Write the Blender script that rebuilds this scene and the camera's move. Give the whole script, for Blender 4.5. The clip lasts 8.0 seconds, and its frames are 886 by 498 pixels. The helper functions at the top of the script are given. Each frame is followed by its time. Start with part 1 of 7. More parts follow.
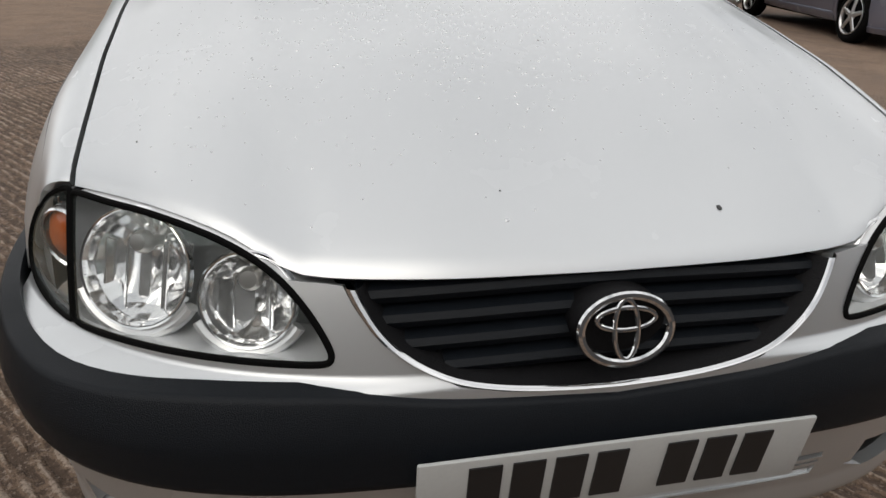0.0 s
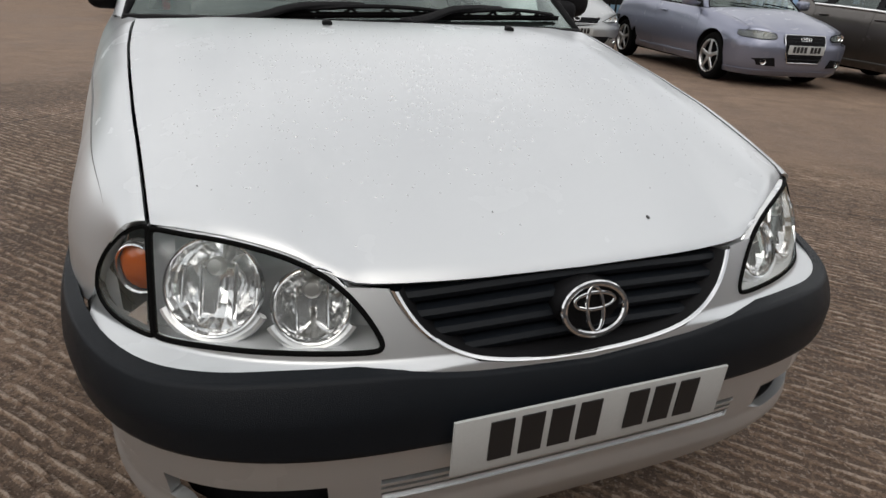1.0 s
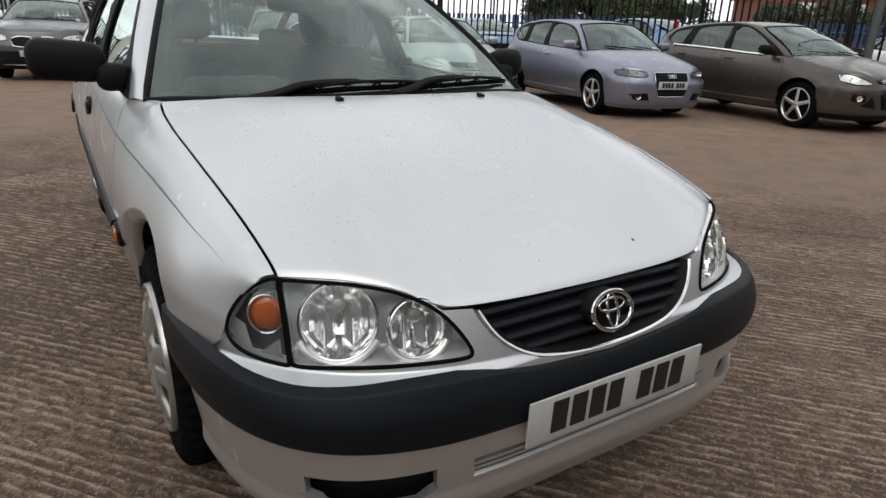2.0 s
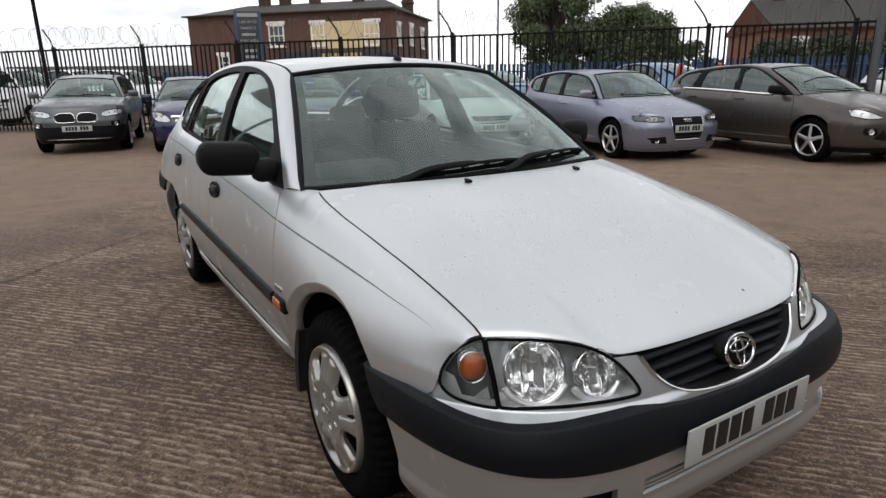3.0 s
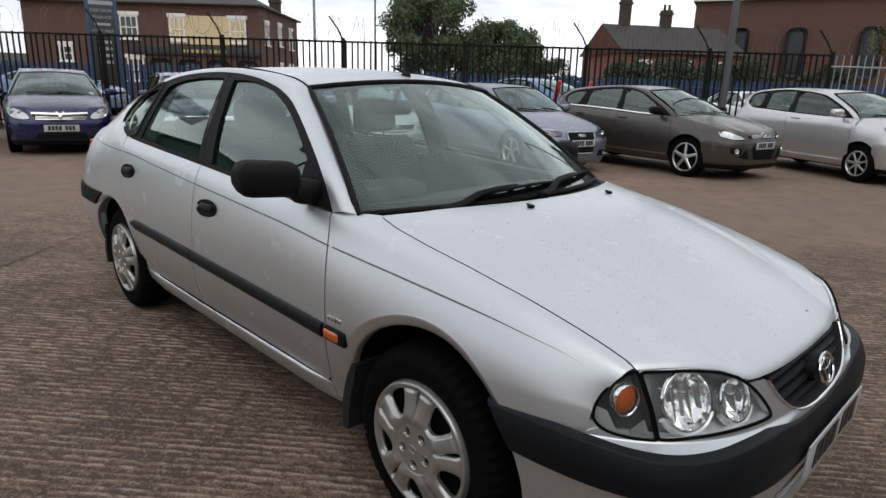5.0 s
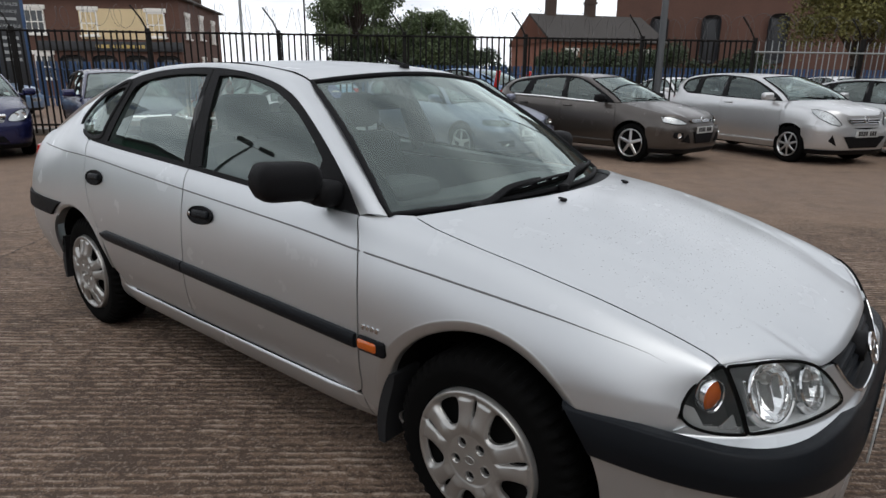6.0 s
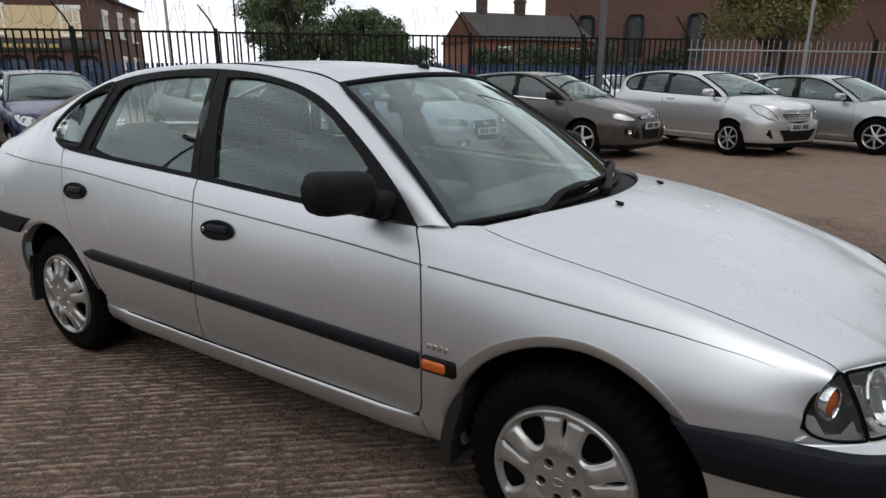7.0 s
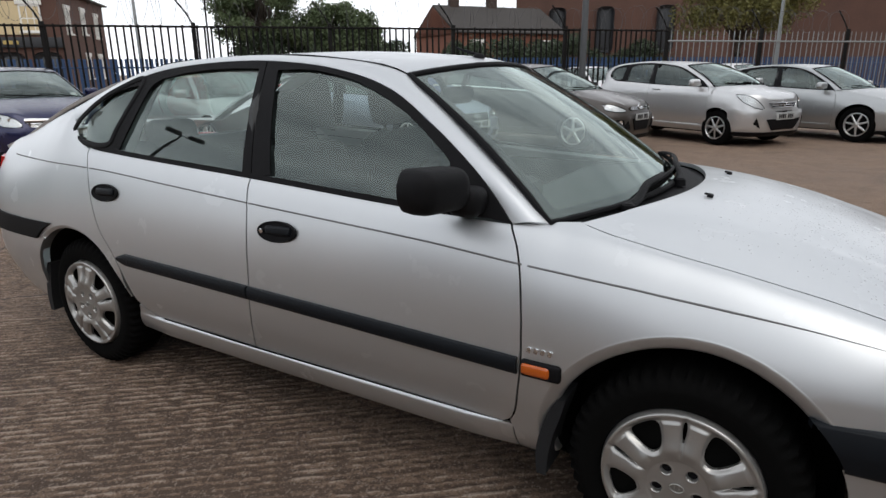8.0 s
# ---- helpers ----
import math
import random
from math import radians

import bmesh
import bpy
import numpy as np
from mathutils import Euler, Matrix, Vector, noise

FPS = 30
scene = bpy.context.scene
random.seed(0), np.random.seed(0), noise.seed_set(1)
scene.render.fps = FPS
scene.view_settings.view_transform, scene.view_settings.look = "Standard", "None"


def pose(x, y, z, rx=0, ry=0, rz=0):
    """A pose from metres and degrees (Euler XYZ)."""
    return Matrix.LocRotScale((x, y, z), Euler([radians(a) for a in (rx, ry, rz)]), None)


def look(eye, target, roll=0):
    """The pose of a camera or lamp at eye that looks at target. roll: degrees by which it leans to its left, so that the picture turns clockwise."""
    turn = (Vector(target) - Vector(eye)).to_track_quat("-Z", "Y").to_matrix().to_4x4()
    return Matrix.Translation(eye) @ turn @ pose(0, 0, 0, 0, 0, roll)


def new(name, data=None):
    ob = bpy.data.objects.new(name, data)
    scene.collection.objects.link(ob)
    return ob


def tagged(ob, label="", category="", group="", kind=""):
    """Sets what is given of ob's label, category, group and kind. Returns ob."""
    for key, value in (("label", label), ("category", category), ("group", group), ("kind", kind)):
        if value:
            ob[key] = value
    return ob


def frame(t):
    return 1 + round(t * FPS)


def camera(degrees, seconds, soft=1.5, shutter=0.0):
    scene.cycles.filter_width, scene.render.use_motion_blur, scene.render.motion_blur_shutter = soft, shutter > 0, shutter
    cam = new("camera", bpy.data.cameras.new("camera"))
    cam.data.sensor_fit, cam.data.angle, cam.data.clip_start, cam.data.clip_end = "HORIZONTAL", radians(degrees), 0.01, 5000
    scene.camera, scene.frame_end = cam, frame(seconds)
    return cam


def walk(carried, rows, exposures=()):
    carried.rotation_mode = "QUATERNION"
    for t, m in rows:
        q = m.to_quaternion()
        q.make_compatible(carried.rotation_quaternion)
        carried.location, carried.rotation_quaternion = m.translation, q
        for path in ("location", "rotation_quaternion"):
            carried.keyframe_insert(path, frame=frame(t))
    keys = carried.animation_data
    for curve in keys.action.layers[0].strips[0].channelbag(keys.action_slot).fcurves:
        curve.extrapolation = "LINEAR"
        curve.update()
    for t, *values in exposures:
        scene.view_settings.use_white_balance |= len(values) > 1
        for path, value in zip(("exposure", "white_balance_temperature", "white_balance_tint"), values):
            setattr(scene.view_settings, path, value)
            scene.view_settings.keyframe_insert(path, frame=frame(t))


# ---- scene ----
cam = camera(71.6, 8.0)
PATH = [
    (0, (-0.346, -0.484, 1.014), (0.051, 1.249, 0.097), 2.8),
    (0.5, (-0.435, -0.588, 1.037), (0.149, 1.137, 0.211), 2.3),
    (1, (-0.556, -0.645, 1.072), (0.15, 1.046, 0.272), 3.5),
    (1.2, (-0.637, -0.649, 1.083), (0.148, 1.006, 0.282), 3.1),
    (2.3, (-1.057, -0.803, 1.211), (-0.025, 0.786, 0.572), 1.9),
    (2.5, (-1.139, -0.818, 1.251), (-0.119, 0.782, 0.618), 1.9),
    (3, (-1.407, -0.788, 1.298), (-0.397, 0.855, 0.766), -1.1),
    (3.5, (-1.584, -0.733, 1.342), (-0.56, 0.918, 0.866), 1.7),
    (4, (-1.674, -0.562, 1.343), (-0.548, 1.017, 0.855), -0.4),
    (4.5, (-1.761, -0.436, 1.358), (-0.556, 1.08, 0.86), -0.2),
    (4.7, (-1.814, -0.391, 1.354), (-0.525, 1.054, 0.854), 0.9),
    (5.8, (-2.038, -0.099, 1.346), (-0.598, 1.179, 0.806), 1.1),
    (6, (-2.043, -0.023, 1.345), (-0.552, 1.198, 0.811), 0.5),
    (6.5, (-2.073, 0.166, 1.347), (-0.546, 1.338, 0.805), 0.1),
    (7, (-2.179, 0.358, 1.352), (-0.565, 1.411, 0.814), 0.1),
    (7.5, (-2.289, 0.531, 1.355), (-0.643, 1.526, 0.804), -0.3),
    (8, (-2.279, 0.705, 1.34), (-0.624, 1.681, 0.784), -0.5),
]
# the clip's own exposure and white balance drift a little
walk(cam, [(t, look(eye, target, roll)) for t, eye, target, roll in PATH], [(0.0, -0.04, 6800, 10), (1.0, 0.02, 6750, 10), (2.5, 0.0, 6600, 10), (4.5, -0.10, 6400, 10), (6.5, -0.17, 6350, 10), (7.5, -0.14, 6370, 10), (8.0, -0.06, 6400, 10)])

# ---- world, sun ----
world = bpy.data.worlds.new("overcast_sky")
scene.world = world
world.use_nodes = True
wn, wl = world.node_tree.nodes, world.node_tree.links
wn.clear()
w_out = wn.new("ShaderNodeOutputWorld")
w_bg = wn.new("ShaderNodeBackground")
w_sky = wn.new("ShaderNodeTexSky")
w_sky.sky_type, w_sky.sun_disc = "NISHITA", False
w_sky.sun_elevation, w_sky.sun_rotation = radians(48), radians(200)
w_sky.air_density, w_sky.dust_density = 1.0, 3.0
w_co = wn.new("ShaderNodeTexCoord")
w_map = wn.new("ShaderNodeMapping")
w_map.inputs["Scale"].default_value = (1.0, 1.0, 3.2)
w_n1 = wn.new("ShaderNodeTexNoise")
w_n1.inputs["Scale"].default_value, w_n1.inputs["Detail"].default_value = 2.3, 7.0
w_n1.inputs["Roughness"].default_value, w_n1.inputs["Distortion"].default_value = 0.56, 0.5
w_ramp = wn.new("ShaderNodeValToRGB")
w_ramp.color_ramp.elements[0].position, w_ramp.color_ramp.elements[0].color = 0.34, (5.2, 5.4, 5.75, 1)
w_ramp.color_ramp.elements[1].position, w_ramp.color_ramp.elements[1].color = 0.64, (12.2, 12.3, 12.5, 1)
w_mix = wn.new("ShaderNodeMix")
w_mix.data_type = "RGBA"
w_mix.inputs["Factor"].default_value = 0.9
wl.new(w_co.outputs["Generated"], w_map.inputs["Vector"])
wl.new(w_map.outputs["Vector"], w_n1.inputs["Vector"])
wl.new(w_n1.outputs["Fac"], w_ramp.inputs["Fac"])
wl.new(w_sky.outputs["Color"], w_mix.inputs["A"])
wl.new(w_ramp.outputs["Color"], w_mix.inputs["B"])
# haze whitens the sky towards the horizon
w_sep, w_low, w_mul = wn.new("ShaderNodeSeparateXYZ"), wn.new("ShaderNodeMapRange"), wn.new("ShaderNodeMix")
w_low.inputs["From Min"].default_value, w_low.inputs["From Max"].default_value = 0.0, 0.42
w_low.inputs["To Min"].default_value, w_low.inputs["To Max"].default_value = 1.45, 1.0
w_mul.data_type, w_mul.blend_type = "RGBA", "MULTIPLY"
w_mul.inputs["Factor"].default_value = 1.0
wl.new(w_co.outputs["Generated"], w_sep.inputs["Vector"])
wl.new(w_sep.outputs["Z"], w_low.inputs["Value"])
wl.new(w_mix.outputs["Result"], w_mul.inputs["A"])
wl.new(w_low.outputs["Result"], w_mul.inputs["B"])
wl.new(w_mul.outputs["Result"], w_bg.inputs["Color"])
w_bg.inputs["Strength"].default_value = 0.115
wl.new(w_bg.outputs["Background"], w_out.inputs["Surface"])

sun_data = bpy.data.lights.new("sun", "SUN")
sun_data.energy, sun_data.angle, sun_data.color = 0.7, radians(40), (1.0, 0.96, 0.9)
sun = new("sun", sun_data)
sun.matrix_world = look((-20, -30, 42), (0, 0, 0))


# ---- materials ----
def mat(name, color, rough=0.5, metal=0.0, grain=0.0, scale=40.0, spots=0.0, spot_scale=3.0, bump=0.0, coat=0.0,
        spec=0.5, dark=None, vary=0.0, emit=0.0):
    """A surface with grain, larger stains and relief."""
    m = bpy.data.materials.new(name)
    m.use_nodes = True
    n, l = m.node_tree.nodes, m.node_tree.links
    p = n["Principled BSDF"]
    p.inputs["Roughness"].default_value, p.inputs["Metallic"].default_value = rough, metal
    p.inputs["Coat Weight"].default_value, p.inputs["Coat Roughness"].default_value = coat, 0.04
    p.inputs["Specular IOR Level"].default_value = spec
    co = n.new("ShaderNodeTexCoord")
    fine = n.new("ShaderNodeTexNoise")
    fine.inputs["Scale"].default_value, fine.inputs["Detail"].default_value = scale, 5.0
    wide = n.new("ShaderNodeTexNoise")
    wide.inputs["Scale"].default_value, wide.inputs["Detail"].default_value = spot_scale, 6.0
    l.new(co.outputs["Object"], fine.inputs["Vector"])
    l.new(co.outputs["Object"], wide.inputs["Vector"])
    dk = dark or tuple(c * 0.45 for c in color)
    a = n.new("ShaderNodeMix")
    a.data_type = "RGBA"
    a.inputs["A"].default_value, a.inputs["B"].default_value = (*color, 1), (*dk, 1)
    add = n.new("ShaderNodeMath")
    add.operation = "MULTIPLY_ADD"
    sub = n.new("ShaderNodeMath")
    sub.operation = "MULTIPLY_ADD"
    l.new(fine.outputs["Fac"], sub.inputs[0])
    sub.inputs[1].default_value, sub.inputs[2].default_value = 2 * grain, -grain * 0.9
    l.new(wide.outputs["Fac"], add.inputs[0])
    add.inputs[1].default_value = 2 * spots
    off = n.new("ShaderNodeMath")
    off.operation = "SUBTRACT"
    l.new(sub.outputs[0], off.inputs[0])
    off.inputs[1].default_value = spots * 0.9
    l.new(off.outputs[0], add.inputs[2])
    add.use_clamp = True
    l.new(add.outputs[0], a.inputs["Factor"])
    out = a.outputs["Result"]
    if vary:
        info = n.new("ShaderNodeObjectInfo")
        hsv = n.new("ShaderNodeHueSaturation")
        mr = n.new("ShaderNodeMapRange")
        mr.inputs["To Min"].default_value, mr.inputs["To Max"].default_value = 1 - vary, 1 + vary
        l.new(info.outputs["Random"], mr.inputs["Value"])
        l.new(mr.outputs["Result"], hsv.inputs["Value"])
        l.new(out, hsv.inputs["Color"])
        out = hsv.outputs["Color"]
    l.new(out, p.inputs["Base Color"])
    if bump:
        b = n.new("ShaderNodeBump")
        b.inputs["Strength"].default_value, b.inputs["Distance"].default_value = min(1.0, bump * 100), 0.01 * max(bump, 0.1)
        l.new(fine.outputs["Fac"], b.inputs["Height"])
        l.new(b.outputs["Normal"], p.inputs["Normal"])
    if emit:
        p.inputs["Emission Color"].default_value, p.inputs["Emission Strength"].default_value = (*color, 1), emit
    return m


def paint(name, color, metal=0.75, rough=0.3):
    """Metallic car paint: flakes under a clear coat, with road film."""
    m = mat(name, color, rough, metal, grain=0.05, scale=900, spots=0.10, spot_scale=4.0, coat=0.7, dark=tuple(c * 0.72 for c in color))
    n, l = m.node_tree.nodes, m.node_tree.links
    p = n["Principled BSDF"]
    film = n.new("ShaderNodeTexNoise")
    film.inputs["Scale"].default_value, film.inputs["Detail"].default_value = 7.0, 8.0
    co = n.new("ShaderNodeTexCoord")
    l.new(co.outputs["Object"], film.inputs["Vector"])
    mr = n.new("ShaderNodeMapRange")
    mr.inputs["From Min"].default_value, mr.inputs["From Max"].default_value = 0.35, 0.75
    mr.inputs["To Min"].default_value, mr.inputs["To Max"].default_value = 0.14, 0.32
    l.new(film.outputs["Fac"], mr.inputs["Value"])
    l.new(mr.outputs["Result"], p.inputs["Coat Roughness"])
    return m


def glass(name, tint, gloss=0.02, ior=1.75, film=0.0):
    """Thin glazing: what lies behind it shows through the tint, its two faces mirror the sky, and dust dulls it a little."""
    m = bpy.data.materials.new(name)
    m.use_nodes = True
    n, l = m.node_tree.nodes, m.node_tree.links
    n.remove(n["Principled BSDF"])
    tr, gl, mx, fr = n.new("ShaderNodeBsdfTransparent"), n.new("ShaderNodeBsdfGlossy"), n.new("ShaderNodeMixShader"), n.new("ShaderNodeLayerWeight")
    tr.inputs["Color"].default_value = (*tint, 1)
    gl.inputs["Roughness"].default_value, gl.inputs["Color"].default_value = gloss, (0.88, 1.0, 0.96, 1)
    fr.inputs["Blend"].default_value = 0.5
    f0 = ((ior - 1) / (ior + 1)) ** 2
    pw, sc = n.new("ShaderNodeMath"), n.new("ShaderNodeMath")
    pw.operation, sc.operation = "POWER", "MULTIPLY_ADD"
    pw.inputs[1].default_value, sc.inputs[1].default_value, sc.inputs[2].default_value = 4.0, 1 - f0, f0
    l.new(fr.outputs["Facing"], pw.inputs[0])
    l.new(pw.outputs[0], sc.inputs[0])
    l.new(sc.outputs[0], mx.inputs["Fac"])
    behind = tr.outputs[0]
    if film:
        df, fm, tx, mr, co = n.new("ShaderNodeBsdfDiffuse"), n.new("ShaderNodeMixShader"), n.new("ShaderNodeTexNoise"), n.new("ShaderNodeMapRange"), n.new("ShaderNodeTexCoord")
        df.inputs["Color"].default_value = (0.50, 0.56, 0.53, 1)
        tx.inputs["Scale"].default_value, tx.inputs["Detail"].default_value = 3.5, 7
        l.new(co.outputs["Object"], tx.inputs["Vector"])
        l.new(tx.outputs["Fac"], mr.inputs["Value"])
        mr.inputs["From Min"].default_value, mr.inputs["From Max"].default_value = 0.3, 0.75
        mr.inputs["To Min"].default_value, mr.inputs["To Max"].default_value = film * 0.4, film * 1.8
        l.new(mr.outputs["Result"], fm.inputs["Fac"])
        l.new(behind, fm.inputs[1])
        l.new(df.outputs[0], fm.inputs[2])
        behind = fm.outputs[0]
    l.new(behind, mx.inputs[1])
    l.new(gl.outputs[0], mx.inputs[2])
    l.new(mx.outputs[0], n["Material Output"].inputs["Surface"])
    return m


SILVER = paint("silver_metallic_paint", (0.640, 0.660, 0.675), 0.86, 0.42)
TRIM = mat("charcoal_bumper_plastic", (0.0065, 0.0085, 0.0115), 0.42, grain=0.4, scale=700, spots=0.25, spot_scale=5, bump=0.008, dark=(0.0035, 0.0045, 0.006), spec=0.18)
BLACK = mat("black_plastic", (0.006, 0.006, 0.007), 0.6, grain=0.4, scale=400, bump=0.04, spec=0.15)
RUBBER = mat("black_rubber", (0.0035, 0.0035, 0.0035), 0.85, grain=0.4, scale=120, spots=0.3, spot_scale=9, dark=(0.007, 0.0068, 0.0065), spec=0.06)
CHROME = mat("chrome", (0.75, 0.76, 0.77), 0.1, 1.0, spots=0.1, spot_scale=20)
MIRROR = mat("lamp_reflector_metal", (0.93, 0.935, 0.94), 0.09, 0.88, spots=0.05)
COVER = mat("silver_wheel_cover", (0.44, 0.435, 0.42), 0.30, 0.75, grain=0.12, scale=300, spots=0.35, spot_scale=14, dark=(0.33, 0.315, 0.30))
AMBER = mat("amber_lens", (0.50, 0.10, 0.008), 0.18, spots=0.15, spot_scale=30, coat=0.6)
RED_LENS = mat("red_lens", (0.45, 0.015, 0.015), 0.15, coat=0.8)
WHITE_PLATE = mat("white_plate", (0.46, 0.47, 0.465), 0.35, grain=0.1, scale=200, spots=0.12, spot_scale=25)
INK = mat("black_ink", (0.012, 0.012, 0.013), 0.4)
CLOTH = mat("grey_seat_cloth", (0.028, 0.030, 0.033), 0.9, grain=0.5, scale=300, bump=0.05)
DASH = mat("grey_dash_plastic", (0.030, 0.032, 0.033), 0.6, grain=0.3, scale=400, bump=0.04)
UNDER = mat("underbody_black", (0.006, 0.006, 0.006), 0.95, grain=0.3, spec=0.1)
GLASS = glass("green_tinted_glass", (0.82, 0.92, 0.88), 0.015, 2.0, 0.006)
LENS = glass("clear_lamp_lens", (0.95, 0.96, 0.96), 0.015, 1.5, 0.028)
DARK_GLASS = glass("dark_tinted_glass", (0.30, 0.35, 0.35), 0.02, 1.9, 0.03)
HOUSING = mat("satin_lamp_housing", (0.80, 0.81, 0.82), 0.22, 0.45, spots=0.35, spot_scale=30, dark=(0.40, 0.40, 0.41))
INDICATOR_HOUSING = mat("smoked_lamp_housing", (0.10, 0.10, 0.105), 0.20, 0.6, spots=0.6, spot_scale=28, dark=(0.04, 0.04, 0.043))
DARK_HOUSING = mat("grey_lamp_housing", (0.10, 0.10, 0.105), 0.3, 0.5, spots=0.5, spot_scale=25)


# ---- geometry helpers ----
def curve(*knots):
    """A smooth curve through (x, y) knots with no overshoot."""
    xs, ys = [k[0] for k in knots], [k[1] for k in knots]
    d = [(ys[i + 1] - ys[i]) / (xs[i + 1] - xs[i]) for i in range(len(xs) - 1)]
    s = [d[0]] + [0 if d[i - 1] * d[i] <= 0 else 2 * d[i - 1] * d[i] / (d[i - 1] + d[i]) for i in range(1, len(d))] + [d[-1]]

    def at(x):
        if x <= xs[0]:
            return ys[0] + s[0] * (x - xs[0])
        if x >= xs[-1]:
            return ys[-1] + s[-1] * (x - xs[-1])
        i = max(j for j in range(len(xs) - 1) if xs[j] <= x)
        h = xs[i + 1] - xs[i]
        t = (x - xs[i]) / h
        return (ys[i] * (1 + 2 * t) * (1 - t) ** 2 + h * s[i] * t * (1 - t) ** 2 + ys[i + 1] * t * t * (3 - 2 * t) + h * s[i + 1] * t * t * (t - 1))
    return at


def spline(pts, n=6, closed=False):
    """Points along a Catmull-Rom line through pts (any dimension)."""
    p = [np.array(q, float) for q in pts]
    out, m = [], len(p)
    for i in range(m if closed else m - 1):
        a = p[(i - 1) % m] if closed or i else p[i]
        b, c = p[i], p[(i + 1) % m]
        e = p[(i + 2) % m] if closed or i + 2 < m else c
        for k in range(n):
            t = k / n
            out.append(0.5 * (2 * b + (c - a) * t + (2 * a - 5 * b + 4 * c - e) * t * t + (3 * b - a - 3 * c + e) * t ** 3))
    if not closed:
        out.append(p[-1])
    return out


def dense(pts, step):
    """A polyline cut into pieces of at most step."""
    out = []
    for a, b in zip(pts, pts[1:]):
        a, b = np.array(a, float), np.array(b, float)
        k = max(1, int(np.linalg.norm(b - a) / step))
        out += [a + (b - a) * i / k for i in range(k)]
    return out + [np.array(pts[-1], float)]


def obj(name, verts, faces, material, parent=None, label="", smooth=True, normals=None):
    me = bpy.data.meshes.new(name)
    me.from_pydata([tuple(v) for v in verts], [], faces)
    me.materials.append(material)
    me.validate()
    if smooth:
        me.polygons.foreach_set("use_smooth", [True] * len(me.polygons))
    if normals is not None and len(me.loops) == len(normals):
        me.normals_split_custom_set(normals)
    me.update()
    ob = new(name, me)
    ob.parent = parent
    if label:
        ob["label"] = label
    return ob


def part(name, bm, material, parent, label="", smooth=True, angle=35):
    """One mesh object under a thing or a part."""
    bmesh.ops.recalc_face_normals(bm, faces=bm.faces)
    if smooth:
        for f in bm.faces:
            f.smooth = True
        for e in bm.edges:
            if len(e.link_faces) == 2 and e.calc_face_angle(0) > radians(angle):
                e.smooth = False
    me = bpy.data.meshes.new(name)
    bm.to_mesh(me)
    bm.free()
    me.materials.append(material)
    ob = new(name, me)
    ob.parent = parent
    if label:
        ob["label"] = label
    return ob


def base(name, m=None):
    ob = new(name)
    ob.empty_display_size = 0.2
    if m is not None:
        ob.matrix_basis = m
    return ob


def box(x, y, z, bevel=0.0, m=None, seg=2):
    """A bmesh box of size x, y, z about its middle."""
    bm = bmesh.new()
    bmesh.ops.create_cube(bm, size=1)
    bmesh.ops.scale(bm, vec=(x, y, z), verts=bm.verts)
    if bevel:
        bmesh.ops.bevel(bm, geom=bm.edges[:], offset=bevel, segments=seg, profile=0.5, affect="EDGES")
    if m is not None:
        bm.transform(m)
    return bm


def join(*bms):
    out = bms[0]
    for b in bms[1:]:
        tmp = bpy.data.meshes.new("tmp")
        b.to_mesh(tmp)
        b.free()
        out.from_mesh(tmp)
        bpy.data.meshes.remove(tmp)
    return out


def tube(path, r, sides=8, closed=False, flat=1.0, up=(0, 0, 1), taper=None):
    """A bmesh tube along path; flat squeezes it along up."""
    bm = bmesh.new()
    p = [Vector(q) for q in path]
    n, rings, upv = len(p), [], Vector(up)
    for i, q in enumerate(p):
        a, b = (p[i - 1], p[(i + 1) % n]) if closed else (p[max(i - 1, 0)], p[min(i + 1, n - 1)])
        d = (b - a).normalized()
        sx = d.cross(upv)
        sx = sx.normalized() if sx.length > 1e-4 else d.orthogonal().normalized()
        sy = sx.cross(d)
        rr = r * (taper(i / max(n - 1, 1)) if taper else 1)
        rings.append([bm.verts.new(q + rr * (math.cos(k * 2 * math.pi / sides) * sx + flat * math.sin(k * 2 * math.pi / sides) * sy)) for k in range(sides)])
    for i in range(n if closed else n - 1):
        a, b = rings[i], rings[(i + 1) % n]
        for k in range(sides):
            bm.faces.new((a[k], a[(k + 1) % sides], b[(k + 1) % sides], b[k]))
    if not closed:
        bm.faces.new(rings[0][::-1])
        bm.faces.new(rings[-1])
    return bm


def lathe(profile, seg=32, axis="x"):
    """A bmesh turned about x: profile of (along, radius)."""
    bm = bmesh.new()
    rings = []
    for a, r in profile:
        if r < 1e-5:
            rings.append([bm.verts.new((a, 0, 0))] * seg)
        else:
            rings.append([bm.verts.new((a, r * math.cos(2 * math.pi * k / seg), r * math.sin(2 * math.pi * k / seg))) for k in range(seg)])
    for A, B in zip(rings, rings[1:]):
        for k in range(seg):
            vs = []
            for v in (A[k], A[(k + 1) % seg], B[(k + 1) % seg], B[k]):
                if v not in vs:
                    vs.append(v)
            if len(vs) > 2:
                bm.faces.new(vs)
    if axis == "z":
        bm.transform(Matrix.Rotation(radians(-90), 4, "Y"))
    return bm


def clip_cell(poly, u0, u1, v0, v1):
    for k, lim, keep in ((0, u0, 1), (0, u1, -1), (1, v0, 1), (1, v1, -1)):
        out = []
        for i in range(len(poly)):
            a, b = poly[i - 1], poly[i]
            da, db = keep * (a[k] - lim), keep * (b[k] - lim)
            if (da >= 0) != (db >= 0):
                t = da / (da - db)
                out.append((a[0] + t * (b[0] - a[0]), a[1] + t * (b[1] - a[1])))
            if db >= 0:
                out.append(b)
        poly = out
        if len(poly) < 3:
            return []
    return poly


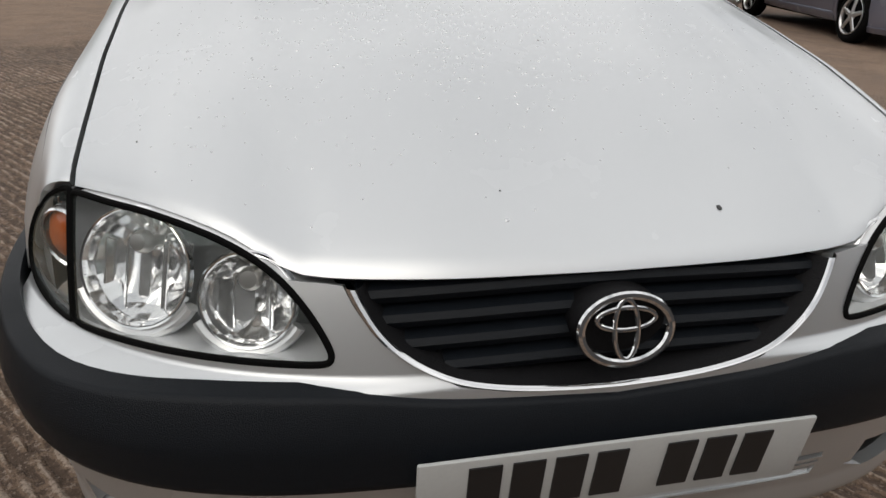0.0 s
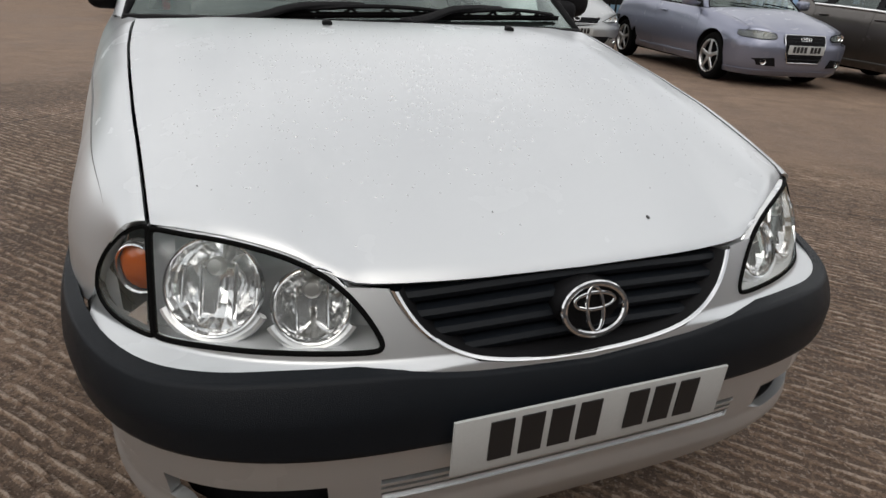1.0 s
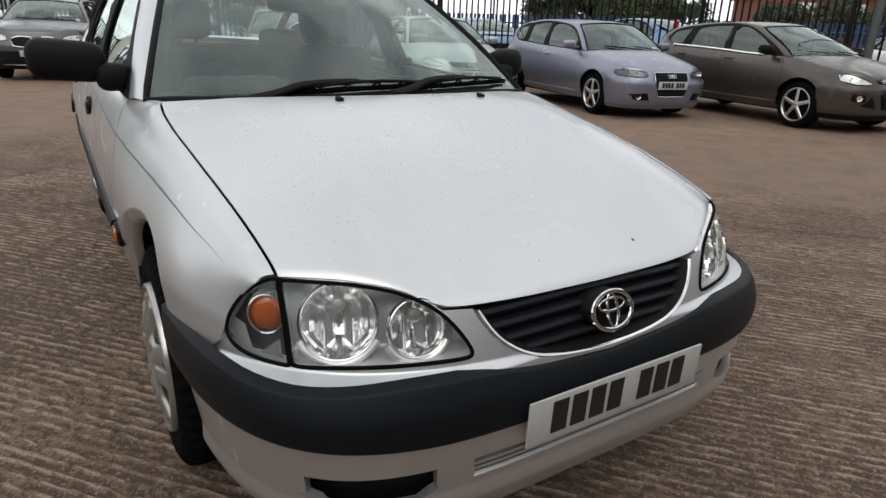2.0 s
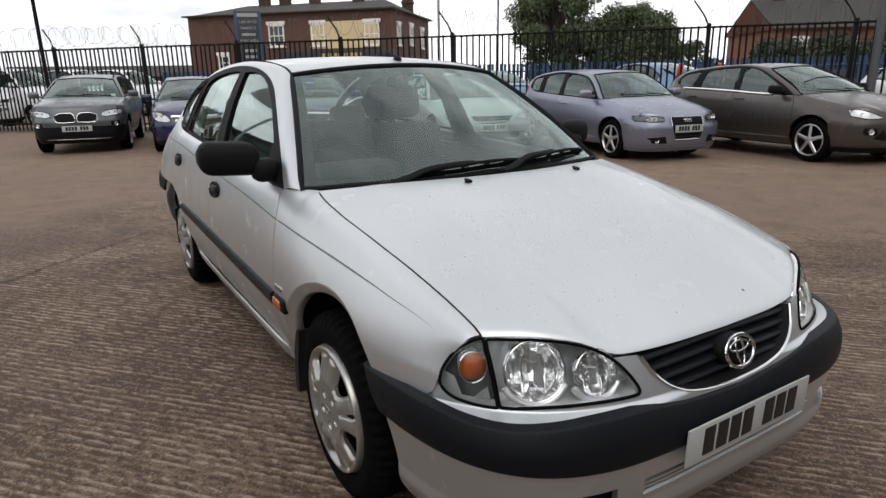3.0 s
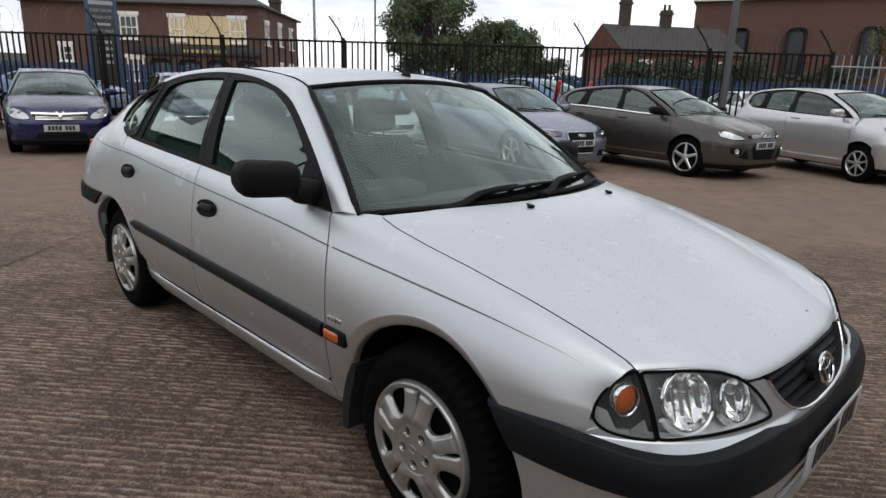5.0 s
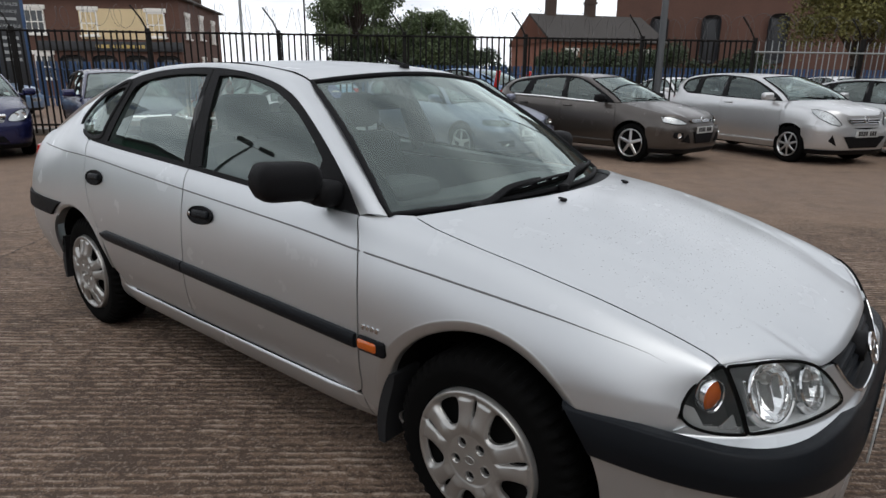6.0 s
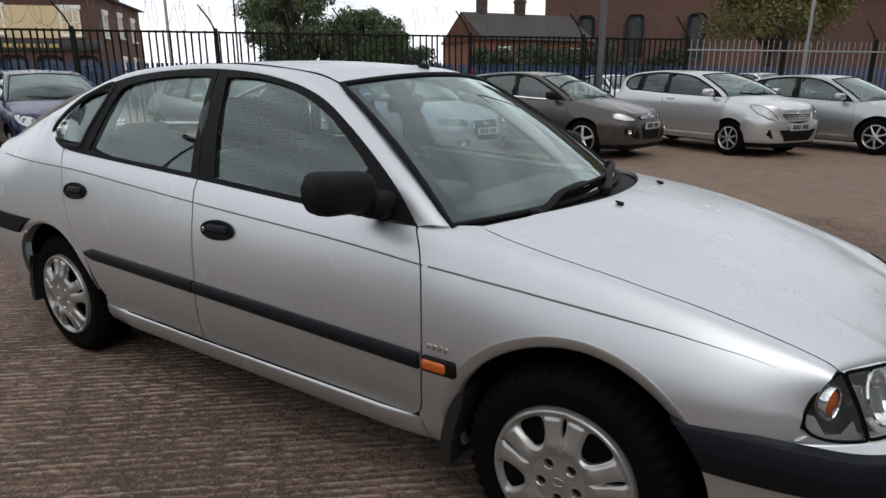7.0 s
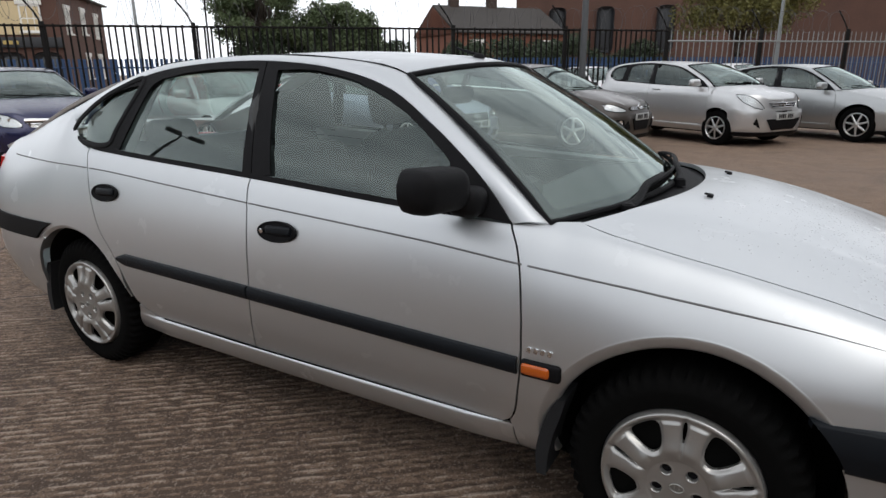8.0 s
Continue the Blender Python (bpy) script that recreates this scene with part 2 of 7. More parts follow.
def patch(name, F, poly, nu, nv, material, parent, out=(0, 0, 0.5), rim=0.015, label="", warp=None):
    """The part of the surface F(u, v) inside poly, as a sheet with turned-in edges. out: a point inside the body."""
    poly = [(float(p[0]), float(p[1])) for p in poly]
    us, vs = [p[0] for p in poly], [p[1] for p in poly]
    U, V = np.linspace(min(us), max(us), nu + 1), np.linspace(min(vs), max(vs), nv + 1)
    index, uv, faces = {}, [], []
    for i in range(nu):
        sub = clip_cell(poly, U[i], U[i + 1], V[0] - 1, V[-1] + 1)
        if not sub:
            continue
        for j in range(nv):
            c = clip_cell(sub, U[i], U[i + 1], V[j], V[j + 1])
            ids = []
            for q in c:
                key = (round(q[0], 5), round(q[1], 5))
                if key not in index:
                    index[key] = len(uv)
                    uv.append(key)
                if index[key] not in ids:
                    ids.append(index[key])
            if len(ids) > 2:
                faces.append(ids)
    W = warp or (lambda p: p)
    P = [np.array(W(F(*q)), float) for q in uv]
    e, inside, N = 1e-3, np.array(W(out), float), []
    mu, mv = (U[0] + U[-1]) / 2, (V[0] + V[-1]) / 2
    for q in uv:
        du = -e if q[0] > mu else e
        dv = -e if q[1] > mv else e
        p0 = np.array(W(F(*q)))
        nn = np.cross((np.array(W(F(q[0] + du, q[1]))) - p0) / du, (np.array(W(F(q[0], q[1] + dv))) - p0) / dv)
        N.append(nn / (np.linalg.norm(nn) + 1e-12))
    mid = np.mean(P, axis=0)
    if np.dot(np.mean(N, axis=0), mid - inside) < 0:
        N = [-n for n in N]
    done = []
    for fc in faces:
        a = np.zeros(3)
        for i in range(len(fc)):
            a += np.cross(P[fc[i - 1]], P[fc[i]])
        if np.linalg.norm(a) < 1e-10:
            continue
        done.append(fc if np.dot(a, N[fc[0]]) > 0 else fc[::-1])
    loops = [N[i] for fc in done for i in fc]
    if rim:
        count = {}
        for fc in done:
            for a, b in zip(fc, fc[1:] + fc[:1]):
                count[(a, b)] = count.get((a, b), 0) + 1
        low = {}
        for (a, b) in list(count):
            if (b, a) not in count:
                for k in (a, b):
                    if k not in low:
                        low[k] = len(P)
                        P.append(P[k] - rim * N[k])
                q = [b, a, low[a], low[b]]
                nn = np.cross(P[q[1]] - P[q[0]], P[q[3]] - P[q[0]])
                nn = nn / (np.linalg.norm(nn) + 1e-12)
                done.append(q)
                loops += [nn] * 4
    return obj(name, P, done, material, parent, label, True, [tuple(n) for n in loops])


# ---- the car body's surfaces: nose at y = 0, right side at x < 0, wheels on z = 0 ----
AXLE_F, AXLE_R, HUB_Z, TYRE_R, ARCH_R = 0.875, 3.514, 0.308, 0.305, 0.366
ARCH_Z, ARCH_LIP, REAR_LIP = 0.312, 0.036, 0.012
NOSE_N, NOSE_D, TAIL_N = 3.15, 0.95, 4.5
half_width = curve((0.16, 0.65), (0.20, 0.70), (0.25, 0.742), (0.29, 0.763), (0.33, 0.775), (0.45, 0.815), (0.55, 0.829), (0.62, 0.828), (0.8, 0.80))
nose_y = curve((0.16, 0.13), (0.22, 0.075), (0.30, 0.04), (0.42, 0.03), (0.50, 0.035), (0.54, 0.045), (0.58, 0.06), (0.66, 0.095), (0.72, 0.125), (0.80, 0.18))
tail_y = curve((0.16, 4.36), (0.25, 4.44), (0.45, 4.53), (0.62, 4.51), (0.8, 4.48), (1.0, 4.42))
belt_x = curve((0.0, 0.60), (0.30, 0.632), (0.6, 0.652), (0.9, 0.663), (1.205, 0.671), (1.29, 0.705), (1.39, 0.742), (1.6, 0.748), (2.4, 0.745), (3.3, 0.735), (3.42, 0.727), (3.50, 0.71), (3.58, 0.675), (3.66, 0.63), (3.8, 0.605), (4.2, 0.60), (4.5, 0.57))
belt_z = curve((0.0, 0.52), (0.30, 0.722), (0.6, 0.832), (0.9, 0.895), (1.205, 0.938), (1.29, 0.936), (1.39, 0.927), (1.6, 0.934), (2.4, 0.977), (3.3, 1.022), (3.42, 1.032), (3.50, 1.062), (3.58, 1.128), (3.66, 1.185), (3.8, 1.155), (4.2, 1.035), (4.5, 0.985))


def wall_x(y, z, off=0.0):
    w, yc = half_width(z) + off, nose_y(z) + NOSE_D
    if 0.36 < y < 1.16:
        w -= 0.013 * math.sin(math.pi * (y - 0.36) / 0.8) ** 2
    if y < yc:
        return w * max(1e-6, 1 - min(0.9999, (yc - y) / (NOSE_D + off)) ** NOSE_N) ** (1 / NOSE_N)
    d = tail_y(z) - 3.5
    if y > 3.5:
        return w * max(1e-6, 1 - min(0.9999, (y - 3.5) / d) ** TAIL_N) ** (1 / TAIL_N)
    return w


def front_y(x, z, off=0.0):
    w = half_width(z) + off
    return nose_y(z) + NOSE_D - (NOSE_D + off) * (1 - min(0.9999, abs(x) / w) ** NOSE_N) ** (1 / NOSE_N)


def rear_y(x, z, off=0.0):
    w = half_width(z) + off
    return 3.5 + (tail_y(z) - 3.5 + off) * (1 - min(0.9999, abs(x) / w) ** TAIL_N) ** (1 / TAIL_N)


def arc_table(D, n, w=0.829):
    th = np.linspace(0, math.pi / 2, 4000)
    x, y = w * np.sin(th) ** (2 / n), D * (1 - np.cos(th) ** (2 / n))
    return th, np.concatenate([[0], np.cumsum(np.hypot(np.diff(x), np.diff(y)))]), y


BUMP_N = 4.4
ARC_TH, ARC_S, ARC_Y = arc_table(NOSE_D, BUMP_N)
TAIL_TH, TAIL_S, TAIL_Y = arc_table(1.0, TAIL_N)


bumper_width = curve((0.16, 0.735), (0.20, 0.757), (0.25, 0.783), (0.30, 0.797), (0.36, 0.806), (0.45, 0.818), (0.55, 0.829), (0.62, 0.828), (0.8, 0.80))


def wrap(s, z, off=0.0):
    """Round the nose: s metres from the middle."""
    th = float(np.interp(abs(s), ARC_S, ARC_TH))
    sg = 1 if s >= 0 else -1
    return (sg * (bumper_width(z) - 0.026 + off) * math.sin(th) ** (2 / BUMP_N), nose_y(z) + NOSE_D - (NOSE_D + off) * max(0.0, math.cos(th)) ** (2 / BUMP_N), z)


def wrap_tail(s, z, off=0.0):
    th = float(np.interp(abs(s), TAIL_S, TAIL_TH))
    sg = 1 if s >= 0 else -1
    return (sg * (half_width(z) + off) * math.sin(th) ** (2 / TAIL_N), 3.5 + (tail_y(z) - 3.5 + off) * max(0.0, math.cos(th)) ** (2 / TAIL_N), z)


def s_nose(y, z=0.5):
    return float(np.interp(y - nose_y(z), ARC_Y, ARC_S))


def s_tail(y, z=0.5):
    return float(np.interp(tail_y(z) - y, TAIL_Y, TAIL_S))


Z_SH, Q_SH = 0.62, 0.4


def edge_at(y):
    """Where wing meets bonnet."""
    x, t = 0.65, 0.5
    for _ in range(6):
        t = (y - hood_front(x)) / (hood_rear(x) - hood_front(x))
        x = hood_side(t)
    return x + 0.0065, hood_at(x, t)[2]


def shoulder(y):
    x0, z0 = belt_x(y), belt_z(y)
    if 0.28 < y < 1.205:
        x0, z0 = edge_at(y)
    xw = wall_x(y, Z_SH)
    x0 = min(x0, xw - 0.004)
    return ((x0, z0), (min(max(swell_x(y), x0 + 0.02), xw), swell_z(y)), (xw - pinch(y), Z_SH + 0.5 * (z0 - Z_SH)), (xw, Z_SH))


pinch = curve((0.2, 0.0), (0.3, 0.022), (0.40, 0.029), (0.48, 0.024), (0.60, 0.019), (0.85, 0.018), (1.05, 0.01), (1.30, 0.0), (4.6, 0.0))
swell_x = curve((0.3, 0.698), (0.6, 0.712), (0.9, 0.727), (1.2, 0.757), (1.4, 0.782), (1.7, 0.794), (2.4, 0.790), (3.3, 0.780), (3.6, 0.74), (4.0, 0.69), (4.5, 0.65))
swell_z = curve((0.3, 0.716), (0.6, 0.812), (0.9, 0.870), (1.2, 0.921), (1.4, 0.908), (1.7, 0.912), (2.4, 0.947), (3.3, 0.992), (3.6, 1.06), (4.0, 1.03), (4.5, 0.97))


def bez(P, v, i):
    return (1 - v) ** 3 * P[0][i] + 3 * v * (1 - v) ** 2 * P[1][i] + 3 * v * v * (1 - v) * P[2][i] + v ** 3 * P[3][i]


def side_surface(sg):
    def F(y, q):
        if q <= Z_SH:
            return (sg * wall_x(y, q), y, q)
        P, v = shoulder(y), 1 - (q - Z_SH) / Q_SH
        return (sg * bez(P, v, 0), y, bez(P, v, 1))
    return F


def q_of(y, z):
    """The side surface's second coordinate at a height."""
    if z <= Z_SH:
        return z
    P, lo, hi = shoulder(y), 0.0, 1.0
    for _ in range(30):
        m = (lo + hi) / 2
        lo, hi = (m, hi) if bez(P, m, 1) > z else (lo, m)
    return Z_SH + (1 - lo) * Q_SH


def yq(pts):
    return [(p[0], q_of(p[0], p[1])) for p in pts]


Q_TOP = Z_SH + Q_SH


def glass_x(y, z):
    h = z - belt_z(min(y, 3.45))
    return belt_x(min(y, 3.45)) - 0.30 * h - 0.47 * h * abs(h) - 0.10 * max(0.0, y - 3.45)


def cabin_surface(sg, inset=0.0):
    return lambda y, z: (sg * (glass_x(y, z) - inset), y, z)


# hood: front edge, rear edge
hood_lip = curve((0, 0.096), (0.18, 0.101), (0.30, 0.116), (0.356, 0.128), (0.379, 0.135), (0.407, 0.150), (0.43, 0.164), (0.462, 0.182), (0.502, 0.206), (0.542, 0.232), (0.584, 0.262), (0.634, 0.297), (0.70, 0.36))


def hood_front(x):
    return hood_lip(abs(x))


def hood_rear(x):
    return 1.0 + 0.205 * (abs(x) / 0.67) ** 2


front_z = curve((0, 0.673), (0.2, 0.673), (0.30, 0.672), (0.356, 0.673), (0.379, 0.678), (0.407, 0.690), (0.43, 0.702), (0.462, 0.713), (0.502, 0.721), (0.55, 0.726), (0.60, 0.726), (0.634, 0.725), (0.75, 0.71))
rear_z = curve((0, 0.961), (0.3, 0.958), (0.5, 0.951), (0.671, 0.938), (0.8, 0.92))
hood_fold = curve((0, 0.325), (0.1, 0.355), (0.3, 0.415), (0.55, 0.463), (1, 0.525))


hood_side = curve((0, 0.635), (0.11, 0.642), (0.22, 0.650), (0.33, 0.659), (0.44, 0.666), (0.555, 0.673), (0.66, 0.678), (0.77, 0.682), (0.88, 0.682), (1.0, 0.675))
edge_rise = curve((0, 0), (0.11, 0.160), (0.22, 0.300), (0.33, 0.430), (0.44, 0.532), (0.555, 0.638), (0.66, 0.720), (0.77, 0.808), (0.88, 0.892), (1.0, 1.0))


def hood_at(x, t):
    """The hood at x, t from its front edge (0) to its rear edge (1)."""
    yf, yr = hood_front(x), hood_rear(x)
    y = yf + (yr - yf) * t
    ax = abs(x)
    k = min(1.0, (ax / 0.655) ** 4)
    z = front_z(ax) + (rear_z(ax) - front_z(ax)) * ((1 - k) * (1 - (1 - min(1, t)) ** 1.76) + k * edge_rise(t))
    k = min(1, max(0, (hood_fold(t) + 0.035 - ax) / 0.07))
    z += 0.0075 * k * k * (3 - 2 * k) * min(1, t * 4) * (1 - 0.6 * t) - 0.008 * math.exp(-max(t, 0) / 0.010)
    return (x, y, z)


def screen_base(a):
    return np.array((0.708 * a, 1.288 - 0.19 * (1 - a * a), 0.934 + 0.016 * (1 - a * a)))


def screen_top(a):
    return np.array((0.517 * a, 1.866 - 0.085 * (1 - a * a), 1.328 + 0.036 * (1 - a * a)))


def screen(a, b):
    p = screen_base(a) * (1 - b) + screen_top(a) * b
    return p + np.array((0, -0.6, 0.8)) * 0.022 * math.sin(math.pi * b)


roof_edge_x = curve((1.80, 0.535), (1.866, 0.517), (2.0, 0.507), (2.46, 0.50), (3.0, 0.505), (3.34, 0.51), (3.66, 0.535))
roof_edge_z = curve((1.80, 1.29), (1.866, 1.328), (2.0, 1.366), (2.46, 1.403), (3.0, 1.388), (3.34, 1.330), (3.66, 1.222))
roof_crown = curve((1.866, 0.036), (2.46, 0.022), (3.0, 0.022), (3.34, 0.03))


def roof(a, t):
    y0 = 1.866 - 0.085 * (1 - a * a)
    y1 = 3.33 + 0.06 * (1 - a * a)
    y = y0 + (y1 - y0) * t
    ye = 1.866 + (3.33 - 1.866) * t
    return (a * roof_edge_x(ye), y, roof_edge_z(ye) + roof_crown(ye) * (1 - a * a))


def hatch_glass(a, b):
    top = np.array(roof(a, 1.0))
    low = np.array((0.60 * a, 4.14 + 0.12 * (1 - a * a), 1.05 + 0.02 * (1 - a * a)))
    return top * (1 - b) + low * b + np.array((0, 0.4, 0.9)) * 0.03 * math.sin(math.pi * b)


DLO_TOP = [(1.387, 0.927), (1.485, 1.029), (1.62, 1.131), (1.767, 1.222), (1.87, 1.276), (1.972, 1.312), (2.075, 1.337), (2.236, 1.364), (2.464, 1.382),
           (2.696, 1.382), (2.948, 1.365), (3.135, 1.333), (3.30, 1.276), (3.478, 1.198), (3.575, 1.135)]
ROOF_SIDE = [(0.712, 1.288, 0.934), (0.668, 1.41, 1.027), (0.615, 1.56, 1.132), (0.566, 1.71, 1.232), (0.535, 1.81, 1.292), (0.515, 1.885, 1.336), (0.507, 2.0, 1.366),
             (0.503, 2.2, 1.389), (0.50, 2.46, 1.403), (0.50, 2.7, 1.402), (0.504, 2.95, 1.391), (0.507, 3.15, 1.370), (0.515, 3.34, 1.330), (0.56, 3.53, 1.258), (0.62, 3.66, 1.19)]


def rail_surface(sg):
    """Pillars and roof rail: s along, w from the door opening (0) to the roof's edge (1)."""
    lo = spline([(glass_x(y, z), y, z) for y, z in DLO_TOP], 8)
    hi = spline(ROOF_SIDE, 8)

    def F(s, w):
        k = min(max(s, 0), 1) * (len(lo) - 1)
        i = min(int(k), len(lo) - 2)
        a, b = lo[i] + (lo[i + 1] - lo[i]) * (k - i), hi[i] + (hi[i + 1] - hi[i]) * (k - i)
        p = a + (b - a) * w
        c = 0.014 * math.sin(math.pi * min(max(w, 0), 1))
        return (sg * (p[0] + 0.7 * c), p[1] - 0.2 * c, p[2] + 0.6 * c)
    return F


def arc(cy, cz, r, a0, a1, n=28):
    return [(cy + r * math.cos(radians(a0 + (a1 - a0) * i / n)), cz + r * math.sin(radians(a0 + (a1 - a0) * i / n))) for i in range(n + 1)]


SHUT_A = [(1.387, 0.927), (1.353, 0.871), (1.330, 0.79), (1.318, 0.70), (1.314, 0.628), (1.314, 0.54), (1.324, 0.464), (1.335, 0.40), (1.358, 0.343), (1.39, 0.321)]
SHUT_B = [(2.405, 0.976), (2.388, 0.90), (2.381, 0.857), (2.376, 0.718), (2.379, 0.569), (2.400, 0.44), (2.425, 0.36), (2.433, 0.327)]
SHUT_C = [(3.406, 1.028), (3.362, 0.945), (3.325, 0.829), (3.275, 0.70), (3.215, 0.625), (3.158, 0.54)]
SHUT_C_LOW = [(3.158, 0.54), (3.135, 0.46), (3.12, 0.40), (3.06, 0.352), (2.98, 0.334)]


def shift(pts, dy, dz=0.0):
    return [(p[0] + dy, p[1] + dz) for p in pts]


def top_line(y0, y1, n=14):
    return [(y0 + (y1 - y0) * i / n, Q_TOP) for i in range(n + 1)]


def shell(car, body, warp=None, res=1.0, trim=None, wheel_r=None, back=None, doors=5):
    """The painted panels of a car, its windows, sills and closing floor. res: how fine."""
    g = lambda n: max(3, int(n * res))
    gap = 0.003
    shut = gap if doors == 5 else 0.0002
    dark = trim or BLACK

    def arch(cy, a0, a1, n=28, lip=0.0):
        if not back:
            return arc(cy, ARCH_Z, ARCH_R + lip, a0, a1, n)
        return [back(p) for p in arc(W((0, cy, 0))[1], wheel_r, wheel_r + 0.05, a0, a1, n)]
    W = warp or (lambda p: p)
    for sg in (-1, 1):
        S = side_surface(sg)
        end = "right" if sg < 0 else "left"
        # front wing
        poly = top_line(0.302, 1.29) + yq([(1.34, belt_z(1.34)), (1.383, 0.929)]) + yq(shift(spline(SHUT_A, 4), -gap)[1:-3]) + \
            yq([(1.352, 0.30), (1.352, 0.215), (1.268, 0.215)]) + yq(arch(AXLE_F, -14, 141, lip=ARCH_LIP))
        poly += yq(dense([(0.556, 0.554), (0.48, 0.557), (0.41, 0.560), (0.375, 0.566), (0.358, 0.582), (0.354, 0.600)], 0.03)) + yq([(0.346, 0.640), (0.330, 0.680), (0.312, 0.708)])
        patch("front_wing", S, poly, g(44), g(26), body, car, (0, 0.9, 0.4), label="", warp=warp)
        # doors
        poly = top_line(1.391, 2.402, 18) + yq(shift(spline(SHUT_B, 3), -gap)) + yq(dense([(2.43, 0.325), (1.40, 0.322)], 0.06)) + yq(shift(spline(SHUT_A, 4), gap)[::-1][:-1])
        fd = patch("front_door", S, poly, g(30), g(24), body, car, (0, 1.9, 0.4), warp=warp)
        poly = top_line(2.409, 3.402, 18) + yq(shift(spline(SHUT_C, 3), -shut)) + yq(shift(spline(SHUT_C_LOW, 3), -shut)) + yq(dense([(2.95, 0.332), (2.44, 0.326)], 0.06)) + yq(shift(spline(SHUT_B, 3), gap)[::-1])
        rd = patch("rear_door" if doors == 5 else "rear_quarter_panel", S, poly, g(30), g(24), body, car, (0, 2.9, 0.4), warp=warp)
        # sill
        poly = dense([(1.356, 0.215), (1.356, 0.3195), (1.40, 0.3205), (2.43, 0.3235), (2.98, 0.3295), (3.06, 0.344), (3.12, 0.375), (3.16, 0.31), (3.19, 0.238), (2.4, 0.226)], 0.06)
        swell = lambda y, q: 0.017 * max(0.0, 1 - (max(0.0, q - 0.286 - 0.006 * (y - 1.4)) / 0.036) ** 7) * min(1.0, 0.12 + max(0.0, y - 1.356) * 7.0) * min(1.0, max(0.05, (3.17 - y) * 6.0)) - 0.001
        patch("sill", (lambda y, q, S=S, sg=sg: (S(y, q)[0] + sg * swell(y, q), y, q)), poly, g(24), g(20), body, car, (0, 2.2, 0.4), warp=warp)
        # rear wing
        poly = top_line(3.62, 4.25, 10) + yq(dense([(4.27, 0.93), (4.30, 0.74), (4.30, 0.70)], 0.08)) + yq(dense([(4.3, 0.695), (3.93, 0.69), (3.86, 0.60), (3.84, 0.53)], 0.05)) + \
            yq(arch(AXLE_R, 38, 158, 22, REAR_LIP)) + yq(shift(spline(SHUT_C, 3), shut)[::-1]) + [(3.5, Q_TOP - 0.004), (3.58, Q_TOP)]
        patch("rear_wing", S, poly, g(30), g(22), body, car, (0, 3.6, 0.4), warp=warp)
        # pillars and roof rail
        R = rail_surface(sg)
        patch("roof_rail", R, [(0.0, 0.03), (0.25, 0.03), (0.5, 0.03), (0.75, 0.03), (1, 0.03), (1, 1), (0.75, 1), (0.5, 1), (0.25, 1), (0, 1)], g(60), g(6), body, car, (0, 2.3, 0.9), warp=warp, rim=0.01)
        # side windows: black frame, then panes behind it
        G = cabin_surface(sg)
        low = [(y, belt_z(y) + 0.006) for y in np.linspace(1.40, 3.40, 22)]
        outer = [tuple(p) for p in spline(DLO_TOP, 3)] + [(3.588, 1.10), (3.565, 1.068), (3.51, 1.045)] + [p for p in low[::-1]]
        f_pane = [(2.315, 0.996), (2.36, 1.17), (2.407, 1.350), (2.30, 1.352), (2.224, 1.347), (2.14, 1.334), (2.055, 1.317), (1.972, 1.290), (1.893, 1.258), (1.81, 1.218), (1.738, 1.173), (1.657, 1.117), (1.607, 1.078), (1.60, 0.956)]
        r_pane = [(3.193, 1.036), (3.144, 1.14), (3.09, 1.275), (3.07, 1.30), (3.026, 1.320), (2.9, 1.342), (2.743, 1.356), (2.6, 1.358), (2.502, 1.356), (2.475, 1.18), (2.455, 1.002)]
        q_pane = [(3.562, 1.095), (3.54, 1.135), (3.48, 1.18), (3.40, 1.228), (3.33, 1.262), (3.165, 1.318), (3.155, 1.27), (3.235, 1.12), (3.275, 1.056), (3.41, 1.048), (3.52, 1.066)]
        for nm, pane in (("window_pane", f_pane), ("window_pane", r_pane), ("window_pane", q_pane)):
            my, mz = sum(p[0] for p in pane) / len(pane), sum(p[1] for p in pane) / len(pane)
            pane = [(my + (p[0] - my) * 1.035, mz + (p[1] - mz) * 1.05) for p in pane]
            patch(nm, cabin_surface(sg, 0.012), pane, g(14), g(10), DARK_GLASS if trim else GLASS, car, (0, 2.4, 0.9), rim=0, warp=warp)
        # the frame is the band between the outline and the panes
        Fr = cabin_surface(sg, -0.001)

        def band(nm, a, b):
            patch(nm, Fr, a + b[::-1], g(26), g(14), dark, car, (0, 2.4, 0.9), rim=0.008, warp=warp)
        top = [tuple(p) for p in spline(DLO_TOP, 3)]
        band("window_frame", [p for p in top if p[0] <= 2.46] + [(2.472, 1.381), (2.437, 1.18), (2.402, 0.984)], [(1.60, 0.956), (1.607, 1.078), (1.657, 1.117), (1.738, 1.173), (1.81, 1.218), (1.893, 1.258), (1.972, 1.290), (2.055, 1.317), (2.14, 1.334), (2.224, 1.347), (2.30, 1.352), (2.407, 1.350), (2.36, 1.17), (2.315, 0.996)])
        band("mirror_quadrant", [(1.40, 0.934), (1.61, 0.942), (1.612, 1.06)], [(1.405, 0.94), (1.50, 1.04), (1.608, 1.12)])
        band("window_frame", [(2.407, 0.985), (2.442, 1.18), (2.477, 1.381)] + [p for p in top if 2.48 <= p[0] <= 3.20] + [(3.295, 1.268), (3.20, 1.29)], [(2.46, 0.987), (2.455, 1.002), (2.475, 1.18), (2.502, 1.356), (2.6, 1.358), (2.743, 1.356), (2.9, 1.342), (3.026, 1.320), (3.07, 1.30), (3.09, 1.275), (3.15, 1.292)])
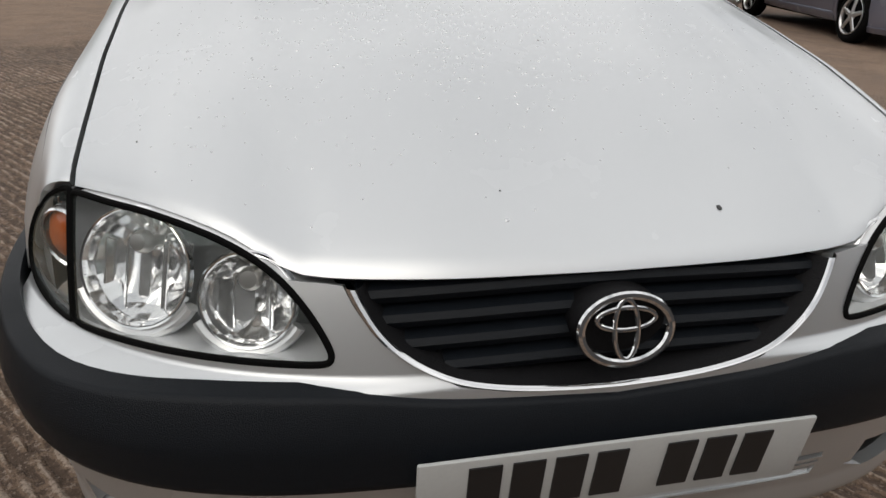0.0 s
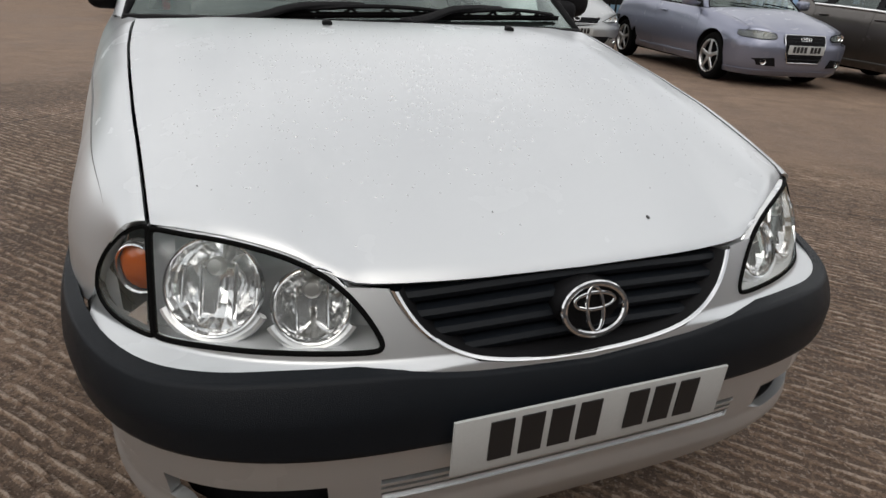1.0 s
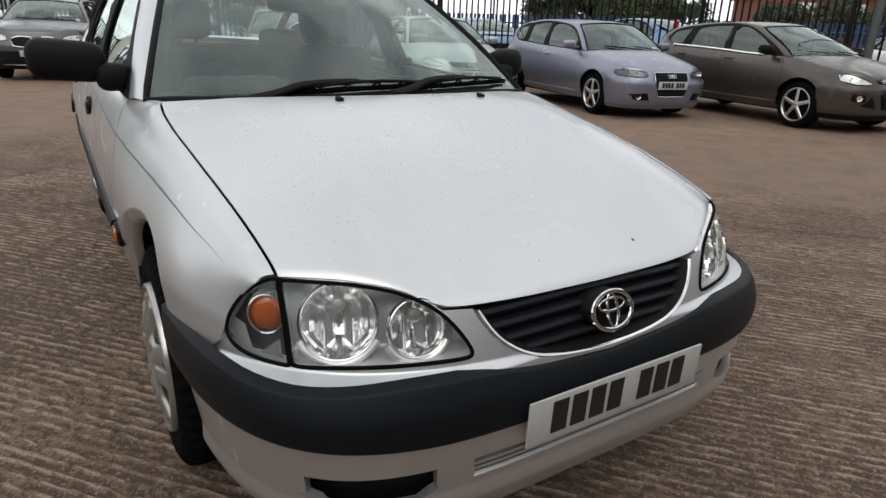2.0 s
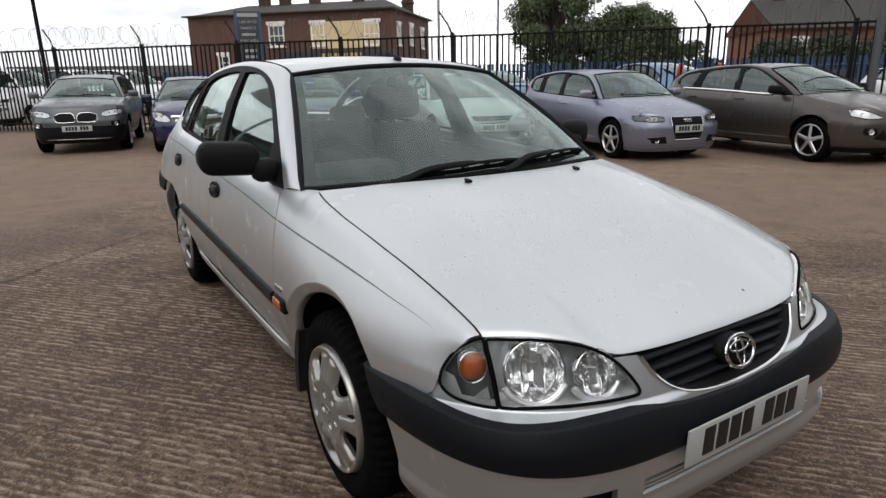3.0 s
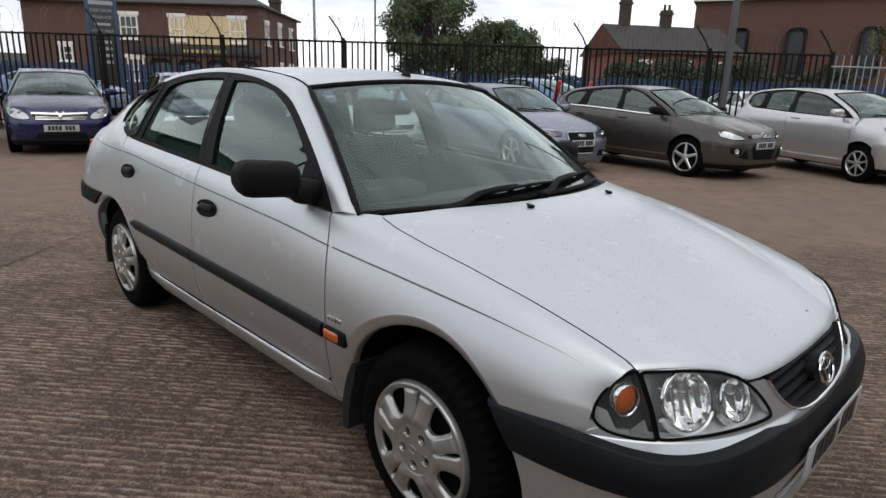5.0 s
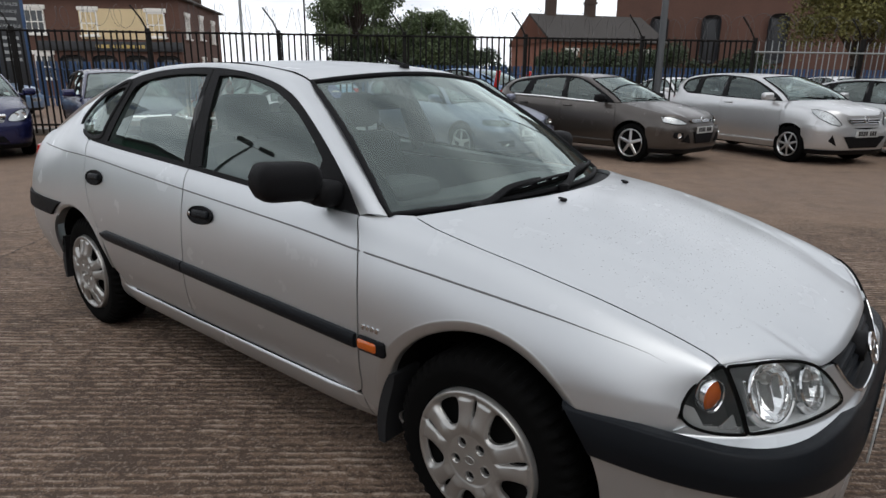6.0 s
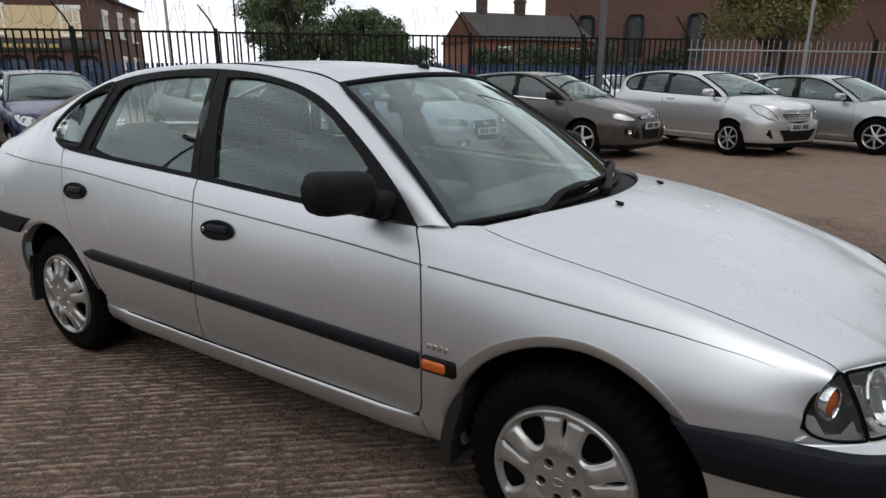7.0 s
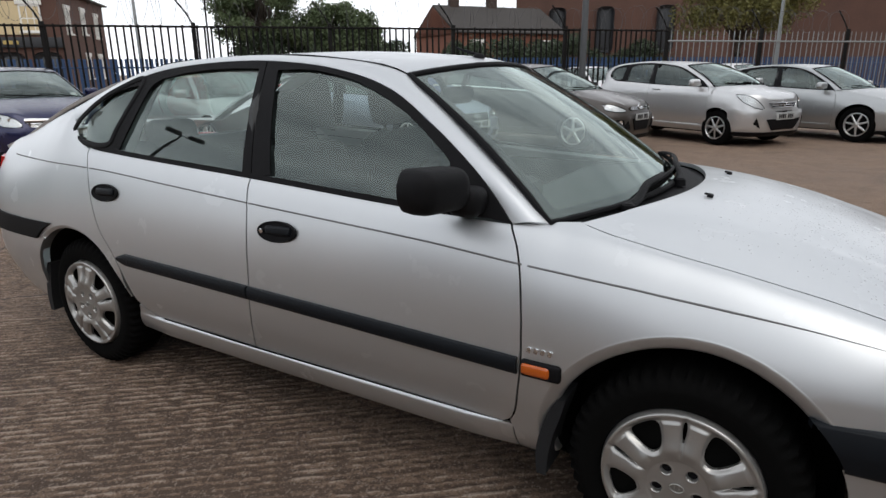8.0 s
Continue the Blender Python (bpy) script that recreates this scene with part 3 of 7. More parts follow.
        band("quarter_pillar", [(3.193, 1.036), (3.144, 1.14), (3.09, 1.275), (3.12, 1.315), (3.20, 1.30)], [(3.285, 1.036), (3.275, 1.056), (3.235, 1.12), (3.155, 1.27), (3.16, 1.31)])
        ring = spline([(y, z) for y, z in q_pane], 5, True)
        my, mz = sum(p[0] for p in ring) / len(ring), sum(p[1] for p in ring) / len(ring)
        mould = tube([W(Fr(my + (p[0] - my) * 1.02, mz + (p[1] - mz) * 1.02)) for p in ring], 0.013, 8, True, flat=0.45, up=(sg, 0, 0.4))
        part("quarter_frame", mould, dark, car)
        over = [(y, z - 0.030 - 0.012 * (y < 2.2)) for y, z in top if 1.75 < y < 3.45]
        patch("door_top_lining", cabin_surface(sg, 0.030), over + [(y, z + 0.012) for y, z in top if 1.75 < y < 3.45][::-1], g(26), 3, DASH, car, (0, 2.4, 0.9), rim=0.006, warp=warp)
        # added dark sheet behind the quarter glass, dims the view through it
        patch("quarter_glass_backing", cabin_surface(sg, 0.075), [(3.20, 1.0), (3.60, 1.04), (3.60, 1.15), (3.46, 1.22), (3.30, 1.29), (3.12, 1.32)], g(8), g(6), DASH, car, (0, 2.4, 0.9), rim=0.006, warp=warp)
        band("waist_seal", [(y, belt_z(y) - 0.004) for y in np.linspace(1.60, 3.38, 18)], [(y, belt_z(y) + 0.018) for y in np.linspace(1.60, 3.38, 18)])
        # wheel arch liners
        for cy in (AXLE_F, AXLE_R):
            bm = bmesh.new()
            ring = []
            for yy, zz in arch(cy, -20, 200, 24):
                ring.append([bm.verts.new(W((sg * x, yy, zz))) for x in (wall_x(yy, max(0.2, min(zz, 0.6))) - (0.012 if back else 0.052), 0.48)])
            for a, b in zip(ring, ring[1:]):
                bm.faces.new((a[0], a[1], b[1], b[0]))
            bm.faces.new([r[1] for r in ring])
            part("arch_liner", bm, UNDER, car)
    # bonnet
    n = 26
    poly = [(-0.635 + 1.270 * i / n, 0.0) for i in range(n + 1)] + [(hood_side(t), t) for t in np.linspace(0.05, 1, 18)]
    poly += [(0.675 - 2 * 0.675 * i / n, 1.0) for i in range(1, n + 1)] + [(-hood_side(1 - t), 1 - t) for t in np.linspace(0.05, 0.98, 18)]
    patch("bonnet", hood_at, poly, g(56), g(44), body, car, (0, 0.8, 0.3), warp=warp)
    # roof, screens, tailgate
    sq = lambda a, b0, b1: [(-a + 2 * a * i / 12, b0) for i in range(13)] + [(a - 2 * a * i / 12, b1) for i in range(13)]
    patch("roof_panel", roof, sq(0.985, 0.012, 1.0), g(30), g(30), body, car, (0, 2.5, 0.9), warp=warp)
    patch("windscreen", screen, sq(0.985, 0.01, 0.985), g(24), g(16), GLASS, car, (0, 2.2, 0.8), rim=0, warp=warp)
    seal = []
    for (a0, b0, a1, b1) in ((-1, 0, 1, 0), (1, 0, 1, 1), (1, 1, -1, 1), (-1, 1, -1, 0)):
        seal += [W(tuple(screen(a0 + (a1 - a0) * i / 12, b0 + (b1 - b0) * i / 12))) for i in range(12)]
    part("windscreen_seal", tube(seal, 0.011, 8, True), BLACK, car)
    off = lambda f, d: (lambda a, b: tuple(np.array(f(a, b)) + np.array((0, 0.6, -0.8)) * d))
    for a0, a1 in ((-1, -0.93), (0.93, 1)):
        patch("screen_border", off(screen, 0.004), [(a0, 0), (a1, 0), (a1, 0.33), (a1, 0.66), (a1, 1), (a0, 1), (a0, 0.66), (a0, 0.33)], 3, g(12), BLACK, car, (0, 2.2, 0.8), rim=0, warp=warp)
    patch("screen_border", off(screen, 0.004), sq(0.93, 0.955, 1.0), g(12), 2, BLACK, car, (0, 2.2, 0.8), rim=0, warp=warp)
    patch("screen_border", off(screen, 0.004), sq(0.93, 0.0, 0.055), g(12), 2, BLACK, car, (0, 2.2, 0.8), rim=0, warp=warp)
    patch("rear_window", hatch_glass, sq(0.95, 0.03, 0.95), g(14), g(10), DARK_GLASS if trim else GLASS, car, (0, 3.4, 0.8), rim=0, warp=warp)
    for a0, a1 in ((-1.02, -0.93), (0.93, 1.02)):
        patch("tailgate_pillar", hatch_glass, [(a0, 0), (a1, 0), (a1, 0.5), (a1, 1), (a0, 1), (a0, 0.5)], 3, g(10), body, car, (0, 3.4, 0.8), warp=warp)
    lid = lambda a, t: tuple(np.array(hatch_glass(a, 1.0)) * (1 - t) + np.array((0.60 * a, 4.48 - 0.08 * a * a, 1.0 - 0.02 * a * a)) * t)
    patch("boot_lid", lid, sq(1.0, 0.0, 1.0), g(12), g(6), body, car, (0, 4.0, 0.6), warp=warp)
    tail = lambda x, z: (x, rear_y(x, z) - 0.02 * max(0, z - 0.95), z)
    patch("tailgate", tail, [(-0.52, 0.70), (0.52, 0.70), (0.56, 0.99), (-0.56, 0.99)], g(16), g(8), body, car, (0, 3.8, 0.6), warp=warp)
    for sg in (-1, 1):
        tl = lambda s, z: wrap_tail(s, z, 0.004)
        e0, e1 = 0.50, s_tail(4.29, 0.8)
        patch("tail_lamp", tl, [(sg * e0, 0.72), (sg * e1, 0.72), (sg * (e1 - 0.01), 0.94), (sg * e0, 0.96)], g(12), g(6), RED_LENS, car, (0, 3.8, 0.6), warp=warp)
    e1 = s_tail(3.86, 0.6)
    if not back:
        tail_end = lambda z, lip: s_tail(AXLE_R + math.sqrt((ARCH_R + lip) ** 2 - (z - ARCH_Z) ** 2), z)
        side = [(tail_end(z, 0.004), z) for z in np.linspace(0.22, 0.60, 12)] + [(e1, 0.66), (e1, 0.70)]
        top_rear = [(e1 - 2 * e1 * i / 30, 0.70) for i in range(1, 30)]
    lowb = [(-e1 + 2 * e1 * i / 30, 0.22) for i in range(31)] + [(e1 - 2 * e1 * i / 30, 0.70) for i in range(31)]
    if not back:
        w0 = side[0][0]
        lowb = [(-w0 + 2 * w0 * i / 30, 0.22) for i in range(30)] + side + top_rear + [(-a, z) for a, z in side[::-1]]
    patch("rear_bumper", wrap_tail, lowb, g(36), g(8), body, car, (0, 3.8, 0.5), warp=warp)
    e2 = s_tail(3.745, 0.6)
    rs = [(-e2 + 2 * e2 * i / 36, 0.60) for i in range(37)] + [(e2 - 2 * e2 * i / 36, 0.685) for i in range(37)]
    if not back:
        side = [(tail_end(z, 0.030), z) for z in np.linspace(0.60, 0.685, 6)]
        w0, w1 = side[0][0], side[-1][0]
        rs = [(-w0 + 2 * w0 * i / 36, 0.60) for i in range(36)] + side + [(w1 - 2 * w1 * i / 36, 0.685) for i in range(1, 36)] + [(-a, z) for a, z in side[::-1]]
    patch("rear_bumper_strip", lambda s, z: wrap_tail(s, z, 0.014), rs, g(36), 3, dark, car, (0, 3.8, 0.5), warp=warp)
    # closing floor, bulkheads and cabin tub
    bm = join(box(1.30, 3.6, 0.02, m=pose(0, 2.3, 0.205)), box(1.16, 0.02, 0.62, m=pose(0, 1.25, 0.53)), box(0.92, 0.02, 0.36, m=pose(0, 0.30, 0.40)), box(0.9, 0.9, 0.02, m=pose(0, 0.7, 0.26)), box(1.0, 0.02, 0.55, m=pose(0, 4.05, 0.48)))
    bm.transform(Matrix())
    for v in bm.verts:
        v.co = W(tuple(v.co))
    part("underbody", bm, UNDER, car, smooth=False)
    for sg in (-1, 1):
        bm = box(0.03, 2.2, 0.62, m=pose(sg * 0.69, 2.42, 0.60))
        for v in bm.verts:
            v.co = W(tuple(v.co))
        part("door_lining", bm, DASH, car, smooth=False)
    interior(car, W)


def interior(car, W):
    """Dashboard, steering wheel, seats, headrests and driver's mirror."""
    def add(nm, bm, m, lab=""):
        for v in bm.verts:
            v.co = W(tuple(v.co))
        return part(nm, bm, m, car, lab)
    dash = join(box(1.34, 0.42, 0.12, 0.05, pose(0, 1.42, 0.86, -6)), box(1.30, 0.22, 0.36, 0.06, pose(0, 1.50, 0.66)))
    add("dashboard", dash, DASH)
    add("instrument_cowl", box(0.36, 0.20, 0.09, 0.04, pose(-0.36, 1.60, 0.93)), DASH)
    wheel = [(-0.36 + 0.185 * math.cos(a), 1.80 + 0.075 * math.sin(a), 0.86 + 0.168 * math.sin(a)) for a in np.linspace(0, 2 * math.pi, 29)[:-1]]
    sw = tube(wheel, 0.015, 8, True)
    sw = join(sw, box(0.13, 0.05, 0.13, 0.03, pose(-0.36, 1.79, 0.855, -24)), box(0.34, 0.02, 0.035, 0.008, pose(-0.36, 1.79, 0.86, -24)), box(0.035, 0.02, 0.16, 0.008, pose(-0.36, 1.765, 0.78, -24)))
    add("steering_wheel", sw, BLACK)
    for sg in (-1, 1):
        seat = join(box(0.50, 0.50, 0.16, 0.06, pose(sg * 0.36, 2.12, 0.46, 6)), box(0.50, 0.17, 0.62, 0.07, pose(sg * 0.36, 2.46, 0.76, -16)))
        add("front_seat", seat, CLOTH)
        hr = join(box(0.27, 0.11, 0.19, 0.05, pose(sg * 0.36, 2.57, 1.175, -10)), tube([(sg * 0.36 - 0.06, 2.55, 1.02), (sg * 0.36 - 0.06, 2.57, 1.12)], 0.007), tube([(sg * 0.36 + 0.06, 2.55, 1.02), (sg * 0.36 + 0.06, 2.57, 1.12)], 0.007))
        add("headrest", hr, CLOTH)
        add("rear_headrest", box(0.26, 0.10, 0.15, 0.045, pose(sg * 0.36, 3.34, 1.06, -14)), CLOTH)
    add("rear_seat", join(box(1.26, 0.52, 0.18, 0.06, pose(0, 2.98, 0.48, 5)), box(1.26, 0.18, 0.58, 0.07, pose(0, 3.30, 0.76, -18))), CLOTH)
    add("parcel_shelf", box(1.16, 0.62, 0.03, 0.008, pose(0, 3.68, 0.96)), DASH)
    add("inside_mirror", join(box(0.24, 0.04, 0.07, 0.025, pose(0, 1.97, 1.245, 12)), tube([(0, 1.93, 1.33), (0, 1.95, 1.27)], 0.010)), BLACK)
    add("headlining", box(0.84, 1.05, 0.012, 0.005, pose(0, 2.60, 1.378)), mat("pale_headlining", (0.30, 0.30, 0.29), 0.95, grain=0.2))
    for sg in (-1, 1):
        add("inner_pillar", tube([(sg * 0.715, 2.43, 0.95), (sg * 0.63, 2.46, 1.2), (sg * 0.50, 2.49, 1.37)], 0.035, 8), DASH)


# ---- wheels ----
STEEL_WHEEL = mat("dark_steel_wheel", (0.007, 0.0068, 0.0065), 0.75, 0.0, spec=0.1, grain=0.4, scale=60, spots=0.4, spot_scale=12)


def cover_face(r, f, rim):
    """A wheel cover's face at radius r, f radians from the middle of a pair of spokes: its height, and how far it lies outside the cut-outs."""
    step = lambda a, b, v: (lambda t: t * t * (3 - 2 * t))(min(1.0, max(0.0, (v - a) / (b - a))))
    half = abs(f)
    top = 0.0215 - 0.013 * step(0.085, rim - 0.012, r) + 0.0035 * math.exp(-((r - 0.105) / 0.022) ** 2)
    # each spoke of the pair is rounded, with a crease between them
    k = step(0.080, 0.110, r) * (1 - step(rim - 0.030, rim - 0.018, r))
    top += k * (0.0065 * math.cos(min(1.4, (half - 0.20) * 7.0)) - 0.0055 * math.exp(-(r * half / 0.0038) ** 2))
    # dished hub
    top -= 0.0025 * (1 - step(0.076, 0.082, r))
    # window between the pairs, slot inside the pair
    u, v = r * math.cos(math.pi / 5 - half) - 0.144, r * math.sin(math.pi / 5 - half)
    window = ((abs(v) / max(0.0355 + 0.38 * u, 0.004)) ** 3 + (abs(u) / 0.0375) ** 3) ** (1 / 3) - 1
    u, v = r * math.cos(half) - 0.155, r * math.sin(half)
    slot = math.hypot(v / (0.0052 + 0.07 * max(-0.04, u)), u / 0.028) - 1
    top -= 0.010 * (1 - step(0.0, 0.30, window)) + 0.006 * (1 - step(0.0, 0.9, slot))
    # nut holes, in line with the windows
    d = math.hypot(r * math.cos(math.pi / 5 - half) - 0.054, r * math.sin(math.pi / 5 - half))
    top += 0.0012 * math.exp(-((d - 0.0165) / 0.002) ** 2) - 0.018 * (1 - step(0.0118, 0.0152, d))
    # rounded outer lip
    top += 0.004 * math.exp(-((r - rim + 0.008) / 0.007) ** 2) - 0.022 * step(rim - 0.003, rim + 0.004, r)
    return top, min(window, slot)


cover_mesh = []


def moulded_cover(hub, rim, metal, turn):
    """A one-piece plastic wheel cover with five pairs of spokes, cut through at windows and slots."""
    if not cover_mesh:
        radii = [0.004 * k for k in range(8)] + list(np.linspace(0.032, 0.080, 24)) + list(np.linspace(0.083, rim - 0.012, 46)) + list(np.linspace(rim - 0.010, rim + 0.004, 9))
        per = 70
        n = 5 * per
        table = [[cover_face(r, (j / per - 0.5) * 2 * math.pi / 5, rim) for j in range(per)] for r in radii]
        V, keys, Fc, rims = [], {}, [], {}

        def vert(key, p):
            if key not in keys:
                keys[key] = len(V)
                V.append(p)
            return keys[key]

        def node(i, k):
            h, g = table[i][k % per]
            a = 2 * math.pi * (k / per - 0.5) / 5
            return (h, radii[i] * math.cos(a), radii[i] * math.sin(a)), g
        for i in range(len(radii) - 1):
            for k in range(n):
                ids = [(i, k), (i + 1, k), (i + 1, (k + 1) % n), (i, (k + 1) % n)]
                pts = [node(*q) for q in ids]
                out, cut = [], []
                for q in range(4):
                    (p0, g0), (p1, g1) = pts[q], pts[(q + 1) % 4]
                    if g0 > 0:
                        out.append(vert(ids[q], p0))
                    if (g0 > 0) != (g1 > 0):
                        t = g0 / (g0 - g1)
                        c = vert(tuple(sorted((ids[q], ids[(q + 1) % 4]))), tuple(x + (y - x) * t for x, y in zip(p0, p1)))
                        out.append(c)
                        cut.append(c)
                out = [v for m, v in enumerate(out) if v not in out[:m]]
                if len(out) > 2:
                    Fc.append(out)
                if len(cut) == 2 and cut[0] != cut[1]:
                    low = []
                    for c in cut:
                        if c not in rims:
                            rims[c] = len(V)
                            V.append((V[c][0] - 0.009, V[c][1], V[c][2]))
                        low.append(rims[c])
                    Fc.append([cut[0], cut[1], low[1], low[0]])
        ob = obj("wheel_cover", V, Fc, metal, hub, "silver plastic wheel cover, scuffed at the rim")
        cover_mesh.append(ob.data)
    else:
        ob = new("wheel_cover", cover_mesh[0])
        ob.parent, ob["label"] = hub, "silver plastic wheel cover, scuffed at the rim"
    ob.matrix_basis = Matrix.Rotation(turn, 4, "X")
    return ob


def wheel(car, x, y, z, sg, r=TYRE_R, width=0.19, rim=0.203, spokes="cover", metal=None, tread=True, turn=0.3):
    """A wheel whose outer face looks along sg * x: tyre, rim or cover, brake disc."""
    metal = metal or COVER
    hub = base("wheel", pose(x, y, z, 0, 0, 0 if sg > 0 else 180))
    hub.parent = car
    w = width
    prof = [(-w, r - 0.10), (-w * 0.98, r - 0.03), (-w * 0.9, r - 0.006), (-w * 0.7, r), (-w * 0.3, r), (-w * 0.22, r), (-w * 0.1, r - 0.005), (-0.006, r - 0.020), (0.003, r - 0.042), (0.004, r - 0.05), (0.002, rim + 0.022), (-0.004, rim + 0.006), (-0.02, rim), (-0.05, rim - 0.01)]
    seg = 200 if tread else 48
    tyre = bmesh.new()
    rings = []
    for k, (a, rr) in enumerate(prof):
        ring = []
        for i in range(seg):
            d = (0.011 if k in (5, 6) else 0.006) if tread and 4 <= k <= 7 and i % 4 < 2 else 0.0
            t = 2 * math.pi * i / seg
            ring.append(tyre.verts.new((a - d * 0.4, (rr - d) * math.cos(t), (rr - d) * math.sin(t))))
        rings.append(ring)
    for A, B in zip(rings, rings[1:]):
        for i in range(seg):
            tyre.faces.new((A[i], A[(i + 1) % seg], B[(i + 1) % seg], B[i]))
    part("tyre", tyre, RUBBER, hub)
    part("wheel_well_disc", lathe([(-0.06, rim), (-0.07, 0.1), (-0.07, 0.0)], 28), UNDER, hub)
    if spokes == "cover":
        moulded_cover(hub, rim, metal, turn)
        for i in range(5):
            a = 2 * math.pi * (i + 0.5) / 5 + turn
            b = lathe([(0.002, 0.0128), (0.0065, 0.0128), (0.0065, 0.009), (0.0105, 0.0075), (0.0105, 0)], 12)
            b.transform(Matrix.Translation((0, 0.054 * math.cos(a), 0.054 * math.sin(a))))
            part("wheel_nut", b, BLACK, hub)
        part("steel_wheel", lathe([(-0.02, rim - 0.004), (-0.03, rim - 0.03), (-0.036, 0.14), (-0.030, 0.11), (-0.030, 0.05)], 40), STEEL_WHEEL, hub)
        part("centre_emblem", join(tube([(0.0235, 0.017 * math.cos(a), 0.012 * math.sin(a)) for a in np.linspace(0, 6.283, 17)[:-1]], 0.0018, 6, True), tube([(0.0235, 0.006 * math.cos(a), 0.012 * math.sin(a)) for a in np.linspace(0, 6.283, 13)[:-1]], 0.0015, 6, True)), metal, hub)
    else:
        n = spokes
        face = lathe([(-0.05, rim - 0.012), (-0.01, rim - 0.012), (0.006, rim), (0.008, rim - 0.008), (-0.004, rim - 0.018), (-0.02, rim - 0.022)], 40)
        part("alloy_rim", face, metal, hub, angle=50)
        part("hub_cap", lathe([(-0.02, 0.055), (0.002, 0.05), (0.008, 0.035), (0.01, 0.0)], 20), metal, hub)
        for i in range(n):
            a = 2 * math.pi * i / n + 0.3
            path = [(0.0 - 0.008 * t, (0.03 + (rim - 0.04) * t) * math.cos(a), (0.03 + (rim - 0.04) * t) * math.sin(a)) for t in (0, 0.35, 0.7, 1)]
            part("spoke", tube(path, 0.030 if n < 7 else 0.02, 8, flat=0.45, up=(1, 0, 0), taper=lambda t: 1 - 0.25 * t), metal, hub)
    return hub


def plate(car, m, chars, w=0.52, h=0.111):
    """A white number plate; its characters are plain bars."""
    p = part("number_plate", box(w, 0.006, h, 0.0025, m), WHITE_PLATE, car, "white number plate with black characters")
    n, cw = sum(c != " " for c in chars), 0.040
    pitch = 0.053
    x = -pitch * (len(chars) - 1) / 2 * 0.97
    for c in chars:
        if c != " ":
            part("character_bar", box(cw, 0.002, 0.074, 0.0, m @ pose(x * w / 0.52, -0.0045, 0.004)), INK, p, smooth=False)
        x += pitch if c != " " else pitch * 0.75
    return p


FLAP = mat("grey_flap_rubber", (0.016, 0.017, 0.019), 0.65, grain=0.4, scale=200, spots=0.4, spot_scale=9, dark=(0.008, 0.008, 0.009), spec=0.3)
# dark grey that stands for shade along the pressed crease
CREASE = mat("shaded_crease", (0.16, 0.16, 0.16), 0.5, 0.4, grain=0.2)

# ---- the silver hatchback ----
silver_car = tagged(base("hatchback_car"), "silver five-door hatchback with dark bumper strips, rain drops on bonnet", "car")
shell(silver_car, SILVER)

# front end
strip_top = curve((0, 0.528), (0.2, 0.539), (0.35, 0.556), (0.5, 0.560), (0.6, 0.556), (0.7, 0.553), (0.8, 0.558), (0.9, 0.568), (1.05, 0.573), (1.2, 0.570), (1.4, 0.568))
strip_low = curve((0, 0.425), (0.4, 0.430), (0.6, 0.438), (0.8, 0.446), (1.1, 0.454), (1.4, 0.458))
strip_proud = curve((0.0, 0.004), (0.06, 0.014), (0.16, 0.0175), (0.50, 0.0185), (0.60, 0.0170), (0.85, 0.0120), (1.0, 0.0075))
S_END = s_nose(0.578, 0.5)


def s_arch(z):
    """How far round the nose the wheel arch begins at a height."""
    return s_nose(AXLE_F - math.sqrt((ARCH_R + 0.004) ** 2 - (z - ARCH_Z) ** 2), z)


def to_arch(lo, hi, n=40, rise=6):
    """A strip of bumper from arch to arch between two height curves of s."""
    def end(sg):
        z0, z1 = lo(S_END), hi(S_END)
        return [(sg * s_arch(z0 + (z1 - z0) * k / rise), z0 + (z1 - z0) * k / rise) for k in range(rise + 1)]
    a, b = s_arch(lo(S_END)), s_arch(hi(S_END))
    return [(-a + 2 * a * i / n, lo(abs(-a + 2 * a * i / n))) for i in range(n)] + end(1) + [(b - 2 * b * i / n, hi(abs(b - 2 * b * i / n))) for i in range(1, n)] + end(-1)[::-1]


def strip(s, t):
    """The rub strip; past t = 1 it turns in to meet the nose."""
    u = min(t, 1.0)
    z = strip_low(abs(s)) + (strip_top(abs(s)) - strip_low(abs(s))) * u
    k = max(0.0, t - 1.0) / 0.2
    return wrap(s, z + 0.004 * k, strip_proud(u) - 0.02 * k)


def band(lo, hi, a, b, n=40):
    return [(a + (b - a) * i / n, lo(abs(a + (b - a) * i / n))) for i in range(n + 1)] + [(b + (a - b) * i / n, hi(abs(b + (a - b) * i / n))) for i in range(n + 1)]


const = lambda v: (lambda s: v)
INSIDE = (0, 0.9, 0.42)
bumper = patch("front_bumper", wrap, to_arch(const(0.375), lambda s: strip_low(s) + 0.006, 60), 70, 5, SILVER, silver_car, INSIDE, rim=0)
ends = [(s_arch(strip_low(S_END) + (strip_top(S_END) - strip_low(S_END)) * min(1.0, t)), t) for t in np.linspace(0, 1.2, 13)]
outline = [(-ends[0][0] + 2 * ends[0][0] * i / 40, 0.0) for i in range(40)] + ends + [(ends[-1][0] - 2 * ends[-1][0] * i / 40, 1.2) for i in range(1, 40)] + [(-a, t) for a, t in ends[::-1]]
patch("rub_strip", strip, outline, 80, 14, TRIM, bumper, INSIDE, rim=0.02, label="scuffed charcoal plastic bumper strip")


def lower(s, z):
    return wrap(s, z, 0.012 * min(1, max(0, (0.315 - z) / 0.04)))


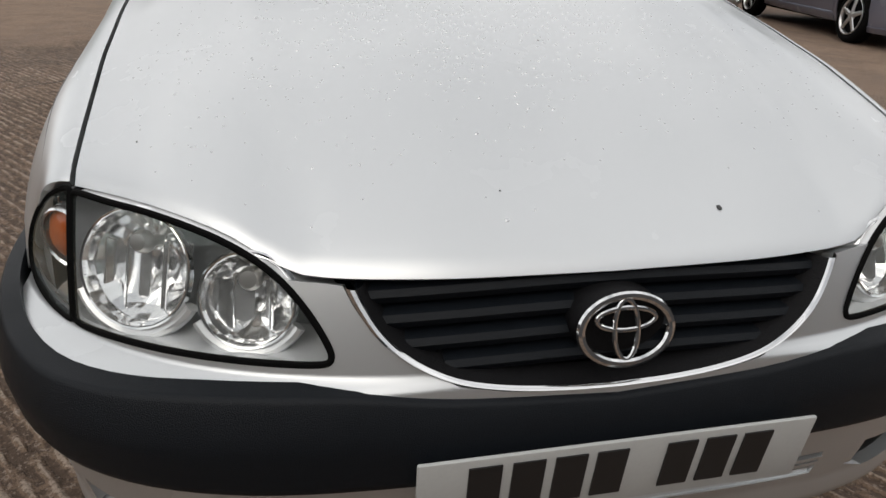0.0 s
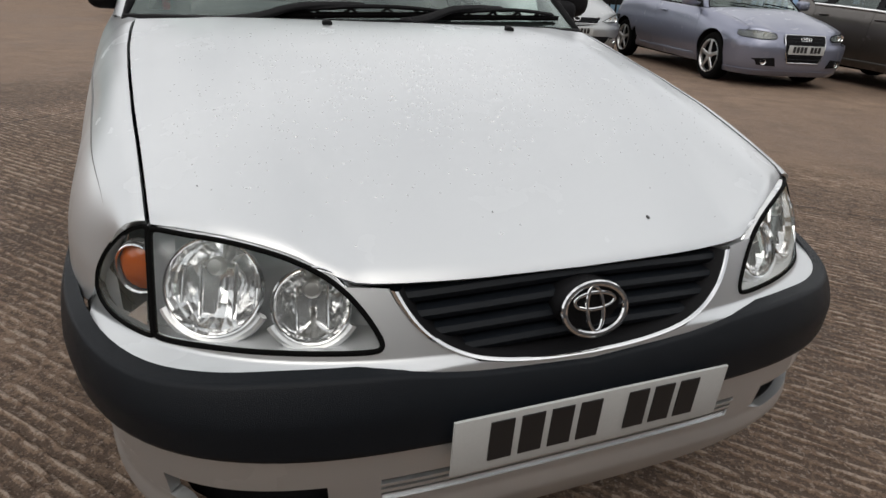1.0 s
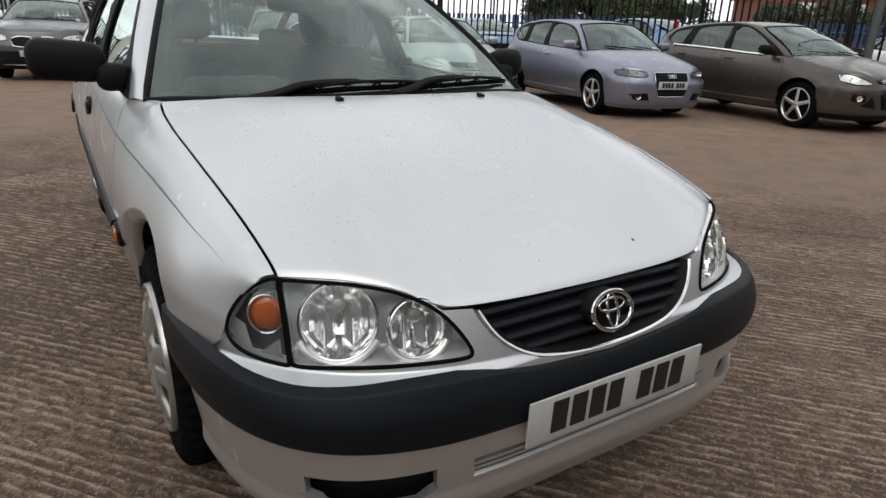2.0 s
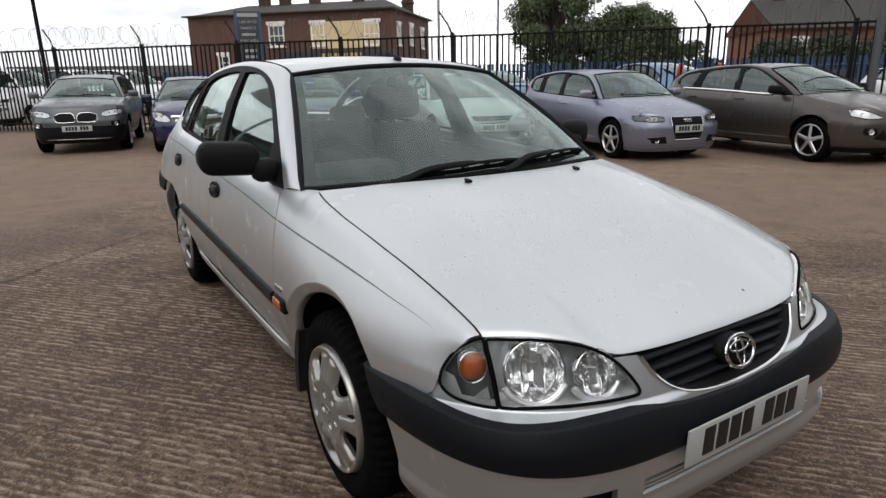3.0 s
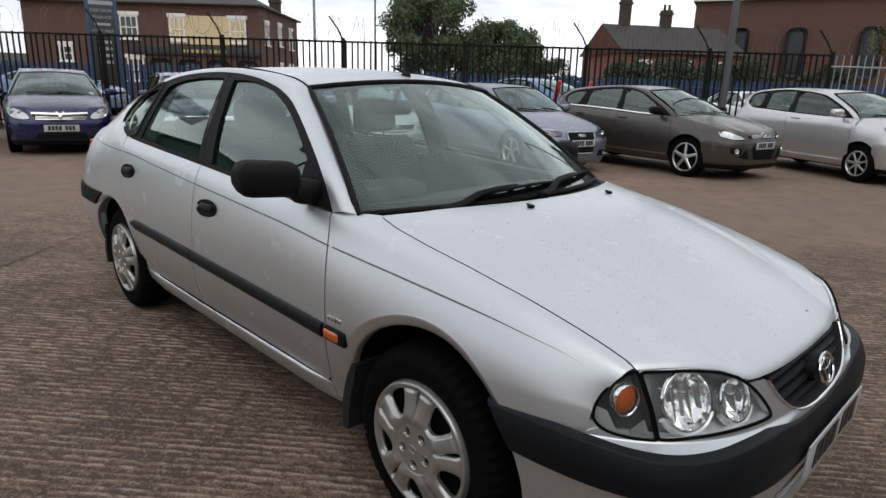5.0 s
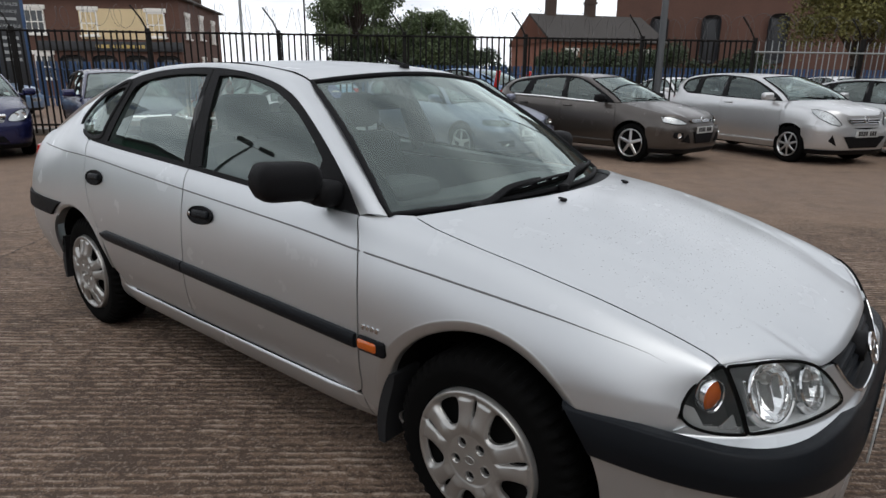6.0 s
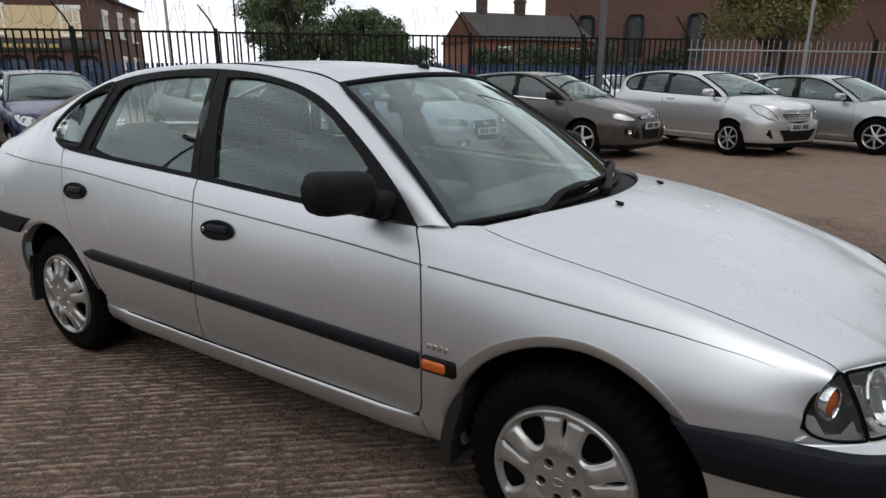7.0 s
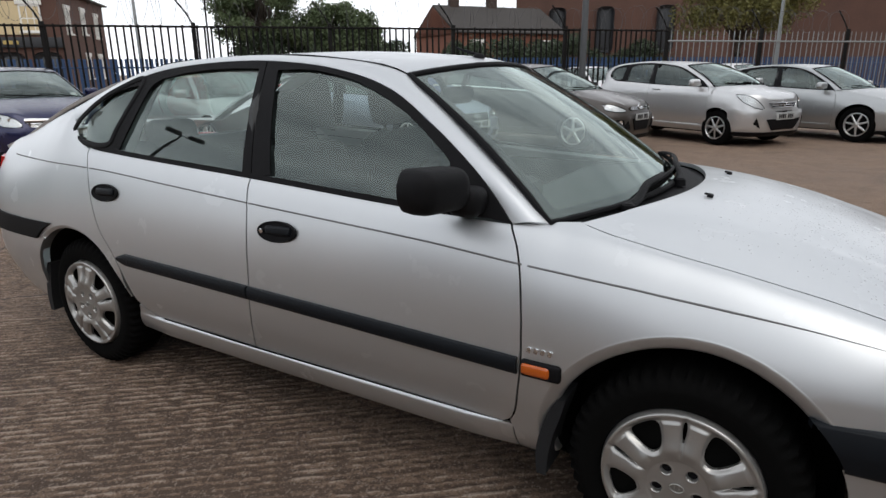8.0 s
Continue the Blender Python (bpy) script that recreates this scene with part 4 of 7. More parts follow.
patch("bumper_skirt", lower, to_arch(const(0.195), lambda s: 0.328 - 0.020 * max(0.0, min(1.0, (abs(s) - 0.45) / 0.03, (0.73 - abs(s)) / 0.06)), 80), 80, 12, SILVER, bumper, INSIDE, rim=0.02)
for sg in (-1, 1):
    a, b = sg * 0.455, sg * 0.72
    patch("bumper_infill", wrap, band(const(0.328), const(0.375), sg * 0.37, a, 6), 6, 3, SILVER, bumper, INSIDE, rim=0.02)
    patch("bumper_infill", wrap, [(b, 0.328)] + [(sg * s_arch(z), z) for z in (0.328, 0.34, 0.352, 0.364, 0.375)] + [(b, 0.375)], 14, 3, SILVER, bumper, INSIDE, rim=0.02)
    patch("air_slot", lambda s, z: wrap(s, z, -0.035), band(const(0.27), const(0.385), sg * 0.41, sg * 0.74, 10), 10, 4, BLACK, bumper, INSIDE, rim=0)
# grooves between the silver ribs are coloured black to stand for their shade
for z0, z1, o in ((0.328, 0.337, -0.004), (0.337, 0.346, -0.020), (0.346, 0.353, 0.0), (0.353, 0.361, -0.018), (0.361, 0.367, 0.002), (0.367, 0.375, -0.016)):
    patch("bumper_rib" if o > -0.01 else "bumper_groove", lambda s, z, o=o: wrap(s, z, o), band(const(z0), const(z1), -0.37, 0.37, 20), 20, 2, SILVER if o > -0.01 else BLACK, bumper, INSIDE, rim=0.016)

# nose panel between lamp, grille and strip: its foot runs out to the bumper
def nose(x, z):
    y0 = front_y(x, z)
    w = half_width(z) - 0.026
    yb = nose_y(z) + NOSE_D - (NOSE_D + 0.003) * (1 - min(0.9999, abs(x) / w) ** BUMP_N) ** (1 / BUMP_N)
    k = min(1.0, max(0.0, (0.567 - z) / 0.017))
    k = k * k * (3 - 2 * k)
    return (x, y0 + (min(y0, yb) - y0) * k, z)


front = lambda x, z, off=0.0: (x, front_y(x, z) - off, z)
low_edge = [(0, 0.520), (0.1, 0.525), (0.2, 0.534), (0.3, 0.547), (0.38, 0.554), (0.47, 0.555), (0.56, 0.551), (0.64, 0.547), (0.70, 0.549), (0.730, 0.553), (0.743, 0.559)]
lamp_low = [(0.739, 0.570), (0.731, 0.578), (0.7245, 0.583), (0.711, 0.576), (0.686, 0.570), (0.645, 0.568), (0.61, 0.571), (0.566, 0.574), (0.48, 0.576), (0.40, 0.576), (0.36, 0.576), (0.345, 0.579), (0.338, 0.588)]
lamp_in = [(0.345, 0.608), (0.360, 0.633), (0.379, 0.656), (0.384, 0.664), (0.345, 0.662), (0.322, 0.660)]
U_OUT = [(0.322, 0.660), (0.312, 0.640), (0.293, 0.612), (0.268, 0.588), (0.235, 0.568), (0.195, 0.553), (0.14, 0.543), (0.07, 0.537), (0, 0.535)]
for sg in (-1, 1):
    poly = [(sg * x, z) for x, z in low_edge + lamp_low + lamp_in + U_OUT[1:]]
    patch("nose_panel", nose, poly, 44, 30, SILVER, silver_car, (0, 0.9, 0.55), rim=0.02)

# inner nose and wing panels behind the joints
for sg in (-1, 1):
    patch("inner_nose", lambda x, z: front(x, z, -0.012), [(sg * x, z) for x, z in ((0.60, 0.545), (0.745, 0.545), (0.752, 0.575), (0.735, 0.60), (0.70, 0.585), (0.60, 0.582))], 8, 5, SILVER, silver_car, (0, 0.9, 0.55), rim=0)
    patch("inner_wing", lambda y, z, sg=sg: (sg * (wall_x(y, z) - 0.018), y, z), [(0.28, 0.54), (0.50, 0.545), (0.50, 0.60), (0.40, 0.64), (0.33, 0.62)], 8, 5, SILVER, silver_car, (0, 0.9, 0.4), rim=0)

# grille
U_IN = [(0.292, 0.655), (0.283, 0.637), (0.268, 0.614), (0.246, 0.594), (0.218, 0.577), (0.182, 0.564), (0.13, 0.555), (0.065, 0.5495), (0, 0.548)]
def surround(steps):
    """A band round the grille's foot: steps of (share of the way in, height)."""
    bm = bmesh.new()
    rows = []
    for sg, o, n in ((-1, spline(U_OUT, 4), spline(U_IN, 4)), (1, spline(U_OUT, 4)[::-1][1:], spline(U_IN, 4)[::-1][1:])):
        for a, b in zip(o, n):
            row = []
            for t, d in steps:
                x, z = a[0] + (b[0] - a[0]) * t, a[1] + (b[1] - a[1]) * t
                row.append(bm.verts.new((sg * x, front_y(x, z) - d, z)))
            rows.append(row)
    for A, B in zip(rows, rows[1:]):
        for k in range(len(steps) - 1):
            bm.faces.new((A[k], A[k + 1], B[k + 1], B[k]))
    return bm


grille = part("grille", surround(((0, -0.004), (0.08, 0.004), (0.25, 0.0065), (0.42, 0.005), (0.5, 0.001))), CHROME, silver_car, "chrome grille surround")
part("grille_inner_edge", surround(((0.48, 0.002), (0.7, -0.006), (1.0, -0.030))), BLACK, grille)
back = [(0.322, 0.672), (0.2, 0.682), (0, 0.688), (-0.2, 0.682), (-0.322, 0.672)] + [(-x, z) for x, z in U_OUT] + [(x, z) for x, z in U_OUT[::-1][1:]]
patch("grille_back", lambda x, z: front(x, z, -0.055), back, 24, 10, BLACK, grille, (0, 0.9, 0.6), rim=0)
u_half = curve((0.541, 0.06), (0.546, 0.14), (0.554, 0.195), (0.568, 0.235), (0.588, 0.268), (0.612, 0.293), (0.640, 0.312), (0.66, 0.322), (0.70, 0.33))
for zc in (0.556, 0.583, 0.610, 0.637):
    hw = u_half(zc + 0.004) - 0.006
    prof = [(-0.012, -0.008), (-0.016, 0.002), (-0.010, 0.009), (0.02, 0.013), (0.05, 0.006), (0.05, -0.004), (0.01, -0.006)]
    bm = bmesh.new()
    rows = []
    for i in range(25):
        x = -hw + 2 * hw * i / 24
        zz = zc + 0.012 * (1 - (x / 0.32) ** 2)
        yy = front_y(x, zc) + 0.024
        rows.append([bm.verts.new((x, yy + a + 0.006, zz + b)) for a, b in prof])
    for A, B in zip(rows, rows[1:]):
        for k in range(len(prof)):
            bm.faces.new((A[k], A[(k + 1) % len(prof)], B[(k + 1) % len(prof)], B[k]))
    bm.faces.new(rows[0])
    bm.faces.new(rows[-1])
    part("grille_bar", bm, TRIM, grille)
# oval emblem
em = lambda rx, rz, cz, r: tube([(rx * math.cos(a), 0.052 - 0.35 * (rz * math.sin(a) + cz - 0.606) * -1 - 0.004, cz + rz * math.sin(a)) for a in np.linspace(0, 2 * math.pi, 41)[:-1]], r, 8, True, flat=0.8, up=(0, 1, 0))
part("emblem", join(em(0.0570, 0.0385, 0.612, 0.0056), em(0.037, 0.0125, 0.624, 0.0031), em(0.0150, 0.034, 0.612, 0.0034)), CHROME, grille, "chrome oval emblem")
part("emblem_base", join(lathe([(0.0, 0.0), (0.0, 0.05), (0.01, 0.055), (0.05, 0.05)], 28)), BLACK, grille).matrix_basis = Matrix.Translation((0, 0.0635, 0.610)) @ Matrix.Rotation(radians(90), 4, "Z") @ Matrix.Diagonal((1, 1.12, 0.76, 1))

# headlamps
def smooth_ring(pts, n=2):
    """A closed outline with its corners cut round."""
    for _ in range(n):
        out = []
        for a, b in zip(pts, pts[1:] + pts[:1]):
            out += [(a[0] * 0.78 + b[0] * 0.22, a[1] * 0.78 + b[1] * 0.22), (a[0] * 0.22 + b[0] * 0.78, a[1] * 0.22 + b[1] * 0.78)]
        pts = out
    return pts


def lamp_walls(outline, sg, depth, parent, material=None):
    """The box behind a lamp's lens."""
    V, Fc = [], []
    pts = [tuple(q) for q in dense(outline + outline[:1], 0.02)[:-1]]
    for x, z in pts:
        p = front(sg * x, z, 0.0)
        V += [p, (p[0] - sg * depth * 0.45, p[1] + depth, p[2])]
    n = len(pts)
    Fc = [(2 * i, 2 * ((i + 1) % n), 2 * ((i + 1) % n) + 1, 2 * i + 1) for i in range(n)] + [[2 * i + 1 for i in range(n)]]
    return obj("lamp_housing", V, Fc, material or HOUSING, parent, smooth=False)


LAMP = [(0.637, 0.700), (0.634, 0.713), (0.622, 0.7155), (0.59, 0.716), (0.545, 0.716), (0.503, 0.711), (0.463, 0.702), (0.431, 0.690), (0.404, 0.675), (0.380, 0.655), (0.361, 0.632), (0.346, 0.608), (0.337, 0.588), (0.341, 0.579),
        (0.36, 0.577), (0.40, 0.577), (0.48, 0.577), (0.566, 0.575), (0.61, 0.572), (0.632, 0.5705), (0.642, 0.572), (0.6425, 0.584)]
INDI = [(0.6405, 0.703), (0.639, 0.714), (0.645, 0.7145), (0.657, 0.709), (0.682, 0.692), (0.704, 0.664), (0.720, 0.634), (0.727, 0.605), (0.722, 0.588), (0.710, 0.577), (0.686, 0.571), (0.655, 0.569), (0.6455, 0.570), (0.646, 0.582)]
LAMP, INDI = smooth_ring(LAMP), smooth_ring(INDI)
for sg in (-1, 1):
    lens = patch("headlamp", lambda x, z: front(x, z, 0.002), [(sg * x, z) for x, z in LAMP], 24, 14, LENS, silver_car, (0, 0.9, 0.6), rim=0, label="clear headlamp with two round reflectors")
    lamp_walls(LAMP, sg, 0.07, lens)
    part("lamp_seal", tube([front(sg * x, z, 0.0) for x, z in [tuple(q) for q in dense(LAMP + LAMP[:1], 0.008)[:-1]]], 0.0042, 8, True), RUBBER, lens)
    for cx, cz, r in ((0.556, 0.647, 0.069), (0.427, 0.632, 0.053)):
        sl = (front_y(cx + 0.03, cz) - front_y(cx - 0.03, cz)) / 0.06
        yaw = math.degrees(math.atan(sl)) * 0.75
        m = Matrix.Translation((sg * cx, front_y(cx, cz) + 0.019, cz)) @ Matrix.Rotation(radians(-90 + sg * yaw), 4, "Z") @ Matrix.Rotation(radians(-21), 4, "Y")
        bowl = lathe([(0.004, r + 0.004), (0.006, r), (0.0, r - 0.002), (-0.012, r * 0.94), (-0.03, r * 0.72), (-0.045, r * 0.42), (-0.052, r * 0.16), (-0.052, 0.0)], 22)
        bowl.transform(m)
        part("reflector_bowl", bowl, MIRROR, lens, "faceted mirror reflector", angle=8)
        ring = lathe([(0.002, r + 0.006), (0.006, r + 0.0035), (0.005, r), (0.0, r + 0.001)], 36)
        ring.transform(m)
        part("reflector_ring", ring, CHROME, lens)
        slats = []
        for k in (-0.55, -0.2, 0.2, 0.55):
            b = box(0.03, r * 0.10, r * 1.25, 0.002, Matrix.Translation((-0.028, k * r * 1.3, -0.1 * r)) @ Matrix.Rotation(radians(35 * (1 if k > 0 else -1)), 4, "Z"))
            slats.append(b)
        sl_b = join(*slats)
        sl_b.transform(m)
        part("reflector_facet", sl_b, MIRROR, lens, angle=10)
        # ribbed trough under the bowl
        trough = tube([(-0.004, (r + 0.012) * math.cos(t), (r + 0.010) * math.sin(t)) for t in np.linspace(3.6, 5.8, 15)], 0.0075, 8, flat=1.2, up=(1, 0, 0))
        trough.transform(m)
        part("reflector_trough", trough, HOUSING, lens, angle=12)
        bulb = lathe([(0.004, 0.0), (0.003, 0.010), (-0.004, 0.014), (-0.012, 0.014), (-0.014, 0.007), (-0.045, 0.007)], 16)
        bulb.transform(m @ Matrix.Translation((0, 0, r * 0.45)))
        part("bulb_cap", bulb, COVER, lens)
    ind = patch("indicator_lamp", lambda x, z: front(x, z, 0.002), [(sg * x, z) for x, z in INDI], 12, 14, LENS, silver_car, (0, 0.9, 0.6), rim=0, label="clear corner indicator with amber bulbs")
    lamp_walls(INDI, sg, 0.04, ind, INDICATOR_HOUSING)
    part("lamp_seal", tube([front(sg * x, z, 0.0) for x, z in [tuple(q) for q in dense(INDI + INDI[:1], 0.008)[:-1]]], 0.0038, 8, True), RUBBER, ind)
    for cz, r in ((0.645, 0.034),):
        b = lathe([(0.0, 0.0), (-0.004, r * 0.7), (-0.014, r), (-0.03, r)], 18)
        b.transform(Matrix.Translation((sg * 0.664, front_y(0.664, cz) + 0.018, cz)) @ Matrix.Rotation(radians(-90 + sg * 25), 4, "Z") @ Matrix.Diagonal((1, 0.92, 1.10, 1)))
        part("amber_bulb", b, AMBER, ind)
        ring = lathe([(-0.006, r * 1.02), (-0.003, r * 1.08), (-0.006, r * 1.14), (-0.024, r * 1.20)], 20)
        ring.transform(Matrix.Translation((sg * 0.664, front_y(0.664, cz) + 0.018, cz)) @ Matrix.Rotation(radians(-90 + sg * 25), 4, "Z") @ Matrix.Diagonal((1, 0.92, 1.10, 1)))
        part("bulb_ring", ring, MIRROR, ind)
    # bright reflector strip beside the headlamp
    V = [front(sg * x, z, -d) for x, z, d in ((0.651, 0.612, 0.010), (0.653, 0.579, 0.006), (0.682, 0.580, 0.010), (0.668, 0.594, 0.012))]
    obj("reflector_strip", V, [(0, 1, 2, 3)], MIRROR, ind, smooth=False)
    part("reflector_vane", box(0.003, 0.032, 0.018, 0.001, Matrix.Translation((sg * 0.680, front_y(0.680, 0.690) + 0.020, 0.690)) @ pose(0, 0, 0, 25, 0, sg * -40)), MIRROR, ind, angle=10)

plate(silver_car, pose(0.005, 0.002, 0.4365, 2), "XXXX XXX", 0.515, 0.105)
for x in (-0.085, 0.10):
    part("plate_screw", lathe([(0, 0.0), (0.004, 0.004), (0.006, 0.006), (0.009, 0.005), (0.009, 0)], 10), WHITE_PLATE, silver_car).matrix_basis = Matrix.Translation((x, 0.002, 0.466)) @ Matrix.Rotation(radians(90), 4, "Z")

# wheels, mud flaps
for sg in (-1, 1):
    wheel(silver_car, sg * 0.797, AXLE_F, HUB_Z - 0.003, sg)
    wheel(silver_car, sg * 0.780, AXLE_R, HUB_Z - 0.003, sg)
    for y0, x1 in ((0.0, 0.792), (AXLE_R - AXLE_F, 0.775)):
        edge = spline([(1.214, 0.452), (1.240, 0.40), (1.262, 0.33), (1.272, 0.26), (1.266, 0.195)], 4)
        inner = spline([(1.240, 0.195), (1.238, 0.26), (1.226, 0.33), (1.206, 0.40), (1.194, 0.452)], 4)
        ring = [(float(p[0]) + y0, float(p[1])) for p in edge + inner]
        bm = bmesh.new()
        rows = [[bm.verts.new((sg * (x - d * 0.3), y - (0.004 if d else 0), z)) for y, z in ring] for x, d in ((0.67, 0), (x1 - 0.012, 0), (x1 + 0.002, 0), (x1 + 0.005, 0.012))]
        n = len(ring)
        for A, B in zip(rows, rows[1:]):
            for k in range(n):
                bm.faces.new((A[k], A[(k + 1) % n], B[(k + 1) % n], B[k]))
        bm.faces.new(rows[-1])
        bm.faces.new(rows[0])
        part("mud_flap", bm, FLAP, silver_car, "scuffed dark grey mud flap")

# rolled arch lips: a flange that turns in towards the tyre, with a soft outer fold
for sg in (-1, 1):
    for cy, a0, a1, lip in ((AXLE_F, -13, 141, ARCH_LIP), (AXLE_R, 38, 165, REAR_LIP)):
        bm = bmesh.new()
        rows = []
        for i in range(57):
            t = radians(a0 + (a1 - a0) * i / 56)
            row = []
            k = lip / ARCH_LIP
            for r, o in ((lip + 0.003, -0.0016), (lip, 0.0004), (lip - 0.005 * k, -0.0006), (lip - 0.012 * k, -0.004 * k), (0.006 * k, -0.0185 * k), (0.001, -0.022 * k), (-0.003, -0.028 * k), (-0.004, -0.050)):
                yy, zz = cy + (ARCH_R + r) * math.cos(t), ARCH_Z + (ARCH_R + r) * math.sin(t)
                row.append(bm.verts.new((sg * (abs(side_surface(1)(yy, q_of(yy, zz))[0]) + o), yy, zz)))
            rows.append(row)
        for A, B in zip(rows, rows[1:]):
            for k in range(7):
                bm.faces.new((A[k], A[k + 1], B[k + 1], B[k]))
        part("arch_lip", bm, SILVER, silver_car, angle=60)

# side trim
for sg in (-1, 1):
    zs = curve((1.32, 0.548), (2.4, 0.575), (3.16, 0.592))
    for y0, y1 in ((1.322, 2.376), (2.384, 3.155)):
        bm = bmesh.new()
        rows, prof = [], [(-0.006, -0.026), (0.010, -0.024), (0.016, -0.012), (0.016, 0.014), (0.010, 0.024), (-0.006, 0.026)]
        for i in range(17):
            y = y0 + (y1 - y0) * i / 16
            k = min(1, (1 - i / 16) * 12 + 0.35) if y1 > 3 else 1
            rows.append([bm.verts.new((sg * (wall_x(y, zs(y)) + a), y, zs(y) + b * k)) for a, b in prof])
        for A, B in zip(rows, rows[1:]):
            for k in range(len(prof) - 1):
                bm.faces.new((A[k], A[k + 1], B[k + 1], B[k]))
        bm.faces.new(rows[0])
        bm.faces.new(rows[-1])
        part("door_strip", bm, TRIM, silver_car)
    rep = base("side_repeater")
    rep.parent = silver_car
    xw = sg * wall_x(1.26, 0.547)
    part("repeater_surround", box(0.022, 0.118, 0.052, 0.010, pose(xw, 1.252, 0.547), 3), BLACK, rep)
    part("repeater_lens", box(0.026, 0.086, 0.036, 0.011, pose(xw - sg * -0.004, 1.266, 0.547), 3), AMBER, rep)
    for k in range(4):
        part("chrome_letter_bar", box(0.004, 0.012, 0.016, 0.001, pose(sg * wall_x(1.27, 0.60) + sg * 0.002, 1.288 - 0.02 * k, 0.602, 20)), CHROME, silver_car)
    # crease line along doors and wing: its shade drawn as a dark grey line
    cz = curve((0.396, 0.714), (0.45, 0.731), (0.55, 0.750), (0.65, 0.765), (0.75, 0.776), (0.85, 0.786), (0.95, 0.796), (1.05, 0.807), (1.34, 0.832), (1.63, 0.857), (1.97, 0.876), (2.38, 0.898), (2.82, 0.924), (3.36, 0.953), (4.1, 0.962))
    S = side_surface(sg)
    for y0, y1 in ((0.40, 1.315), (1.332, 2.378), (2.390, 3.352), (3.372, 4.1)):
        pts = [S(y, q_of(y, cz(y))) for y in np.linspace(y0, y1, 26)]
        tp = (lambda t: min(1, 0.05 + t * 2.2)) if y0 < 0.5 else None
        part("swage_line", tube(pts, 0.0030, 6, taper=tp), CREASE, silver_car, "dark grey line painted as shade along the pressed crease")
    # handles
    for y, z in ((2.228, 0.817), (3.218, 0.862)):
        h = base("door_handle")
        h.parent = silver_car
        hx = abs(S(y, q_of(y, z))[0]) + 0.004
        lean = math.degrees(math.atan2(abs(S(y, q_of(y, z - 0.03))[0]) - abs(S(y, q_of(y, z + 0.03))[0]), 0.06))
        cup = lathe([(0.002, 0.0), (0.002, 0.080), (0.007, 0.083), (0.006, 0.088), (-0.004, 0.089)], 36)
        cup.transform(Matrix.Translation((sg * abs(hx), y, z)) @ (Matrix.Rotation(0 if sg > 0 else math.pi, 4, "Z")) @ Matrix.Rotation(radians(-lean), 4, "Y") @ Matrix.Rotation(radians(3), 4, "X") @ Matrix.Diagonal((1, 1, 0.42, 1)))
        part("handle_cup", cup, BLACK, h)
        part("handle_lever", box(0.018, 0.115, 0.030, 0.008, pose(sg * (abs(hx) + 0.004), y - 0.01, z + 0.006, -2, -sg * lean, 0), 3), TRIM, h)
        if y < 3:
            part("key_lock", lathe([(0, 0.009), (0.012, 0.009), (0.013, 0.006), (0.013, 0)], 14), CHROME, h).matrix_basis = Matrix.Translation((sg * (abs(hx) + 0.002), y + 0.062, z)) @ Matrix.Rotation(0 if sg > 0 else math.pi, 4, "Z")
    # door mirror
    mir = base("door_mirror")
    mir.parent = silver_car
    MX, MW = (0.885, 0.215) if sg < 0 else (0.822, 0.135)
    bm = box(MW, 0.115, 0.122, 0.045, pose(sg * MX, 1.548, 1.026, 0, 0, sg * 8), 4)
    for v in bm.verts:
        t = (abs(v.co.x) - 0.78) / 0.2
        v.co.z += 0.012 * t
        if v.co.y > 1.575:
            v.co.y = 1.604
        if v.co.y > 1.56:
            v.co.z = 1.026 + (v.co.z - 1.026) * 1.04
    part("mirror_housing", bm, BLACK, mir, "black textured mirror housing")
    part("mirror_glass", box(MW * 0.56, 0.003, 0.060, 0.001, pose(sg * MX, 1.6045, 1.028)), CHROME, mir)
    part("mirror_arm", box(0.10, 0.10, 0.085, 0.03, pose(sg * 0.765, 1.515, 0.985, 0, 0, 0), 3), BLACK, mir)

